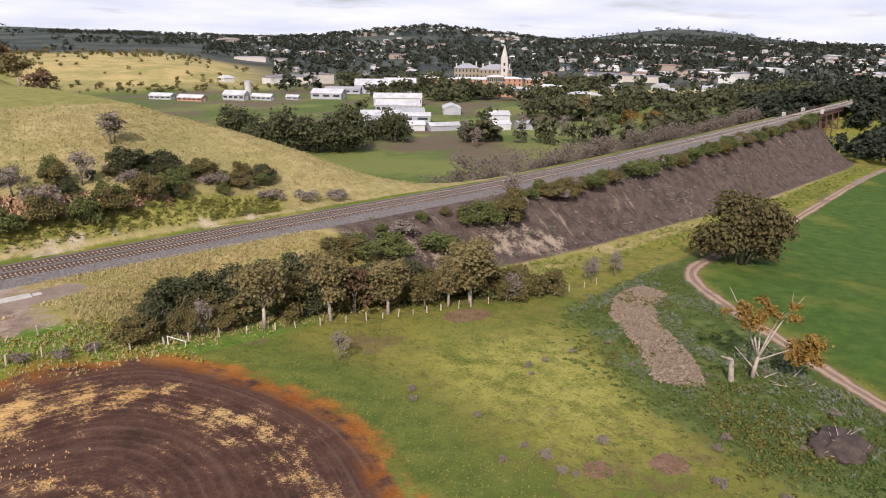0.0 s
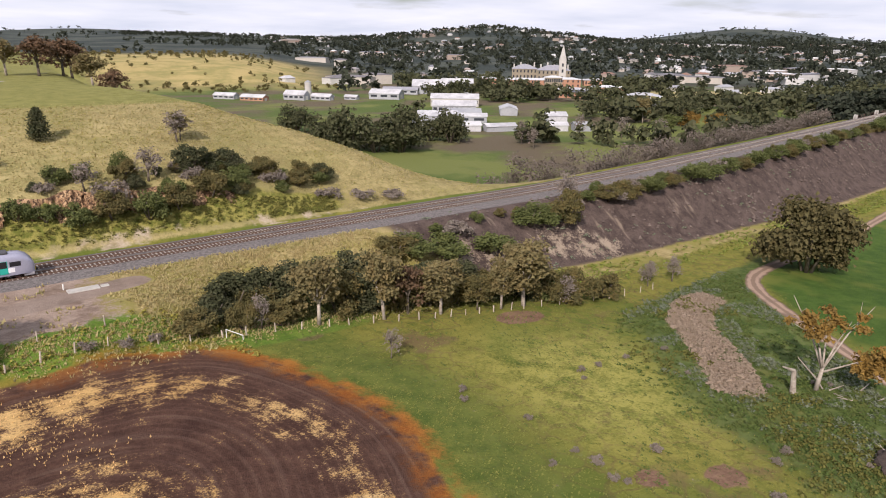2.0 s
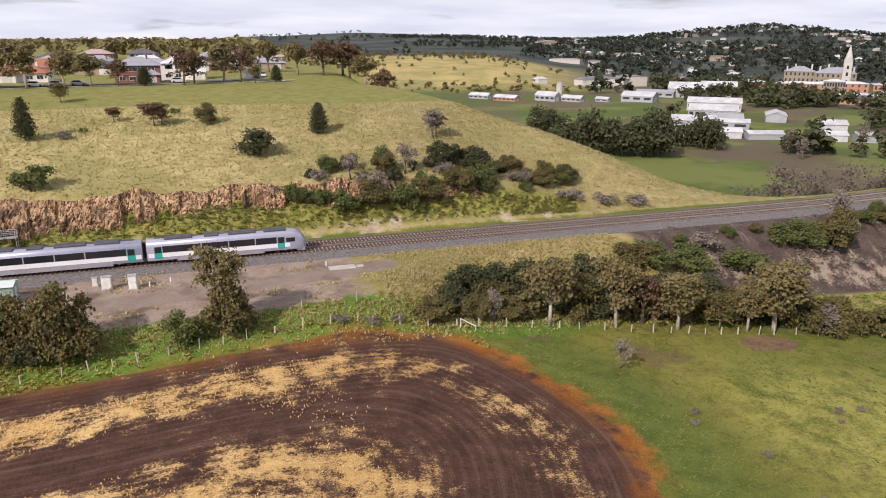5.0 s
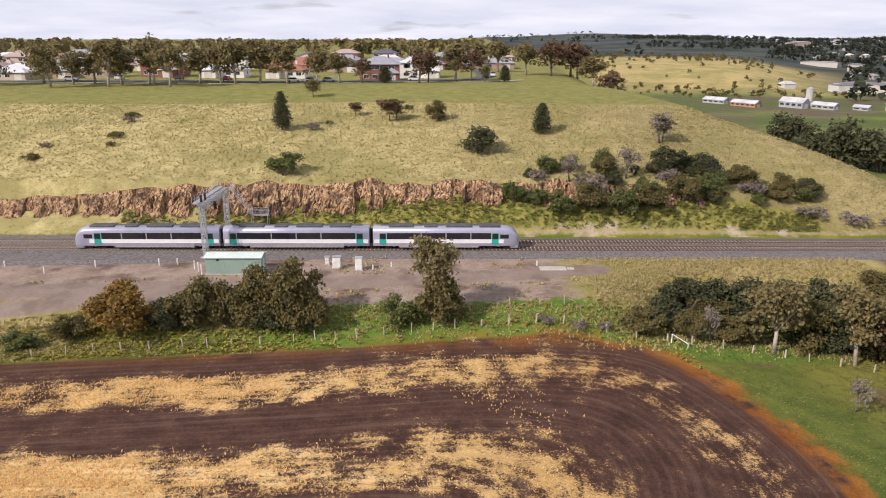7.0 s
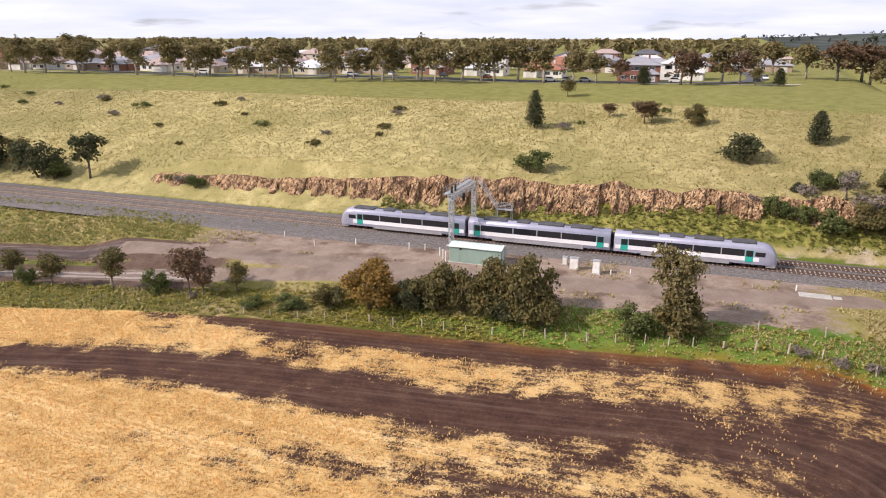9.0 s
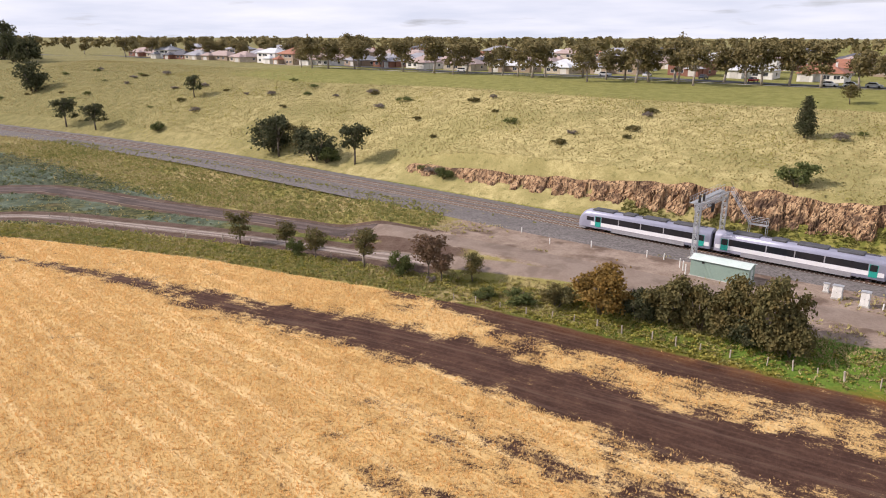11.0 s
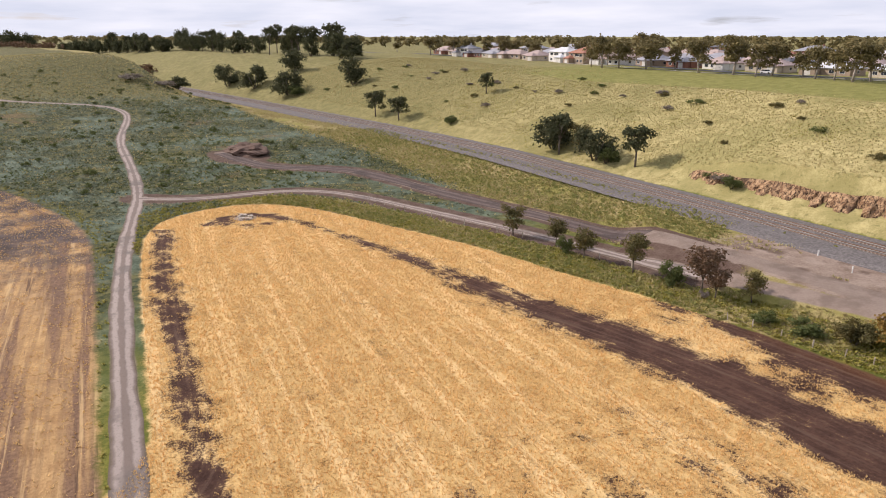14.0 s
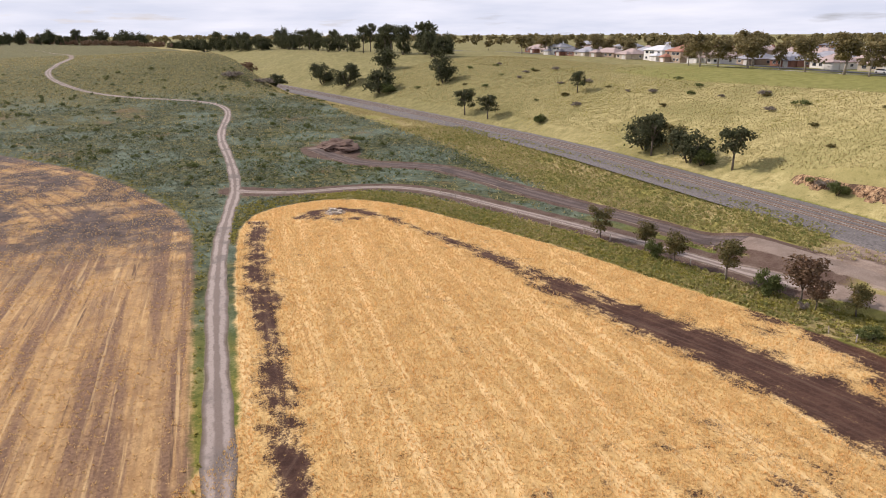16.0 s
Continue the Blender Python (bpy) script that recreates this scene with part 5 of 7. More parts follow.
# by the field edge, in front of the yard
for kind, x, y, h, w in (("golden_tree", -42.3, 85.8, 8.0, 1.05), ("dark_wattle", -37.0, 86.6, 5.0, 0.9), ("wattle", -33.2, 87.6, 7.4, 0.95), ("wattle", -28.8, 87.8, 7.0, 0.8), ("wattle", -25.0, 88.4, 8.2, 0.75),
                         ("wattle", -19.4, 87.6, 9.6, 0.75), ("wattle", -17.3, 86.9, 6.0, 0.9), ("green_bush", -5.4, 87.6, 4.6, 1.05), ("wattle", -0.4, 87.8, 6.8, 0.95), ("gum_tree", -0.9, 88.4, 11.5, 0.75), ("dark_wattle", -23.0, 87.0, 4.5, 1.0), ("wattle", -48.5, 84.6, 3.6, 1.4), ("green_bush", -53.5, 82.6, 2.6, 1.6), ("green_bush", -58.5, 80.8, 2.0, 1.6)):
    plant(kind, x, y, h, w, "trees at the field edge")
for x, y, h, w in ((13.8, 88.0, 1.8, 1.2), (18.2, 87.8, 2.0, 1.0), (22.0, 89.0, 1.6, 1.2)):
    plant("dry_shrub", x, y, h * 0.7, w)
# young trees along the dirt track
for kind, x, y, h in (("sapling", -110.4, 73.8, 6.0), ("sapling", -101.0, 77.0, 5.0), ("green_bush", -96.5, 75.6, 3.8), ("sapling", -92.0, 76.2, 5.5), ("sapling", -82.3, 78.6, 6.6), ("green_bush", -75.6, 80.4, 4.6), ("red_sapling", -71.0, 82.0, 7.4),
                      ("red_sapling", -68.0, 81.6, 5.0), ("sapling", -63.9, 84.5, 4.8), ("dry_shrub", -69.5, 80.8, 1.4)):
    plant(kind, x, y, h, 1.25 if kind.endswith("sapling") else 0.8, "young trees along the dirt track")
# grass slope above the cutting
for kind, x, y, h, w in (("cypress", -35.7, 158.5, 8.2, 1.15), ("cypress", 21.6, 155.5, 6.4, 1.5), ("green_bush", -30.6, 134.8, 5.2, 1.15), ("shade_tree", 7.8, 146.8, 6.0, 1.25), ("brush_tree", 46.0, 150.5, 6.5, 1.2), ("sapling", 47.0, 151.5, 5.5, 1.4),
                         ("red_sapling", -12.3, 165.5, 5.2, 1.8), ("sapling", -10.8, 166.2, 4.5, 1.5), ("wattle", -1.8, 166.0, 4.6, 1.0), ("low_shrub", -8.1, 174.3, 1.8, 0.9), ("red_sapling", -20.7, 170.2, 3.2, 1.8), ("sapling", -34.3, 191.4, 4.6, 1.6),
                         ("low_shrub", -26, 163, 1.3, 0.8), ("olive_shrub", -71, 153, 1.6, 1.5), ("dry_shrub", -29, 158.5, 2.0, 0.9)):
    plant(kind, x, y, h, w)
# thicket at the east end of the cutting
for kind, x, y, h, w in (("green_bush", 13.0, 129.6, 4.5, 0.9), ("green_bush", 17.0, 128.6, 3.6, 1.1), ("wattle", 27.0, 127.8, 6.0, 1.0), ("green_bush", 33.0, 127.4, 6.0, 1.0), ("wattle", 38.5, 128.0, 5.5, 1.1), ("wattle", 45.0, 130.0, 5.6, 1.1),
                         ("green_bush", 51.0, 132.0, 4.4, 1.1), ("dark_wattle", 44.0, 137.0, 5.4, 1.2), ("dark_wattle", 51.0, 138.0, 5.0, 1.3), ("wattle", 58.0, 137.0, 4.4, 1.2), ("wattle", 65.0, 134.0, 3.6, 1.4), ("brush_tree", 24.0, 132.5, 5.0, 1.1),
                         ("brush_tree", 35.0, 133.5, 6.0, 1.2), ("wattle", 31.0, 134.5, 4.6, 1.1), ("dry_shrub", 70.0, 130.0, 2.6, 1.4), ("dry_shrub", 77.0, 128.5, 2.6, 1.4), ("dry_shrub", 84.0, 127.0, 2.4, 1.5), ("green_bush", 22.0, 127.6, 4.4, 1.1), ("dry_shrub", 18.0, 133.0, 2.2, 1.1), ("dry_shrub", 9.0, 131.8, 1.6, 1.3)):
    plant(kind, x, y, h, w, "thicket by the cutting")
for k in range(30):
    u = copse_random.uniform(0, 1)
    x, y = 14 + 60 * u, 127.5 + copse_random.uniform(0, 12) * (1 - 0.4 * u) + 4 * u
    plant(copse_random.choice(("dark_wattle", "green_bush", "wattle", "dry_shrub", "green_bush")), x, y, copse_random.uniform(2.0, 4.6), copse_random.uniform(0.9, 1.3), "thicket by the cutting")
# western slope
for kind, x, y, h, w in (("shade_tree", -174, 129.5, 9.0, 0.8), ("shade_tree", -168, 127.5, 9.5, 0.75), ("sapling", -162, 130.5, 8.0, 1.2), ("shade_tree", -153, 128.5, 8.0, 0.9), ("green_bush", -148, 128.5, 5.0, 1.2), ("shade_tree", -138, 129.5, 8.5, 0.85),
                         ("low_shrub", -113, 130.5, 2.2, 1.2), ("green_bush", -106, 128.2, 3.4, 1.0), ("dry_shrub", -109.5, 129.5, 2.4, 1.2), ("shade_tree", -247.4, 150.4, 6.5, 0.9), ("shade_tree", -284, 117.5, 8.5, 0.9), ("shade_tree", -266, 120.2, 7.5, 1.0),
                         ("green_bush", -235, 127.5, 3.4, 1.3), ("shade_tree", -345, 131, 11.0, 0.8), ("shade_tree", -384, 108, 12.0, 0.9), ("green_bush", -375, 111, 6.0, 1.2), ("shade_tree", -432, 102, 12.0, 0.8), ("shade_tree", -470, 94, 12.0, 0.8), ("shade_tree", -430, 126, 11.0, 0.9),
                         ("shade_tree", -444, 60, 6.0, 1.5), ("dry_shrub", -426, 34, 4.0, 1.9), ("dry_shrub", -432, 52, 4.0, 1.8)):
    plant("dark_gum" if kind == "shade_tree" and int(h * 2) % 2 else kind, x, y, h * (1.3 if kind == "shade_tree" else 1.0), w * 1.1)
slope_random = random.Random(5)
for _ in range(46):
    x, s = slope_random.uniform(-360, -60), slope_random.uniform(22, 64)
    y = float(track_y(x)) + s
    plant(slope_random.choice(("low_shrub", "olive_shrub", "dry_shrub")), x, y, slope_random.uniform(0.8, 2.0), slope_random.uniform(0.9, 1.6), "shrubs on the grass slope")
# trees on the mown grass before the houses
LAWN_ROW = [(-255, 209), (-243, 205), (-236, 208), (-236, 226), (-199, 215), (-183, 215), (-171, 212), (-170, 219), (-151, 215.5), (-143, 213.5), (-134.5, 209.5), (-133, 216), (-111, 205), (-110, 216),
            (-105, 219), (-97, 210), (-96, 217), (-79.5, 211), (-91, 225), (-76, 227), (-69, 226), (-64, 224), (-57, 226), (-48, 224), (-39, 226), (-32, 225), (4, 231), (-216, 220), (-225, 213), (-208, 224), (-160, 222), (-122, 222), (-86, 216)]
for i, (x, y) in enumerate(LAWN_ROW):
    plant("street_gum", x, y, slope_random.uniform(9.0, 14.5), slope_random.uniform(0.9, 1.25), "trees before the houses")
for x, y, h in ((-7.2, 222, 10.0), (-4.6, 226, 9.0), (9, 230, 9.5), (-24.8, 223, 7.5)):
    plant("red_gum_tree", x, y, h, 1.1, "trees before the houses")
plant("cypress", -17.7, 221.8, 5.0, 2.2)
plant("cypress", 19.5, 228, 5.0, 1.6)
plant("sapling", 13.0, 226, 5.0, 1.4)
for x, y, h, k in ((30, 262, 11, "street_gum"), (38, 255, 12, "red_gum_tree"), (46, 262, 12, "red_gum_tree"), (52, 250, 11, "street_gum"), (56, 240, 10, "red_gum_tree"), (62, 228, 8, "red_gum_tree"), (50, 270, 12, "red_gum_tree"), (22, 290, 12, "street_gum"), (15, 300, 11, "street_gum")):
    plant(k, x, y, h, 1.25, "trees on the spur")
for x, y in ((-265, 227), (-283, 252), (-294, 244), (-309, 246), (-326, 246), (-355, 246), (-377, 241), (-387, 255), (-426, 246), (-432, 236), (-453, 230), (-554, 250), (-340, 238), (-402, 244), (-318, 256), (-270, 250)):
    plant("street_gum", x, y, slope_random.uniform(9, 13), 1.1, "trees before the houses")
# the dark row on the western plateau
row_line = [(-440, 172), (-720, 120), (-1000, 20), (-1120, -140), (-1150, -420)]
for (ax, ay), (bx, by) in zip(row_line, row_line[1:]):
    n = int(math.hypot(bx - ax, by - ay) / 11)
    for k in range(n):
        x, y = ax + (bx - ax) * k / n + slope_random.uniform(-6, 6), ay + (by - ay) * k / n + slope_random.uniform(-7, 7)
        plant(slope_random.choice(("shade_tree", "shade_tree", "dark_gum")), x, y, slope_random.uniform(13, 23), slope_random.uniform(0.6, 0.9), "row of dark trees on the plateau")
# by the farmland beyond the line
for x, y, h, w, k in ((150, 262, 15, 0.9, "shade_tree"), (160, 255, 14, 1.0, "shade_tree"), (170, 250, 16, 0.8, "shade_tree"), (145, 270, 13, 1.0, "shade_tree"), (176, 258, 13, 0.9, "shade_tree"), (206, 262, 13, 0.8, "shade_tree"), (212, 268, 11, 0.9, "shade_tree"), (200, 270, 10, 1.0, "shade_tree"),
                      (160, 330, 12, 1.0, "shade_tree"), (245, 235, 9, 0.8, "dark_wattle"), (262, 232, 12, 0.7, "brush_tree"), (231, 240, 11, 0.6, "brush_tree"), (285, 225, 11, 0.8, "brush_tree"), (225, 226, 9, 0.8, "brush_tree"), (300, 214, 10, 1.0, "brush_tree"),
                      (330, 232, 11, 1.2, "green_bush"), (318, 225, 6, 1.2, "dark_wattle"), (390, 240, 12, 1.1, "golden_tree"), (380, 250, 12, 1.0, "golden_tree"), (370, 255, 17, 0.8, "shade_tree"), (350, 262, 15, 0.9, "gum_tree")):
    plant(k, x, y, h * (1.35 if k == "shade_tree" else 1.0), w)


# ---- dirt lanes ----
def lane_material(name, rut, crown, edge):
    n = Nodes(name)
    a = n.math("ABSOLUTE", n.attr("across"))
    wander = n.math("MULTIPLY", n.math("SUBTRACT", n.noise(0.5, 4), 0.5), 0.5)
    aa = n.math("ADD", a, wander)
    col = n.mix(n.math("MULTIPLY", n.ramp(aa, 0.16, 0.36), n.ramp(aa, 0.82, 0.60)), crown, rut)
    col = n.mix(n.ramp(aa, 0.78, 0.98), col, edge)
    col = n.mix(n.ramp(n.noise(0.13, 4, 0.6), 0.52, 0.66, 0.0, 0.8), col, tuple(0.45 * v for v in rut))
    col = n.mix(n.ramp(n.noise(3.0, 5, 0.7), 0.5, 0.7, 0.0, 0.45), col, tuple(0.6 * v for v in crown))
    n.bump(n.noise(4.0, 5, 0.7), 0.8, 0.12)
    return n.done(col, 0.92)


LANE_PALE = lane_material("packed_lane_dirt", (0.35, 0.29, 0.255), (0.20, 0.155, 0.13), (0.13, 0.10, 0.065))
LANE_DARK = lane_material("dark_track_dirt", (0.135, 0.10, 0.09), (0.085, 0.06, 0.052), (0.07, 0.05, 0.042))
LANE_RED = lane_material("reddish_lane_dirt", (0.37, 0.26, 0.19), (0.22, 0.15, 0.105), (0.13, 0.105, 0.05))


def dirt_lane(line, half, material, label):
    pts = smooth_line(line, 2)
    fine = []
    for (ax, ay), (bx, by) in zip(pts, pts[1:]):
        n = max(1, int(math.hypot(bx - ax, by - ay) / 1.6))
        fine += [(ax + (bx - ax) * k / n, ay + (by - ay) * k / n) for k in range(n)]
    fine.append(pts[-1])
    verts, faces, across = [], [], []
    for i, (x, y) in enumerate(fine):
        ax, ay = fine[max(i - 2, 0)]
        bx, by = fine[min(i + 2, len(fine) - 1)]
        l = math.hypot(bx - ax, by - ay)
        nx, ny = -(by - ay) / l, (bx - ax) / l
        w = half * (1 + 0.10 * math.sin(i * 0.37) + 0.07 * math.sin(i * 1.3 + 1))
        for o in (1, 0.5, 0, -0.5, -1):
            px, py = x + nx * w * o, y + ny * w * o
            verts.append((px, py, land(px, py) + (0.02 if abs(o) == 1 else 0.07 if o == 0 else 0.055)))
            across.append(o)
    for i in range(len(fine) - 1):
        for j in range(4):
            a = 5 * i + j
            faces.append((a + 1, a, a + 5, a + 6))
    ob = mesh_from("dirt_lane", verts, faces, material)
    ob.data.attributes.new("across", "FLOAT", "POINT").data.foreach_set("value", np.array(across, np.float32))
    return tagged(ob, label, "lane", kind="structure")


dirt_lane([q for q in LANE if q[0] < 60 and q[0] > -530], 1.5, LANE_PALE, "pale packed dirt lane with wheel ruts between the fields")
dirt_lane([q for q in TRACK_LOWER if q[0] < -74], 1.5, LANE_PALE, "narrow dirt track beside the stubble field")
dirt_lane([q for q in TRACK_UPPER if q[0] < -88], 2.5, LANE_DARK, "dark earth service track below the railway bank")
dirt_lane([q for q in TRACK_EAST if q[0] < 300], 1.6, LANE_RED, "reddish dirt lane between meadow and pasture")


# ---- houses on the plateau ----
BRICKS = [plain(n, a, b, 0.5, 0.85) for n, a, b in (("cream_brick", (0.50, 0.43, 0.34), (0.42, 0.36, 0.28)), ("red_brick", (0.26, 0.12, 0.085), (0.20, 0.09, 0.065)),
                                                     ("white_render", (0.74, 0.72, 0.68), (0.66, 0.64, 0.60)), ("tan_brick", (0.38, 0.29, 0.21), (0.31, 0.24, 0.18)))]
TILES = [plain(n, a, b, 0.4, 0.7) for n, a, b in (("grey_roof_tiles", (0.33, 0.33, 0.36), (0.26, 0.26, 0.29)), ("terracotta_roof_tiles", (0.36, 0.16, 0.10), (0.29, 0.13, 0.085)),
                                                   ("pinkish_roof_tiles", (0.42, 0.32, 0.29), (0.35, 0.27, 0.25)), ("charcoal_roof_tiles", (0.12, 0.12, 0.14), (0.09, 0.09, 0.105)), ("pale_metal_roof", (0.60, 0.61, 0.63), (0.52, 0.53, 0.55)))]
HOUSE_GLASS = plain("house_glass", (0.03, 0.035, 0.045), (0.05, 0.055, 0.065), 0.2, 0.08, 0.0, 0.5)
GARAGE = plain("garage_door_paint", (0.62, 0.60, 0.56), (0.54, 0.52, 0.48), 0.5, 0.5)
ASPHALT = plain("asphalt", (0.075, 0.075, 0.08), (0.11, 0.11, 0.115), 0.3, 0.9)
FENCE_TIMBER = plain("paling_timber", (0.22, 0.17, 0.13), (0.30, 0.24, 0.19), 0.8, 0.9)


def hip_roof(bm, x0, x1, y0, y1, z, rise, eave=0.5):
    x0, x1, y0, y1 = x0 - eave, x1 + eave, y0 - eave, y1 + eave
    w = min(x1 - x0, y1 - y0) / 2
    if x1 - x0 >= y1 - y0:
        a, b = (x0 + w, (y0 + y1) / 2, z + rise), (x1 - w + 0.01, (y0 + y1) / 2, z + rise)
    else:
        a, b = ((x0 + x1) / 2, y0 + w, z + rise), ((x0 + x1) / 2, y1 - w + 0.01, z + rise)
    low = [bm.verts.new(p) for p in ((x0, y0, z - 0.18), (x1, y0, z - 0.18), (x1, y1, z - 0.18), (x0, y1, z - 0.18))]
    v = [bm.verts.new(p) for p in ((x0, y0, z), (x1, y0, z), (x1, y1, z), (x0, y1, z))]
    p, q = bm.verts.new(a), bm.verts.new(b)
    for i in range(4):
        bm.faces.new((low[i], low[(i + 1) % 4], v[(i + 1) % 4], v[i]))
    bm.faces.new(low[::-1])
    if x1 - x0 >= y1 - y0:
        for f in ((v[0], v[1], q, p), (v[1], v[2], q), (v[2], v[3], p, q), (v[3], v[0], p)):
            bm.faces.new(f)
    else:
        for f in ((v[0], v[1], p), (v[1], v[2], q, p), (v[2], v[3], q), (v[3], v[0], p, q)):
            bm.faces.new(f)
    return bm


house_random = random.Random(21)


def house(x, y, turn, w, d, storeys, wall, roof, label):
    h = 2.6 * storeys + 0.25
    ob = thing("house", (x, y, land(x, y) - 0.15), label, "house", "houses on the plateau", turn)
    part("wall", boxed(-w / 2, w / 2, -d / 2, d / 2, -0.6, h), wall, ob)
    rf = part("roof", hip_roof(bmesh.new(), -w / 2, w / 2, -d / 2, d / 2, h, 0.24 * min(w, d)), roof, ob)
    if house_random.random() < 0.6:
        part("chimney", boxed(w * 0.2, w * 0.2 + 0.6, -0.3, 0.3, h, h + 0.24 * min(w, d) + 0.7), wall, rf)
    if w > 10:
        wing = house_random.choice((-1, 1))
        part("wing", boxed(*sorted((wing * w * 0.12, wing * w * 0.47)), -d / 2 - 3.2, -d / 2 - 0.005, -0.6, 2.8), wall, ob)
        part("wing_roof", hip_roof(bmesh.new(), *sorted((wing * w * 0.12, wing * w * 0.47)), -d / 2 - 3.2, -d / 2 + 1.5, 2.8, 1.5), roof, ob)
        c = wing * w * 0.295
        g = part("garage_door", boxed(c - 1.3, c + 1.3, -d / 2 - 3.25, -d / 2 - 3.203, 0.15, 2.35), GARAGE, ob)
        free = (-wing * w * 0.12, -wing * w * 0.34)
    else:
        free = (-w * 0.28, w * 0.28)
    for s in range(storeys):
        for c in free + ((-w * 0.3, 0.0, w * 0.3) if s else ()):
            win = part("window", boxed(c - 0.95, c + 0.95, -d / 2 - 0.05, -d / 2 - 0.003, 0.95 + 2.7 * s, 2.2 + 2.7 * s), WHITE_PAINT, ob)
            for k in (-0.86, 0.03):
                part("pane", boxed(c + k, c + k + 0.83, -d / 2 - 0.062, -d / 2 - 0.052, 1.03 + 2.7 * s, 2.12 + 2.7 * s), HOUSE_GLASS, win)
        for e in (-1, 1):
            win = part("window", boxed(*sorted((e * w / 2 + e * 0.003, e * (w / 2 + 0.05))), -0.8, 0.8, 0.95 + 2.7 * s, 2.1 + 2.7 * s), WHITE_PAINT, ob)
            part("pane", boxed(*sorted((e * (w / 2 + 0.052), e * (w / 2 + 0.062))), -0.72, 0.72, 1.03 + 2.7 * s, 2.02 + 2.7 * s), HOUSE_GLASS, win)
    return ob


WALL_WORDS, ROOF_WORDS = ("cream brick", "red brick", "white rendered", "tan brick"), ("grey tiled", "terracotta tiled", "pinkish tiled", "charcoal tiled", "pale metal")
house(-21, 243, 4, 13, 10, 2, BRICKS[1], TILES[0], "two-storey red brick house with grey hipped roof")
house(-8, 258, 0, 14, 10, 2, BRICKS[2], TILES[4], "two-storey white house with pale flat-looking roof")
row_y = {0: 247, 1: 281, 2: 318, 3: 360, 4: 410}
for r, y0 in row_y.items():
    x = -470.0 + 9 * r
    while x < (-36 if r == 0 else 16 + 6 * r):
        w, d = house_random.uniform(13, 18), house_random.uniform(9, 12)
        storeys = 2 if house_random.random() < 0.22 else 1
        i, j = house_random.randrange(4), house_random.choice((0, 0, 1, 2, 2, 3, 4))
        bow = 12 * math.sin((x + 150) * 0.011)
        if not (r == 1 and -34 < x < 10):
            house(x, y0 + bow + house_random.uniform(-2, 2), house_random.uniform(-8, 8), w, d, storeys, BRICKS[i], TILES[j],
                  "%s %s house with %s hipped roof" % ("two-storey" if storeys == 2 else "single-storey", WALL_WORDS[i], ROOF_WORDS[j]))
        x += w + house_random.uniform(4.5, 9.0)


def ribbon(name, line, half, material, lift, label, category):
    pts = smooth_line(line, 3)
    fine = []
    for (ax, ay), (bx, by) in zip(pts, pts[1:]):
        n = max(1, int(math.hypot(bx - ax, by - ay) / 3))
        fine += [(ax + (bx - ax) * k / n, ay + (by - ay) * k / n) for k in range(n)]
    fine.append(pts[-1])
    verts, faces = [], []
    for i, (x, y) in enumerate(fine):
        ax, ay = fine[max(i - 1, 0)]
        bx, by = fine[min(i + 1, len(fine) - 1)]
        l = math.hypot(bx - ax, by - ay)
        nx, ny = -(by - ay) / l, (bx - ax) / l
        for o in (half, 0, -half):
            verts.append((x + nx * o, y + ny * o, land(x + nx * o, y + ny * o) + lift + (0.02 if o == 0 else 0)))
    for i in range(len(fine) - 1):
        for j in (0, 1):
            a = 3 * i + j
            faces.append((a + 1, a, a + 3, a + 4))
    return tagged(mesh_from(name, verts, faces, material), label, category, kind="structure")


street = [(-620, 222), (-470, 236), (-380, 246), (-300, 240), (-230, 225), (-160, 229), (-90, 232), (-30, 232), (5, 236), (16, 250), (16, 300), (10, 420)]
ribbon("road", street, 3.4, ASPHALT, 0.10, "grey asphalt street before the houses", "road")
ribbon("pavement", [(-300, 226), (-230, 213), (-160, 221), (-90, 224.5), (-30, 225.5), (14, 228), (26, 236)], 0.8, CONCRETE, 0.08, "pale concrete footpath across the mown grass", "path")

CAR_PAINTS = [plain(n, a, tuple(0.9 * v for v in a), 0.5, 0.25, 0.2, 0.5) for n, a in (("white_car_paint", (0.75, 0.75, 0.75)), ("silver_car_paint", (0.5, 0.51, 0.53)), ("red_car_paint", (0.35, 0.04, 0.035)), ("dark_car_paint", (0.05, 0.055, 0.07)))]


def parked_car(x, y, turn, i):
    c = thing("car", (x, y, land(x, y) + 0.14), "%s hatchback parked by the street" % ("white", "silver", "red", "dark blue")[i], "car", "parked cars", turn)
    part("body", prism(bmesh.new(), [(-2.1, 0.25), (2.1, 0.25), (2.15, 0.7), (1.9, 0.85), (1.0, 0.95), (-1.9, 1.0), (-2.15, 0.75)], -0.85, 0.85), CAR_PAINTS[i], c)
    part("cabin", prism(bmesh.new(), [(1.05, 0.94), (0.4, 1.42), (-1.3, 1.45), (-1.95, 0.98)], -0.75, 0.75), GLASS_DARK, c)
    part("roof", boxed(-1.25, 0.38, -0.72, 0.72, 1.43, 1.48, bevel=0.02), CAR_PAINTS[i], c)
    for wx in (-1.35, 1.35):
        for wy in (-0.82, 0.82):
            part("wheel", tube(bmesh.new(), (wx, wy - 0.1, 0.31), (wx, wy + 0.1, 0.31), 0.31, n=12), BLACK, c)


for x, y, t, i in ((-47, 229.5, 2, 0), (-41.5, 229.6, 3, 0), (-36, 230, 0, 1), (-9, 231.5, 5, 0), (14.5, 247, 92, 3), (17.5, 255, 88, 0), (-70, 236, 85, 2), (-105, 236, 92, 0), (-118, 230.5, 0, 1), (-180, 229, 8, 0), (-86, 237, 88, 3)):
    parked_car(x, y, t, i)

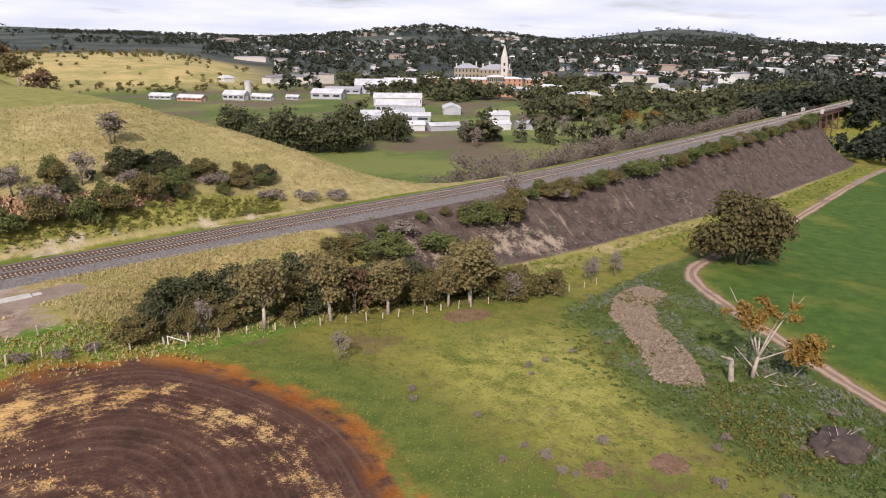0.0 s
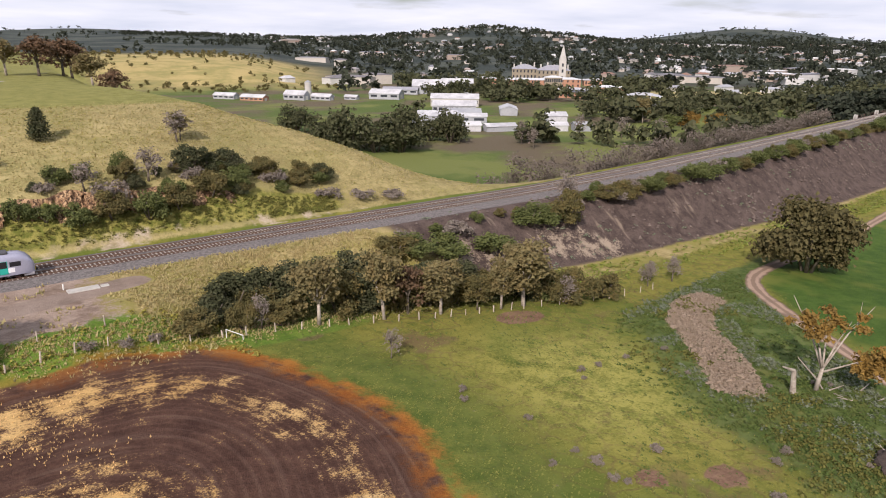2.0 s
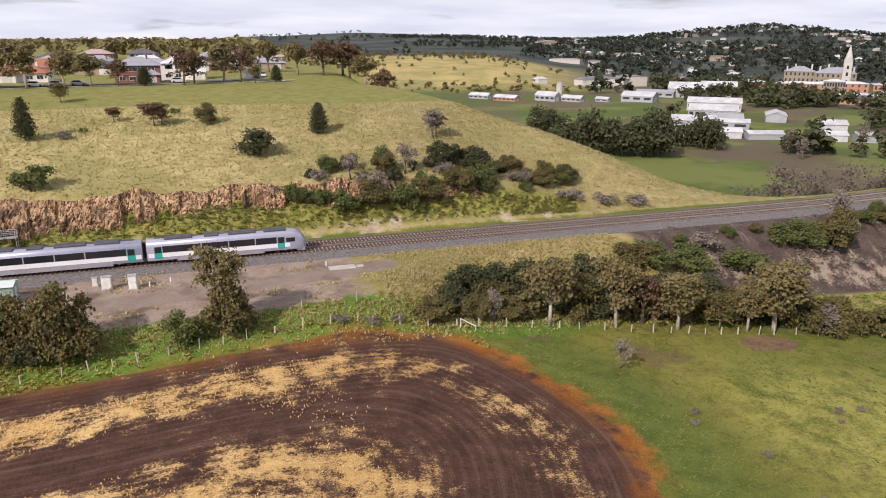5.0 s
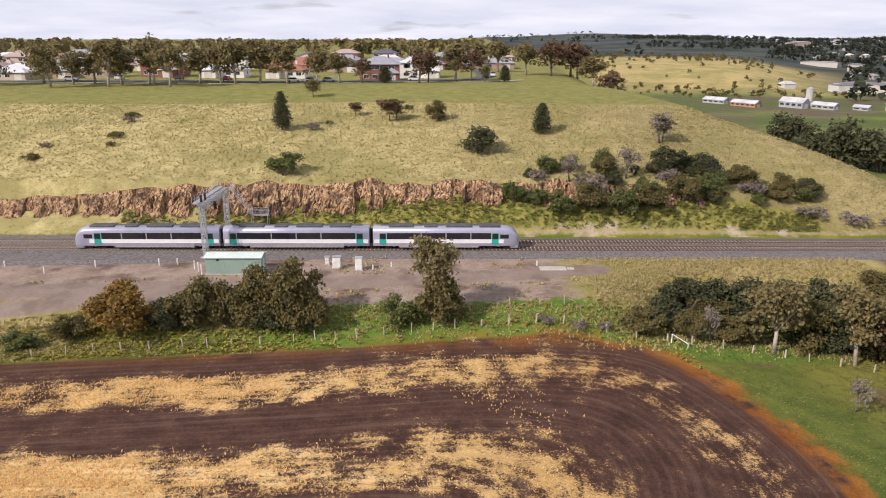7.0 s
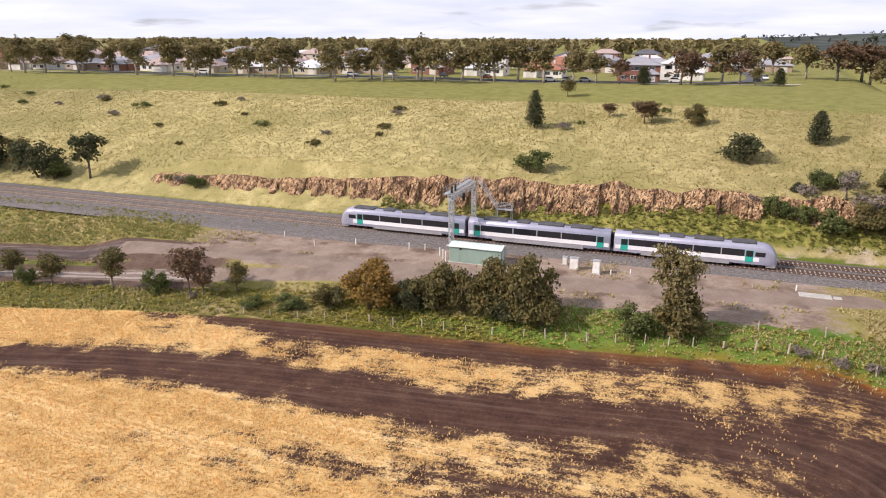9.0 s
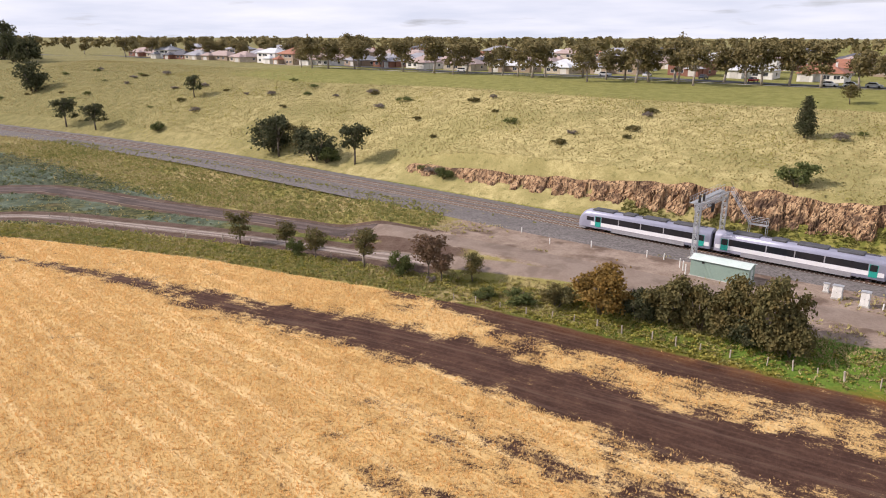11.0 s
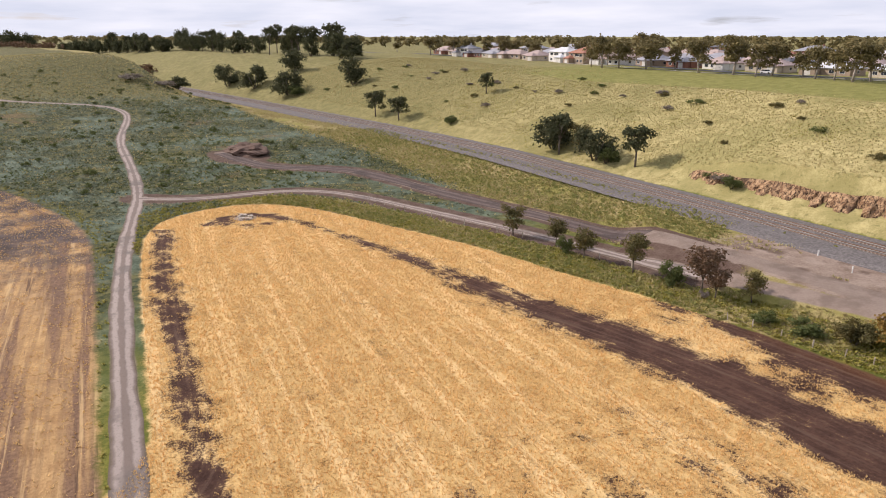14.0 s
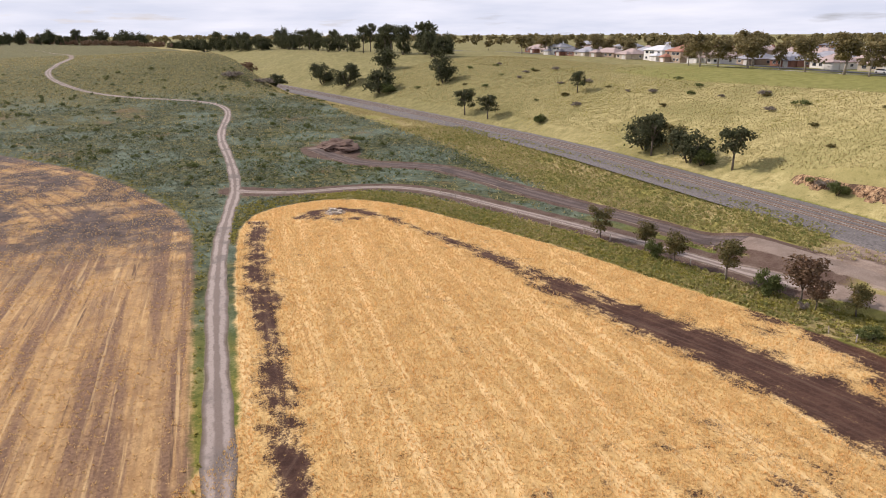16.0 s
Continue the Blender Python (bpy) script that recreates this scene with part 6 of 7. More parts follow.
# ---- the valley: sheds, school and suburb ----
WHITE_SHEET = plain("white_sheet_roof", (0.56, 0.56, 0.57), (0.36, 0.36, 0.38), 0.15, 0.45)
GREY_SHEET = plain("grey_sheet_wall", (0.36, 0.37, 0.39), (0.29, 0.30, 0.32), 0.2, 0.5)
SAND_STONE = plain("sandstone", (0.29, 0.245, 0.18), (0.23, 0.195, 0.145), 0.15, 0.85)
ORANGE_BRICK = plain("orange_brick", (0.42, 0.23, 0.15), (0.36, 0.19, 0.125), 0.15, 0.85)
PALE_STONE = plain("pale_stone", (0.50, 0.48, 0.44), (0.42, 0.40, 0.37), 0.15, 0.85)


def barn(x, y, turn, w, d, h, rise, wall, roof, label, windows=0, doors=1):
    ob = thing("farm_shed", (x, y, land(x, y) - 0.2), label, "shed", "sheds in the valley", turn)
    part("wall", prism(bmesh.new(), [(-w / 2, -1), (w / 2, -1), (w / 2, h), (0, h + rise), (-w / 2, h)], -d / 2, d / 2), wall, ob)
    a = 0.25
    part("roof", prism(bmesh.new(), [(-w / 2 - 0.4, h - 0.05), (-w / 2 - 0.4, h + a - 0.05), (0, h + rise + a), (w / 2 + 0.4, h + a - 0.05), (w / 2 + 0.4, h - 0.05), (0, h + rise + 0.02)], -d / 2 - 0.4, d / 2 + 0.4), roof, ob)
    for k in range(windows):
        y0 = -d / 2 + (k + 0.5) * d / windows
        win = part("window", boxed(-w / 2 - 0.06, -w / 2 - 0.003, y0 - 0.32 * d / windows, y0 + 0.32 * d / windows, h * 0.45, h * 0.8), HOUSE_GLASS, ob)
    for k in range(doors):
        part("door", boxed(-w * 0.2, w * 0.2, -d / 2 - 0.07, -d / 2 - 0.003, -0.2, h * 0.8), GARAGE, ob)
    return ob


PALE_SHED = "pale steel farm shed with low gabled roof"
for x, y, t, w, d, h, r, wall, roof, k in (
        (243, 321, 52, 14, 22, 6.0, 2.2, GREY_SHEET, WHITE_SHEET, 0), (290, 365, 50, 13, 28, 5.0, 3.0, GREY_SHEET, WHITE_SHEET, 8), (276, 338, 55, 11, 20, 4.0, 2.0, GREY_SHEET, GREY_SHEET, 5), (316, 342, 140, 11, 22, 4.0, 2.0, GREY_SHEET, WHITE_SHEET, 4),
        (322, 405, 50, 14, 34, 6.0, 3.0, PALE_STONE, WHITE_SHEET, 9), (374, 505, 50, 18, 30, 7.0, 5.0, GREY_SHEET, WHITE_SHEET, 4), (400, 500, 50, 16, 28, 7.0, 5.0, GREY_SHEET, WHITE_SHEET, 4), (350, 515, 48, 12, 30, 4.0, 2.0, GREY_SHEET, TILES[0], 4),
        (308, 473, 40, 15, 24, 4.5, 3.0, GREY_SHEET, WHITE_SHEET, 3), (240, 292, 60, 8, 15, 3.2, 1.8, WHITE_SHEET, WHITE_SHEET, 0), (255, 282, 70, 7, 17, 2.8, 1.4, GREY_SHEET, WHITE_SHEET, 0), (292, 277, 60, 8, 11, 6.0, 2.0, WHITE_SHEET, WHITE_SHEET, 0),
        (280, 264, 60, 7, 10, 3.2, 1.5, WHITE_SHEET, WHITE_SHEET, 0), (291, 257, 60, 7, 9, 3.4, 1.4, GREY_SHEET, GREY_SHEET, 0), (205, 297, 45, 9, 18, 4.0, 2.0, GREY_SHEET, WHITE_SHEET, 0), (188, 285, 60, 6, 12, 3.0, 1.4, GREY_SHEET, GREY_SHEET, 0),
        (247, 505, 30, 12, 26, 6.0, 3.0, GREY_SHEET, WHITE_SHEET, 4), (262, 492, 30, 9, 24, 4.0, 2.0, GREY_SHEET, WHITE_SHEET, 4), (218, 517, 35, 12, 28, 4.0, 2.0, ORANGE_BRICK, WHITE_SHEET, 5), (205, 540, 35, 10, 26, 3.8, 2.0, GREY_SHEET, WHITE_SHEET, 4),
        (282, 482, 30, 7, 15, 3.0, 1.5, GREY_SHEET, WHITE_SHEET, 2), (222, 310, 50, 8, 14, 3.4, 1.6, GREY_SHEET, GREY_SHEET, 0), (265, 318, 52, 8, 18, 4.0, 1.6, GREY_SHEET, WHITE_SHEET, 2)):
    k_far = 0.7 if y > 478 and x < 300 else 1.0
    barn(x, y, t, w * k_far, d * k_far, h * k_far, r, wall, roof, PALE_SHED, k)
silo = thing("silo", (262, 515, land(262, 515)), "pale concrete silo beside the farm sheds", "silo")
part("drum", tube(bmesh.new(), (0, 0, -1), (0, 0, 12), 2.6, n=16), PALE_STONE, silo)
part("cap", tube(bmesh.new(), (0, 0, 12), (0, 0, 13.4), 2.8, 0.4, 16), GREY_SHEET, silo)


def hall(parent, x0, x1, y0, y1, h, wall, roof, rise, floors, bays):
    """One wing of the school: walls with rows of windows, and a hipped roof."""
    part("wall", boxed(x0, x1, y0, y1, -2, h), wall, parent)
    part("roof", hip_roof(bmesh.new(), x0, x1, y0, y1, h, rise), roof, parent)
    for f in range(floors):
        z = h * (f + 0.3) / floors
        for k in range(bays):
            c = x0 + (k + 0.5) * (x1 - x0) / bays
            part("window", boxed(c - 0.7, c + 0.7, y0 - 0.08, y0 - 0.003, z, z + 0.5 * h / floors), HOUSE_GLASS, parent)
        for k in range(3):
            c = y0 + (k + 0.5) * (y1 - y0) / 3
            part("window", boxed(x0 - 0.08, x0 - 0.003, c - 0.7, c + 0.7, z, z + 0.5 * h / floors), HOUSE_GLASS, parent)


school = thing("school_building", (548, 545, land(548, 545)), "grand sandstone school building with a tall pale spire", "school", "", -43)
hall(school, -30, -4, -10, 10, 16, SAND_STONE, TILES[0], 4.5, 3, 7)
hall(school, -3.9, 30, -14, 8, 15, SAND_STONE, TILES[0], 5.0, 3, 8)
for k in range(9):
    x = -28 + 7 * k
    part("chimney", boxed(x - 0.7, x + 0.7, -2, 0, 15, 22.5 if k % 2 else 20.5), PALE_STONE, school)
tower = part("tower", boxed(18, 25, -18, -11, -2, 24), PALE_STONE, school, "pale stone bell tower")
bm = bmesh.new()
box(bm, 19, 24, -17, -12, 24, 29)
tube(bm, (21.5, -14.5, 29), (21.5, -14.5, 40), 3.0, 0.25, 8)
for dx in (-3, 3):
    for dy in (-3, 3):
        tube(bm, (21.5 + dx, -14.5 + dy, 24), (21.5 + dx, -14.5 + dy, 29), 0.6, 0.08, 5)
part("spire", bm, PALE_STONE, tower)
for z in (6, 13, 19):
    part("window", boxed(20.6, 22.4, -18.08, -18.003, z, z + 3.2), HOUSE_GLASS, tower)
    part("window", boxed(17.92, 17.997, -15.4, -13.6, z, z + 3.2), HOUSE_GLASS, tower)
for name, x, y, w, d, h, wall, roof in (("brick_hall", 500, 512, 46, 16, 8, ORANGE_BRICK, TILES[4]), ("brick_hall", 530, 500, 40, 14, 8, ORANGE_BRICK, TILES[4]), ("brick_hall", 470, 560, 44, 18, 8, ORANGE_BRICK, TILES[4]), ("brick_hall", 498, 478, 16, 12, 12, SAND_STONE, TILES[4]),
                                        ("brick_hall", 470, 430, 30, 16, 5, PALE_STONE, WHITE_SHEET), ("brick_hall", 590, 500, 34, 20, 6, ORANGE_BRICK, WHITE_SHEET), ("brick_hall", 455, 412, 26, 14, 5, ORANGE_BRICK, TILES[3]), ("brick_hall", 520, 430, 30, 14, 5, ORANGE_BRICK, TILES[4])):
    b = thing(name, (x, y, land(x, y)), "orange brick school hall with pale low roof" if wall is ORANGE_BRICK else "pale stone school hall with low roof", "school", "school halls", -43)
    hall(b, -w / 2, w / 2, -d / 2, d / 2, h, wall, roof, 1.6, 2 if h > 6 else 1, 8)
canopy = thing("stadium_canopy", (428, 322, land(428, 322)), "white arched grandstand canopy by the oval", "grandstand", "", -52)
bm = bmesh.new()
for k in range(10):
    a, b = math.pi * k / 10, math.pi * (k + 1) / 10
    f = [bm.verts.new(p) for p in ((-17 * math.cos(a), -9, 4 + 5.5 * math.sin(a)), (-17 * math.cos(b), -9, 4 + 5.5 * math.sin(b)), (-17 * math.cos(b), 9, 4 + 6 * math.sin(b)), (-17 * math.cos(a), 9, 4 + 6 * math.sin(a)))]
    bm.faces.new(f)
bmesh.ops.remove_doubles(bm, verts=bm.verts[:], dist=0.01)
bmesh.ops.solidify(bm, geom=bm.faces[:], thickness=0.3)
part("roof", bm, WHITE_SHEET, canopy)
for x in (-15, -5, 5, 15):
    part("column", tube(bmesh.new(), (x, -8, -1), (x, -8, 7 if abs(x) > 10 else 9), 0.3, n=6), WHITE_SHEET, canopy)
part("stand", boxed(-15, 15, -2, 7, -1, 4, bevel=0.1), GREY_SHEET, canopy)
part("annexe", boxed(-15, 20, -13, -9.2, -1, 3.2, bevel=0.1), WHITE_SHEET, canopy)
OVAL_GRASS = plain("worn_oval_grass", (0.36, 0.29, 0.14), (0.24, 0.22, 0.09), 0.05, 0.95)
bm = bmesh.new()
ring = [bm.verts.new((585 + 95 * math.cos(a) * 0.8 + 40 * math.sin(a) * 0.6, 345 - 95 * math.cos(a) * 0.6 + 40 * math.sin(a) * 0.8, land(585, 345) + 1.6)) for a in [2 * math.pi * k / 40 for k in range(40)]]
bm.faces.new(ring)
ext = bmesh.ops.extrude_face_region(bm, geom=bm.faces[:])
for v in [e for e in ext["geom"] if isinstance(e, bmesh.types.BMVert)]:
    v.co.z -= 3.0
tagged(part("sports_oval", bm, OVAL_GRASS), "worn straw-coloured grass sports oval", "sports field", kind="structure")

# far suburb: roofs among trees
far_random = np.random.RandomState(12)


def far_spot(lo, hi, az0, az1):
    az, d = math.radians(far_random.uniform(az0, az1)), math.sqrt(far_random.uniform(lo * lo, hi * hi))
    return d * math.sin(az), d * math.cos(az)


verts, faces, roof_verts, roof_faces = [], [], [], []
for k in range(1500):
    x, y = far_spot(720, 3000, 24, 80) if k % 4 else far_spot(680, 1800, 50, 80)
    if far_random.uniform() > 0.35 + 0.65 * math.sin(x * 0.011 + 1.5) * math.sin(y * 0.009):
        continue
    big = far_random.uniform() < 0.15
    w, d, h = (far_random.uniform(25, 60), far_random.uniform(15, 30), far_random.uniform(6, 10)) if big else (far_random.uniform(11, 18), far_random.uniform(8, 12), far_random.uniform(3, 5))
    a, z = far_random.uniform(0, 3.1), land(x, y)
    c, s = math.cos(a), math.sin(a)
    b = len(verts)
    for zz in (z - 3, z + h):
        for u, v in ((-1, -1), (1, -1), (1, 1), (-1, 1)):
            verts.append((x + c * u * w / 2 - s * v * d / 2, y + s * u * w / 2 + c * v * d / 2, zz))
    faces += [(b, b + 1, b + 5, b + 4), (b + 1, b + 2, b + 6, b + 5), (b + 2, b + 3, b + 7, b + 6), (b + 3, b, b + 4, b + 7)]
    r = len(roof_verts)
    for u, v, zz in ((-1, -1, 0), (1, -1, 0), (1, 1, 0), (-1, 1, 0), (-0.6, 0, 0.22 * d if not big else 1.2), (0.6, 0, 0.22 * d if not big else 1.2)):
        roof_verts.append((x + c * u * (w / 2 + 0.5) - s * v * (d / 2 + 0.5), y + s * u * (w / 2 + 0.5) + c * v * (d / 2 + 0.5), z + h + zz))
    roof_faces += [(r, r + 1, r + 5, r + 4), (r + 1, r + 2, r + 5), (r + 2, r + 3, r + 4, r + 5), (r + 3, r, r + 4)]


def suburb_material(name, tones):
    n = Nodes(name)
    k = n.island()
    col = tones[0]
    for i, t in enumerate(tones[1:]):
        col = n.mix(n.ramp(k, (i + 1) / len(tones) - 0.02, (i + 1) / len(tones)), col, t)
    return n.done(n.mix(n.ramp(n.noise(0.4, 3), 0.3, 0.7, 0, 0.25), col, (0.2, 0.2, 0.2)), 0.7)


suburb = thing("far_suburb", (0, 0, 0), "far suburb of pale houses and sheds among trees", "buildings")
tagged(suburb, kind="stuff")
mesh_from("walls", verts, faces, suburb_material("suburb_walls", [(0.48, 0.44, 0.39), (0.33, 0.26, 0.21), (0.56, 0.55, 0.53)]), suburb)
mesh_from("roofs", roof_verts, roof_faces, suburb_material("suburb_roofs", [(0.50, 0.50, 0.52), (0.22, 0.22, 0.25), (0.66, 0.66, 0.66), (0.26, 0.15, 0.11), (0.36, 0.37, 0.40), (0.18, 0.17, 0.18)]), suburb)


def wood(name, spots, label, leaf, low, high, cards, size=0.21):
    """Far woods: many small crowns of leaf clumps and a stem each, joined."""
    rng = np.random.RandomState(len(spots))
    models = []
    for s in range(4):
        cs = [(rng.uniform(-0.28, 0.28), rng.uniform(-0.28, 0.28), rng.uniform(0.3, 0.85)) for _ in range(9)]
        models.append(leaf_cards(rng, cs, [rng.uniform(0.14, 0.24) for _ in cs], cards, size, 0.85, 0.5)[0])
    all_v = []
    for i, (x, y) in enumerate(spots):
        h = rng.uniform(low, high)
        a = rng.uniform(0, 6.28)
        m = models[i % 4]
        c, s = math.cos(a), math.sin(a)
        wide = h * rng.uniform(0.8, 1.25)
        v = np.stack([(m[:, 0] * c - m[:, 1] * s) * wide + x, (m[:, 0] * s + m[:, 1] * c) * wide + y, m[:, 2] * h + land(x, y) - 0.12 * h], 1)
        all_v.append(v)
    v = np.concatenate(all_v)
    me = bpy.data.meshes.new(name)
    me.vertices.add(len(v))
    me.vertices.foreach_set("co", v.astype(np.float32).ravel())
    me.loops.add(len(v))
    me.loops.foreach_set("vertex_index", np.arange(len(v), dtype=np.int32))
    me.polygons.add(len(v) // 4)
    me.polygons.foreach_set("loop_start", np.arange(0, len(v), 4, dtype=np.int32))
    me.update(calc_edges=True)
    me.materials.append(leaf)
    return tagged(new(name, me), label, "woods", kind="stuff")


def clear_of_buildings(x, y):
    return not any(abs(x - bx) < rx and abs(y - by) < ry for bx, by, rx, ry in ((255, 310, 75, 60), (320, 370, 45, 60), (375, 505, 50, 35), (548, 545, 45, 45), (500, 500, 60, 45), (440, 330, 40, 35), (585, 345, 85, 60), (240, 510, 60, 40), (308, 473, 25, 20), (480, 430, 50, 30)))


spots = []
while len(spots) < 6800:
    x, y = far_spot(640, 3400, 14, 82) if len(spots) % 6 else far_spot(1100, 4400, 2, 82)
    if math.degrees(math.atan2(x, y)) < 29 and math.hypot(x, y) < 1100:
        continue
    patch = noise.noise(Vector((x * 0.0035, y * 0.0035, 0)))
    if math.degrees(math.atan2(x, y)) < 24:
        patch -= 0.45
    if patch > -0.3 and clear_of_buildings(x, y):
        spots.append((x, y))
wood("far_woods", spots, "dark green far woods between houses of the suburb", LEAF_FAR, 8, 18, 22, 0.25)
spots = []
while len(spots) < 520:
    x, y = far_spot(330, 760, 34, 84)
    s = y - float(track_y(x))
    if clear_of_buildings(x, y) and s > 30 and (noise.noise(Vector((x * 0.012, y * 0.012, 3))) > 0.02 or math.hypot(x, y) > 560):
        spots.append((x, y))
wood("valley_trees", spots, "dark olive trees round the school and sheds", LEAF_DARK, 8, 17, 84, 0.16)
spots = [(x, y) for x, y in [(far_random.uniform(290, 620), far_random.uniform(40, 128)) for _ in range(700)] if x > 374 + 0.45 * abs(y - 106) or (y > 118 and 368 < x < 440)]
wood("creek_woods", spots[:380], "dark green woods along the creek", LEAF_FAR, 10, 17, 130, 0.14)
spots = [(x, float(track_y(x)) + o) for x, o in [(far_random.uniform(434, 640), far_random.choice([-1, 1]) * far_random.uniform(11, 60)) for _ in range(340)]]
wood("lineside_woods", spots, "dark woods on both sides of the line", LEAF_FAR, 10, 18, 130, 0.14)
spots = [(x, float(track_y(x)) + far_random.uniform(11, 30)) for x in far_random.uniform(120, 350, 420)]
wood("bare_thicket", spots, "leafless grey thicket below the embankment", LEAF_THICKET, 4, 9, 170, 0.055)
bank_line = [(-640, 62), (-700, 52), (-800, 22), (-940, -40), (-1100, -120), (-1300, -190)]
spots = []
for (ax, ay), (bx, by) in zip(bank_line, bank_line[1:]):
    for k in range(70):
        f = far_random.uniform(0, 1)
        spots.append((ax + (bx - ax) * f + far_random.uniform(-9, 9), ay + (by - ay) * f + far_random.uniform(-9, 9)))
wood("cutting_brush", spots, "dark brown brush along the far railway cutting", LEAF_RED, 4, 8, 40, 0.2)
spots = [far_spot(640, 1000, 6, 27) for _ in range(80)] + [far_spot(620, 690, 10, 30) for _ in range(60)] + [far_spot(860, 1100, 4, 24) for _ in range(160)]
wood("hill_trees", spots, "scattered olive bushes on the bare hill", LEAF_OLIVE, 3, 7, 50, 0.2)
spots = [far_spot(430, 1600, -75, 3) for _ in range(1500)]
spots = [(x, y) for x, y in spots if y > 300 + 14 * math.sin(x * 0.1)][:800] + [far_spot(1200, 2200, -105, -70) for _ in range(400)]
wood("suburb_trees", spots, "olive trees between the houses of the plateau", LEAF_GUM, 6, 15, 30, 0.3)


# ---- fences, gate, trough and other small things ----
def fence(line, step, label):
    ob = thing("fence", (0, 0, 0), label, "fence")
    pts, left = [], 0.0
    for (ax, ay), (bx, by) in zip(line, line[1:]):
        l = math.hypot(bx - ax, by - ay)
        d = left
        while d < l:
            pts.append((ax + (bx - ax) * d / l, ay + (by - ay) * d / l))
            d += step * slope_random.uniform(0.75, 1.25)
        left = d - l
    tops = []
    for x, y in pts:
        z, h = land(x, y), slope_random.uniform(1.0, 1.45)
        lx, ly = slope_random.uniform(-0.14, 0.14), slope_random.uniform(-0.14, 0.14)
        r = slope_random.uniform(0.07, 0.13)
        part("post", tube(bmesh.new(), (x, y, z - 0.4), (x + lx, y + ly, z + h), r, r * 0.85, 6), WOOD_GREY, ob)
        tops.append((x + lx * 0.8, y + ly * 0.8, z + h * 0.8))
    for f in (0.45, 1.0):
        bm = bmesh.new()
        for (ax, ay, az), (bx, by, bz) in zip(tops, tops[1:]):
            za, zb = land(ax, ay), land(bx, by)
            tube(bm, (ax, ay, za + (az - za) * f), (bx, by, zb + (bz - zb) * f), 0.012, n=3)
        part("wire", bm, RUST_IRON, ob)


fence([(-62, 77.5), (-40, 82.0), (-18, 84.2), (0, 86.2), (20, 88.6), (29, 87.6), (43, 85.0), (60, 81.2), (80, 79.3), (98, 77), (113, 76)], 3.4, "leaning grey timber post fence with thin wires")
fence([(-1.8, 88.6), (7, 90.5), (14, 91.5), (23, 92.5)], 7.0, "short row of grey timber fence posts")
fence([(-160, 60), (-139, 64.6), (-109, 74.2), (-78, 82.0)], 8.0, "thin grey timber posts along the dirt track")
gate = thing("pipe_gate", (30.6, 87.0, land(30.6, 87.0)), "tilted white pipe gate by the fence", "gate")
part("post", tube(bmesh.new(), (0, 0, -0.3), (0, 0, 1.3), 0.07, n=8), WHITE_PAINT, gate)
part("bar", tube(bmesh.new(), (0, 0, 1.25), (1.7, -1.5, 0.5), 0.055, n=8), WHITE_PAINT, gate)
part("end_post", tube(bmesh.new(), (1.7, -1.5, -0.3), (1.7, -1.5, 0.55), 0.055, n=8), WHITE_PAINT, gate)
slab = thing("concrete_slab", (17.5, 106.4, land(17.5, 106.4)), "pale broken concrete slab beside the line", "slab")
part("slab", boxed(-2.2, 2.0, -0.9, 0.8, -0.2, 0.16, bevel=0.05), CONCRETE, slab)
part("broken_piece", boxed(2.2, 3.3, -0.5, 0.5, -0.2, 0.12, bevel=0.05), CONCRETE, slab)
trough = thing("stone_trough", (-148.5, 31.0, land(-148.5, 31.0)), "low broken concrete trough in the stubble", "trough")
for k in range(9):
    a = 2 * math.pi * k / 9
    s = slope_random.uniform(0.35, 0.7)
    x, y = 2.0 * math.cos(a), 1.2 * math.sin(a)
    part("stone", boxed(x - s, x + s, y - 0.35, y + 0.35, -0.2, slope_random.uniform(0.25, 0.7), bevel=0.08), WOOD_GREY, trough)
part("floor", boxed(-1.7, 1.7, -0.9, 0.9, -0.2, 0.06), BLACK, trough)
part("rubble_ring", tube(bmesh.new(), (0, 0, -0.2), (0, 0, 0.07), 2.7, 2.3, 14), plain("pale_rubble", (0.36, 0.29, 0.22), (0.24, 0.19, 0.15), 1.2, 0.95), trough)


def heap(name, x, y, r, h, mat, label, category, sticks=0):
    ob = thing(name, (x, y, land(x, y)), label, category)
    rng = np.random.RandomState(int(abs(x)))
    bm = bmesh.new()
    bmesh.ops.create_icosphere(bm, subdivisions=4, radius=1.0)
    for v in bm.verts:
        k = 1 + 0.28 * noise.noise(v.co * 2.3) + 0.14 * noise.noise(v.co * 6.0)
        v.co = Vector((v.co.x * r * k, v.co.y * r * 0.7 * k, max(v.co.z, -0.25) * h * k))
    part("mound", bm, mat, ob)
    for _ in range(sticks):
        a, w = rng.uniform(0, 6.28), rng.uniform(0, r)
        p = Vector((w * math.cos(a), 0.7 * w * math.sin(a), h * (1 - w / r) * 0.8))
        d = Vector(rng.normal(size=3))
        d.z = abs(d.z) * 0.6
        part("branch", tube(bmesh.new(), p, p + d.normalized() * rng.uniform(1.0, 2.4), 0.07, 0.02, 5), BARK_PALE, ob)


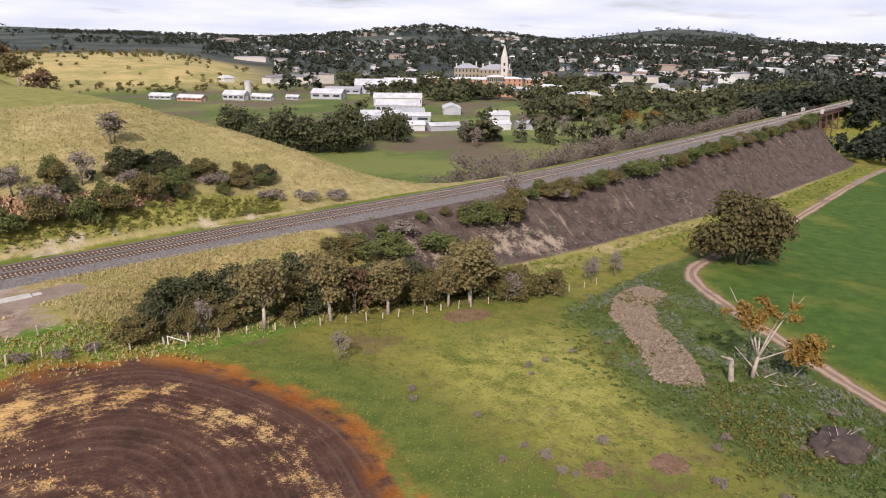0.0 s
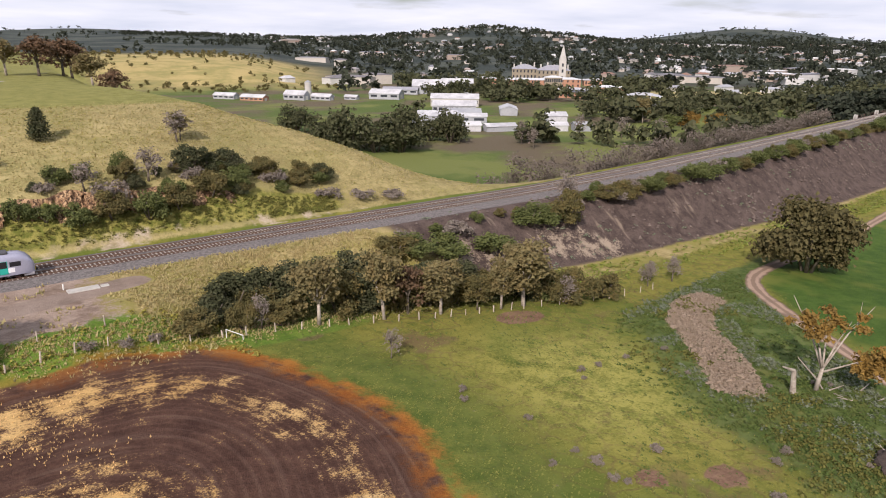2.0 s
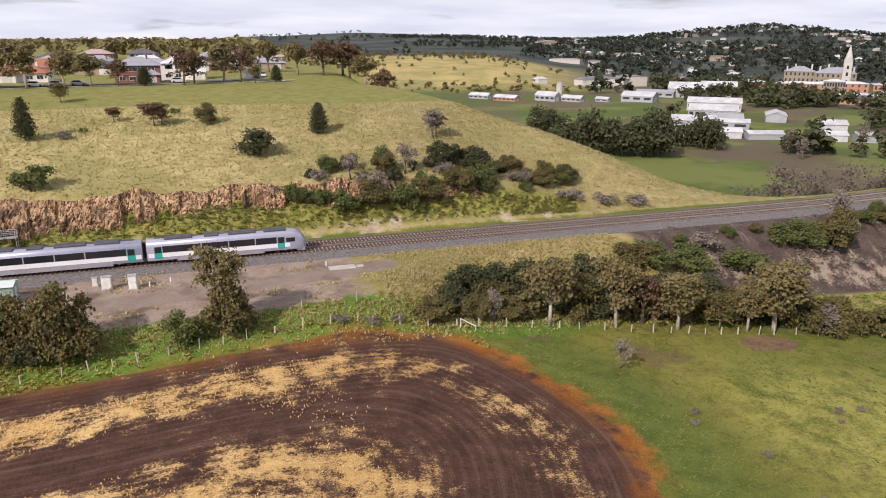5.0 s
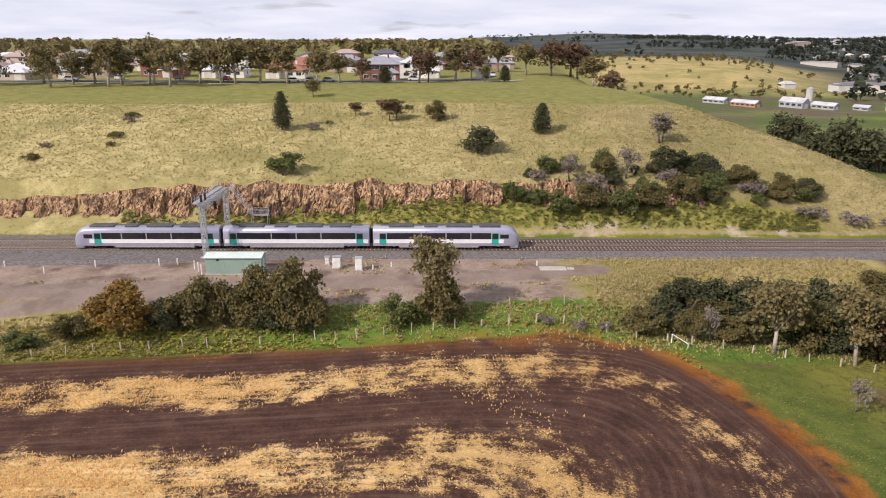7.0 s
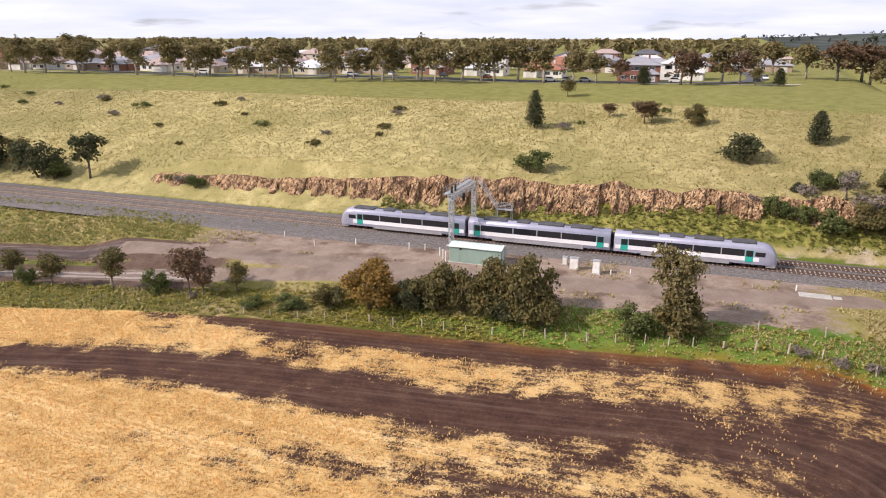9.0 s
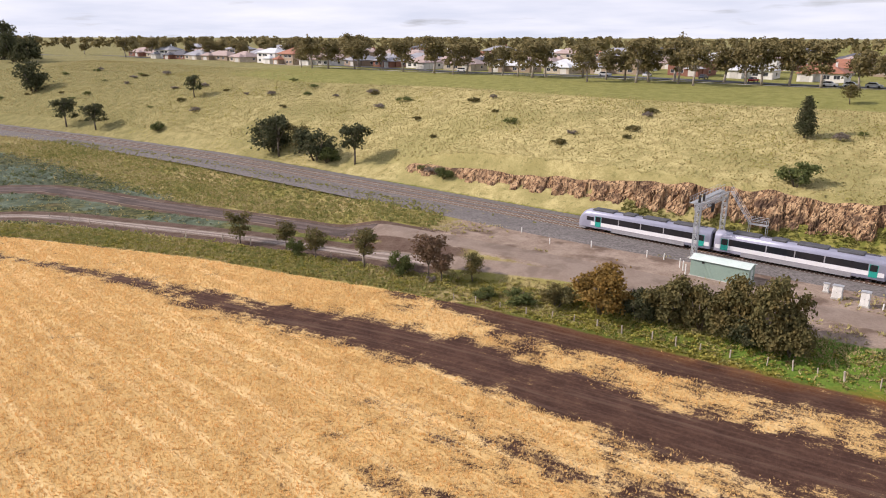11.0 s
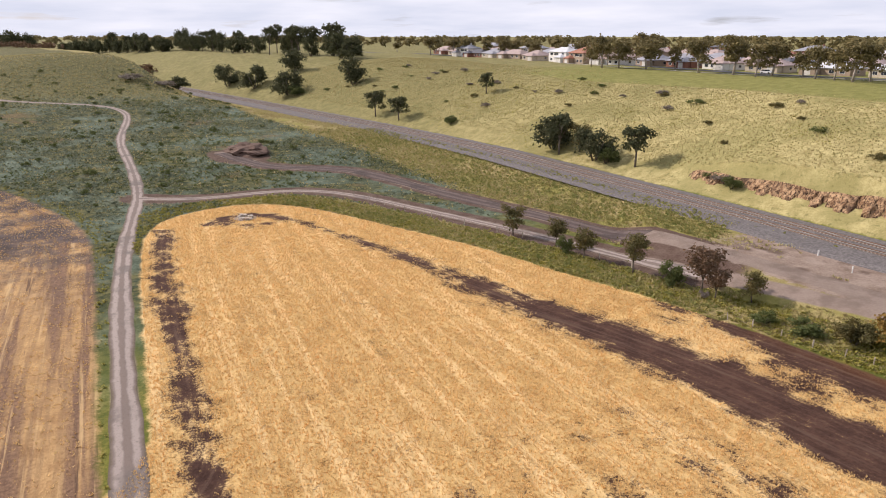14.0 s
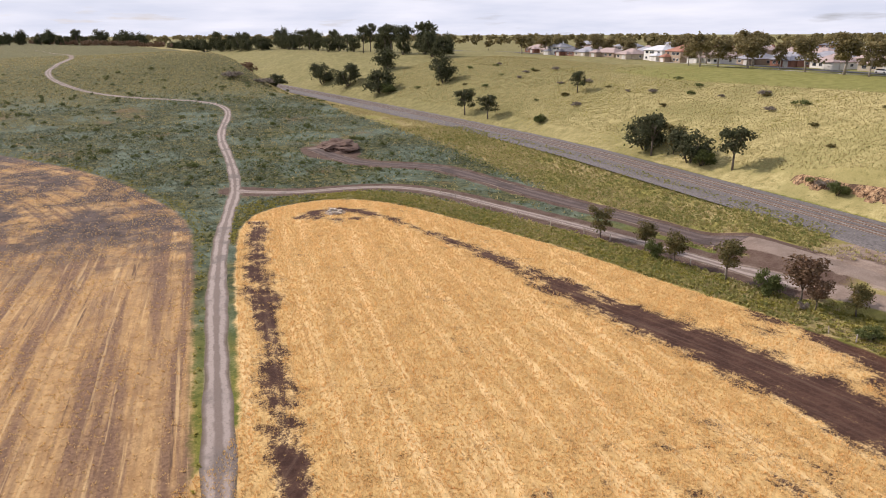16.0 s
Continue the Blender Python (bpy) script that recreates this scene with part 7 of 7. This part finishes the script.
heap("burn_heap", 79.0, 21.5, 4.2, 1.6, plain("charred_earth", (0.04, 0.03, 0.026), (0.08, 0.06, 0.05), 0.8, 0.95, bump=0.8), "dark charred heap of earth and pale branches", "heap", 26)
heap("earth_mound", -228, 50, 9.0, 2.6, plain("red_earth", (0.10, 0.06, 0.045), (0.16, 0.105, 0.08), 0.5, 0.95, bump=0.8), "dug reddish-brown earth mound by the dirt track", "mound")
log = thing("fallen_log", (86.8, 37.6, land(86.8, 37.6)), "broken pale log standing by the half-dead gum", "log")
part("stem", tube(tube(bmesh.new(), (0, 0, -0.3), (-0.3, 0.2, 3.2), 0.42, 0.3, 9), (-0.3, 0.2, 3.2), (-2.6, 0.6, 4.3), 0.27, 0.1, 8), BARK_PALE, log)
for k in range(6):
    bm = bmesh.new()
    a = k * 1.1
    tube(bm, (0, 0, 0), (2.6 * math.cos(a), 1.6 * math.sin(a), 0.4 + 0.3 * (k % 2)), 0.12, 0.03, 5)
    b = tagged(part("fallen_branch", bm, BARK_PALE), "pale fallen branch in the rough grass", "branch", "fallen branches")
    b.matrix_basis = pose(93 + 3.0 * math.cos(k * 2.1), 33 + 3.0 * math.sin(k * 1.7), land(93 + 3.0 * math.cos(k * 2.1), 33 + 3.0 * math.sin(k * 1.7)) + 0.12)

# ---- grass, stubble and weeds ----
grass_random = np.random.RandomState(31)


def sheet(name, verts, per, material, label, category):
    me = bpy.data.meshes.new(name)
    me.vertices.add(len(verts))
    me.vertices.foreach_set("co", verts.astype(np.float32).ravel())
    me.loops.add(len(verts))
    me.loops.foreach_set("vertex_index", np.arange(len(verts), dtype=np.int32))
    me.polygons.add(len(verts) // per)
    me.polygons.foreach_set("loop_start", np.arange(0, len(verts), per, dtype=np.int32))
    me.update(calc_edges=True)
    me.materials.append(material)
    return tagged(new(name, me), label, category, kind="stuff")


def tufts(name, x, y, width, height, blades, material, label, category="grass"):
    """Tufts of bent blades standing on the ground."""
    rng = grass_random
    n = len(x)
    z = ground_z(x, y) - 0.03
    base = np.repeat(np.stack([x, y, z], 1), blades, 0)
    m = n * blades
    a = rng.uniform(0, 2 * math.pi, m)
    k = np.repeat(rng.uniform(0.6, 1.4, n), blades)
    out = np.stack([np.cos(a), np.sin(a), np.zeros(m)], 1)
    side = np.stack([-np.sin(a), np.cos(a), np.zeros(m)], 1)
    w, h = (width * k)[:, None], (height * k * rng.uniform(0.6, 1.2, m))[:, None]
    root = base + out * w * rng.uniform(0.0, 0.5, m)[:, None]
    tip = root + out * w * rng.uniform(0.2, 0.9, m)[:, None] + np.array([0, 0, 1.0]) * h
    verts = np.stack([root - side * w * 0.34, root + side * w * 0.34, tip], 1).reshape(-1, 3)
    return sheet(name, verts, 3, material, label, category)


def weeds(name, x, y, size, height, cards, material, label, category="weeds"):
    """Low leafy clumps."""
    rng = grass_random
    models = [leaf_cards(rng, [(0, 0, 0.15), (0.22, 0.1, 0.2), (-0.15, -0.2, 0.25)], [0.4, 0.3, 0.3], int(cards * 1.7), 0.29, 0.9, 0.5)[0] for _ in range(4)]
    z = ground_z(x, y) - 0.05
    out = []
    for i, m in enumerate(models):
        xs, ys, zs = x[i::4], y[i::4], z[i::4]
        k = rng.uniform(0.6, 1.5, len(xs))[:, None]
        out.append(np.stack([m[None, :, 0] * k * size + xs[:, None], m[None, :, 1] * k * size + ys[:, None], np.maximum(m[None, :, 2], -0.05) * k * height + zs[:, None]], 2).reshape(-1, 3))
    return sheet(name, np.concatenate(out), 4, material, label, category)


def spread(count, x0, x1, y0, y1, keep):
    """Random places where keep(zones, x, y) gives the share that stays."""
    x, y = grass_random.uniform(x0, x1, count), grass_random.uniform(y0, y1, count)
    keep_it = grass_random.uniform(0, 1, count) < keep(zones(x, y), x, y)
    return x[keep_it], y[keep_it]


def patchy(x, y, scale, seed):
    return np.clip((blotch(x, y, scale * 0.75, seed) - 0.5) * 1.7 + 0.5, 0, 1)


x, y = spread(340000, -164, 42, -8, 90, lambda z, x, y: (z["field"] > 0.3) * np.clip(straw_share(x, y, z["field"]) * 2.2 - 0.66, 0.0, 1) * (1 - 0.8 * sm(-28, 2, x)) * (np.hypot(x, y) > 38))
tufts("stubble", x, y, 0.14, 0.21, 3, STRAW, "golden cereal stubble standing in the field", "stubble")
x, y = spread(60000, -260, -40, -60, 4, lambda z, x, y: (z["field_west"] > 0.5) * np.clip(patchy(x, y, 0.12, 2), 0.1, 0.8))
tufts("stubble", x, y, 0.22, 0.16, 3, STRAW, "flattened golden stubble in the western field", "stubble")
x, y = spread(130000, -420, 110, 108, 195, lambda z, x, y: z["slope"] * (1 - z["lawn"]) * (y - track_y(x) > 14) * 0.8)
tufts("dry_grass", x, y, 0.26, 0.28, 3, DRYGRASS, "dry yellowish grass on the slope above the cutting")
x, y = spread(30000, -300, 110, 123, 180, lambda z, x, y: z["slope"] * (1 - z["lawn"]) * (y - track_y(x) > 6.5) * (patchy(x, y, 0.06, 4) > 0.62) * 0.8)
weeds("slope_herbs", x, y, 0.6, 0.4, 3, LEAF_YELLOW, "yellowish green herbs on the grass slope")
x, y = spread(26000, -400, 90, 100, 190, lambda z, x, y: z["slope"] * (1 - z["lawn"]) * (y - track_y(x) > 15) * np.clip(0.25 + patchy(x, y, 0.05, 6), 0, 1))
weeds("slope_tussocks", x, y, 0.5, 0.4, 2, LEAF_HEATH, "olive tussocks on the grass slope")
x, y = spread(70000, -60, 100, 80, 112, lambda z, x, y: z["verge"] * (z["pad"] < 0.3) * (z["embankment"] < 0.3) * (z["road"] < -0.5))
tufts("verge_grass", x, y, 0.28, 0.28, 3, DRYGRASS, "dry tall grass along the railway verge")
# weedy strips and banks
strip = lambda z, x, y: (z["mound"] < 0.6) * (1 - 0.75 * z["green"]) * (z["field"] < -0.3) * (z["field"] > -9) * (z["road"] < -0.3) * (z["pad"] < 0.4) * (x < 32)
x, y = spread(60000, -170, 34, 8, 95, lambda z, x, y: strip(z, x, y) * np.clip(patchy(x, y, 0.2, 1) + 0.15, 0, 1))
weeds("edge_weeds", x, y, 0.75, 0.6, 6, LEAF_YELLOW, "yellow-green weeds along the field edge")
x, y = spread(36000, -170, 34, 8, 95, lambda z, x, y: strip(z, x, y) * np.clip(1.1 - patchy(x, y, 0.2, 1), 0, 1))
weeds("edge_weeds", x, y, 0.8, 0.55, 6, LEAF_BANK, "green weeds along the field edge")
bank = lambda z, x, y: z["verge"] * (z["mound"] < 0.45) * (z["road"] < -0.8) * (z["pad"] < 0.3) * (x < -66)
x, y = spread(48000, -260, -66, 40, 114, lambda z, x, y: bank(z, x, y) * np.clip(1.15 - patchy(x, y, 0.1, 3), 0, 1) * 0.8)
weeds("bank_weeds", x, y, 1.0, 0.9, 4, LEAF_BANK, "green weeds on the railway bank")
x, y = spread(70000, -360, -66, 40, 114, lambda z, x, y: bank(z, x, y) * np.clip(patchy(x, y, 0.1, 3), 0, 1) * 0.8)
tufts("bank_grass", x, y, 0.45, 0.45, 4, DRYGRASS, "dry grass on the railway bank")
x, y = spread(64000, -460, -120, -130, 112, lambda z, x, y: z["weeds"] * (z["field"] < -1) * (z["field_west"] < -2) * (z["road"] < -0.6) * (z["mound"] < 0.4) * (y < track_y(x) - 9) * (1 - z["verge"]) * (1 - 0.8 * z["hump"]) * (patchy(x, y, 0.045, 5) > 0.45) * 0.8)
weeds("sage_weeds", x, y, 1.15, 0.75, 3, LEAF_SAGE, "greyish sage-green thistles on rough ground")
x, y = spread(40000, -460, -120, -130, 112, lambda z, x, y: z["weeds"] * (z["field"] < -1) * (z["field_west"] < -2) * (z["road"] < -0.6) * (z["mound"] < 0.4) * (y < track_y(x) - 9) * (1 - z["verge"]) * (1 - 0.8 * z["hump"]) * (patchy(x, y, 0.07, 12) > 0.6) * 0.7)
weeds("green_weeds", x, y, 1.1, 0.8, 5, LEAF_GREEN, "dark green weeds on rough ground")
x, y = spread(60000, -560, -120, -160, 112, lambda z, x, y: z["weeds"] * (z["field"] < -1) * (z["field_west"] < -2) * (z["road"] < -0.6) * (z["mound"] < 0.4) * (y < track_y(x) - 9) * (0.35 + 0.5 * z["hump"]))
tufts("rough_grass", x, y, 0.5, 0.4, 3, DRYGRASS, "dry olive grass on the rough western rise")
x, y = spread(9000, -260, -40, -60, 4, lambda z, x, y: (z["field_west"] < 0) * (z["field_west"] > -3.5) * (z["road"] < -0.4))
weeds("lane_weeds", x, y, 0.6, 0.5, 6, LEAF_YELLOW, "yellow-green weeds along the lane")
x, y = spread(5000, -90, 30, 86, 112, lambda z, x, y: (z["pad"] > 0.2) * (z["road"] < -0.6) * (patchy(x, y, 0.22, 13) > 0.62))
tufts("yard_grass", x, y, 0.4, 0.35, 3, DRYGRASS, "patches of dry grass in the bare yard")
# the low ground in the east
x, y = spread(50000, 28, 130, 0, 100, lambda z, x, y: (z["field"] < -2) * (z["road"] < -0.5) * (z["embankment"] < 0.2) * (1 - z["pasture"]) * (1 - z["rough"]) * np.clip(patchy(x, y, 0.13, 2) - 0.15, 0, 1))
weeds("meadow_moss", x, y, 0.5, 0.16, 4, LEAF_MOSS, "yellow-green mossy cushions in the meadow")
x, y = spread(40000, 28, 130, 0, 100, lambda z, x, y: (z["field"] < -3) * (z["road"] < -0.5) * (z["embankment"] < 0.2) * (1 - z["pasture"]) * (1 - z["rough"]) * np.clip(0.9 - patchy(x, y, 0.13, 2), 0, 1) * 0.7)
weeds("meadow_grass", x, y, 0.5, 0.22, 4, LEAF_LOW, "green grass tussocks in the meadow")
x, y = spread(26000, 55, 135, 5, 85, lambda z, x, y: z["rough"] * (z["road"] < -0.6) * (z["brush"] < 0.4) * np.clip(patchy(x, y, 0.16, 6) + 0.1, 0, 1))
weeds("rough_weeds", x, y, 0.7, 0.55, 6, LEAF_LOW, "dark green weeds on the rough low ground")
x, y = spread(16000, 55, 135, 5, 85, lambda z, x, y: z["rough"] * (z["road"] < -0.6) * (z["brush"] < 0.4) * (patchy(x, y, 0.22, 8) > 0.56) * sm(72, 84, x))
weeds("sage_weeds", x, y, 0.8, 0.6, 6, LEAF_SAGE, "pale bluish-green thistles on the low ground")
x, y = spread(16000, 55, 135, 5, 85, lambda z, x, y: z["rough"] * (z["road"] < -0.6) * np.maximum(0.5 * (patchy(x, y, 0.14, 11) > 0.76), sm(7, 3, np.hypot(x - 75, (y - 27) * 0.8))))
weeds("yellow_bushes", x, y, 0.8, 0.7, 6, LEAF_HEATH, "yellowish low bushes on the low ground")
x, y = spread(26000, 60, 125, 10, 85, lambda z, x, y: (z["brush"] > 0.42) * (z["road"] < -0.5) * 0.8)
weeds("dead_brush", x, y, 0.8, 0.6, 6, LEAF_DEAD, "dead greyish-brown brush on the low ground")
x, y = spread(3000, 70, 370, 70, 130, lambda z, x, y: (z["embankment"] > 0.5) * 0.5 * (patchy(x, y, 0.1, 9) > 0.6))
weeds("bank_herbs", x, y, 1.1, 0.7, 6, LEAF_SAGE, "scattered herbs on the bare embankment")
x, y = spread(14000, 66, 360, 60, 118, lambda z, x, y: (z["verge"] * 0 + 1) * (z["embankment"] < 0.35) * (z["road"] < -1) * (np.abs(y - (track_y(x) - 12 - 9 - 0.85 * np.maximum(-0.6 - field_z(x, y), 0))) < 5) * np.clip(patchy(x, y, 0.09, 3), 0, 1))
weeds("foot_weeds", x, y, 1.2, 0.9, 6, LEAF_WEED, "bright green weeds at the embankment foot")
x, y = spread(9000, -60, 70, 122, 131, lambda z, x, y: (y - track_y(x) > 7.5) * (y - track_y(x) < 12) * np.clip(patchy(x, y, 0.16, 7) + 0.2, 0, 1))
weeds("cutting_weeds", x, y, 0.7, 0.55, 6, LEAF_HEATH, "yellow-green weeds below the rock face")
x, y = spread(5200, 70, 350, 66, 128, lambda z, x, y: (z["embankment"] > 0.5) * np.clip(patchy(x, y, 0.08, 4) * 1.2, 0.15, 1))
size = grass_random.uniform(0.18, 0.55, len(x)) * grass_random.uniform(0.6, 1.5, len(x))
corner = np.array([(1, 0.1, 0), (0.1, 1, 0.1), (-1, -0.1, 0.05), (0, -1, 0), (0.1, 0.1, 0.8), (-0.1, 0, -0.8)])
sides = [(0, 1, 4), (1, 2, 4), (2, 3, 4), (3, 0, 4), (1, 0, 5), (2, 1, 5), (3, 2, 5), (0, 3, 5)]
stones = corner[None] * (size[:, None, None] * grass_random.uniform(0.6, 1.3, (len(x), 6, 1))) + np.stack([x, y, ground_z(x, y) + 0.05], 1)[:, None, :]
sheet("embankment_rubble", stones[:, np.array(sides).ravel()].reshape(-1, 3), 3, plain("rubble_stone", (0.075, 0.056, 0.05), (0.18, 0.14, 0.118), 0.8, 0.95), "loose brown stones on the bare embankment", "rubble")
for k in range(26):
    x, y = slope_random.uniform(45, 95), slope_random.uniform(18, 60)
    plant("dry_shrub", x, y, slope_random.uniform(0.6, 1.3), 0.8, "dry tussocks in the meadow")

for k in range(240):
    x, y = slope_random.uniform(-450, -165), slope_random.uniform(-110, 75)
    z = zones(np.array([x]), np.array([y]))
    if z["field_west"][0] < -4 and z["field"][0] < -4 and z["road"][0] < -2 and y < float(track_y(x)) - 14:
        plant("low_shrub", x, y, slope_random.uniform(0.9, 1.9), slope_random.uniform(0.6, 1.1), "small bushes on the western rise")
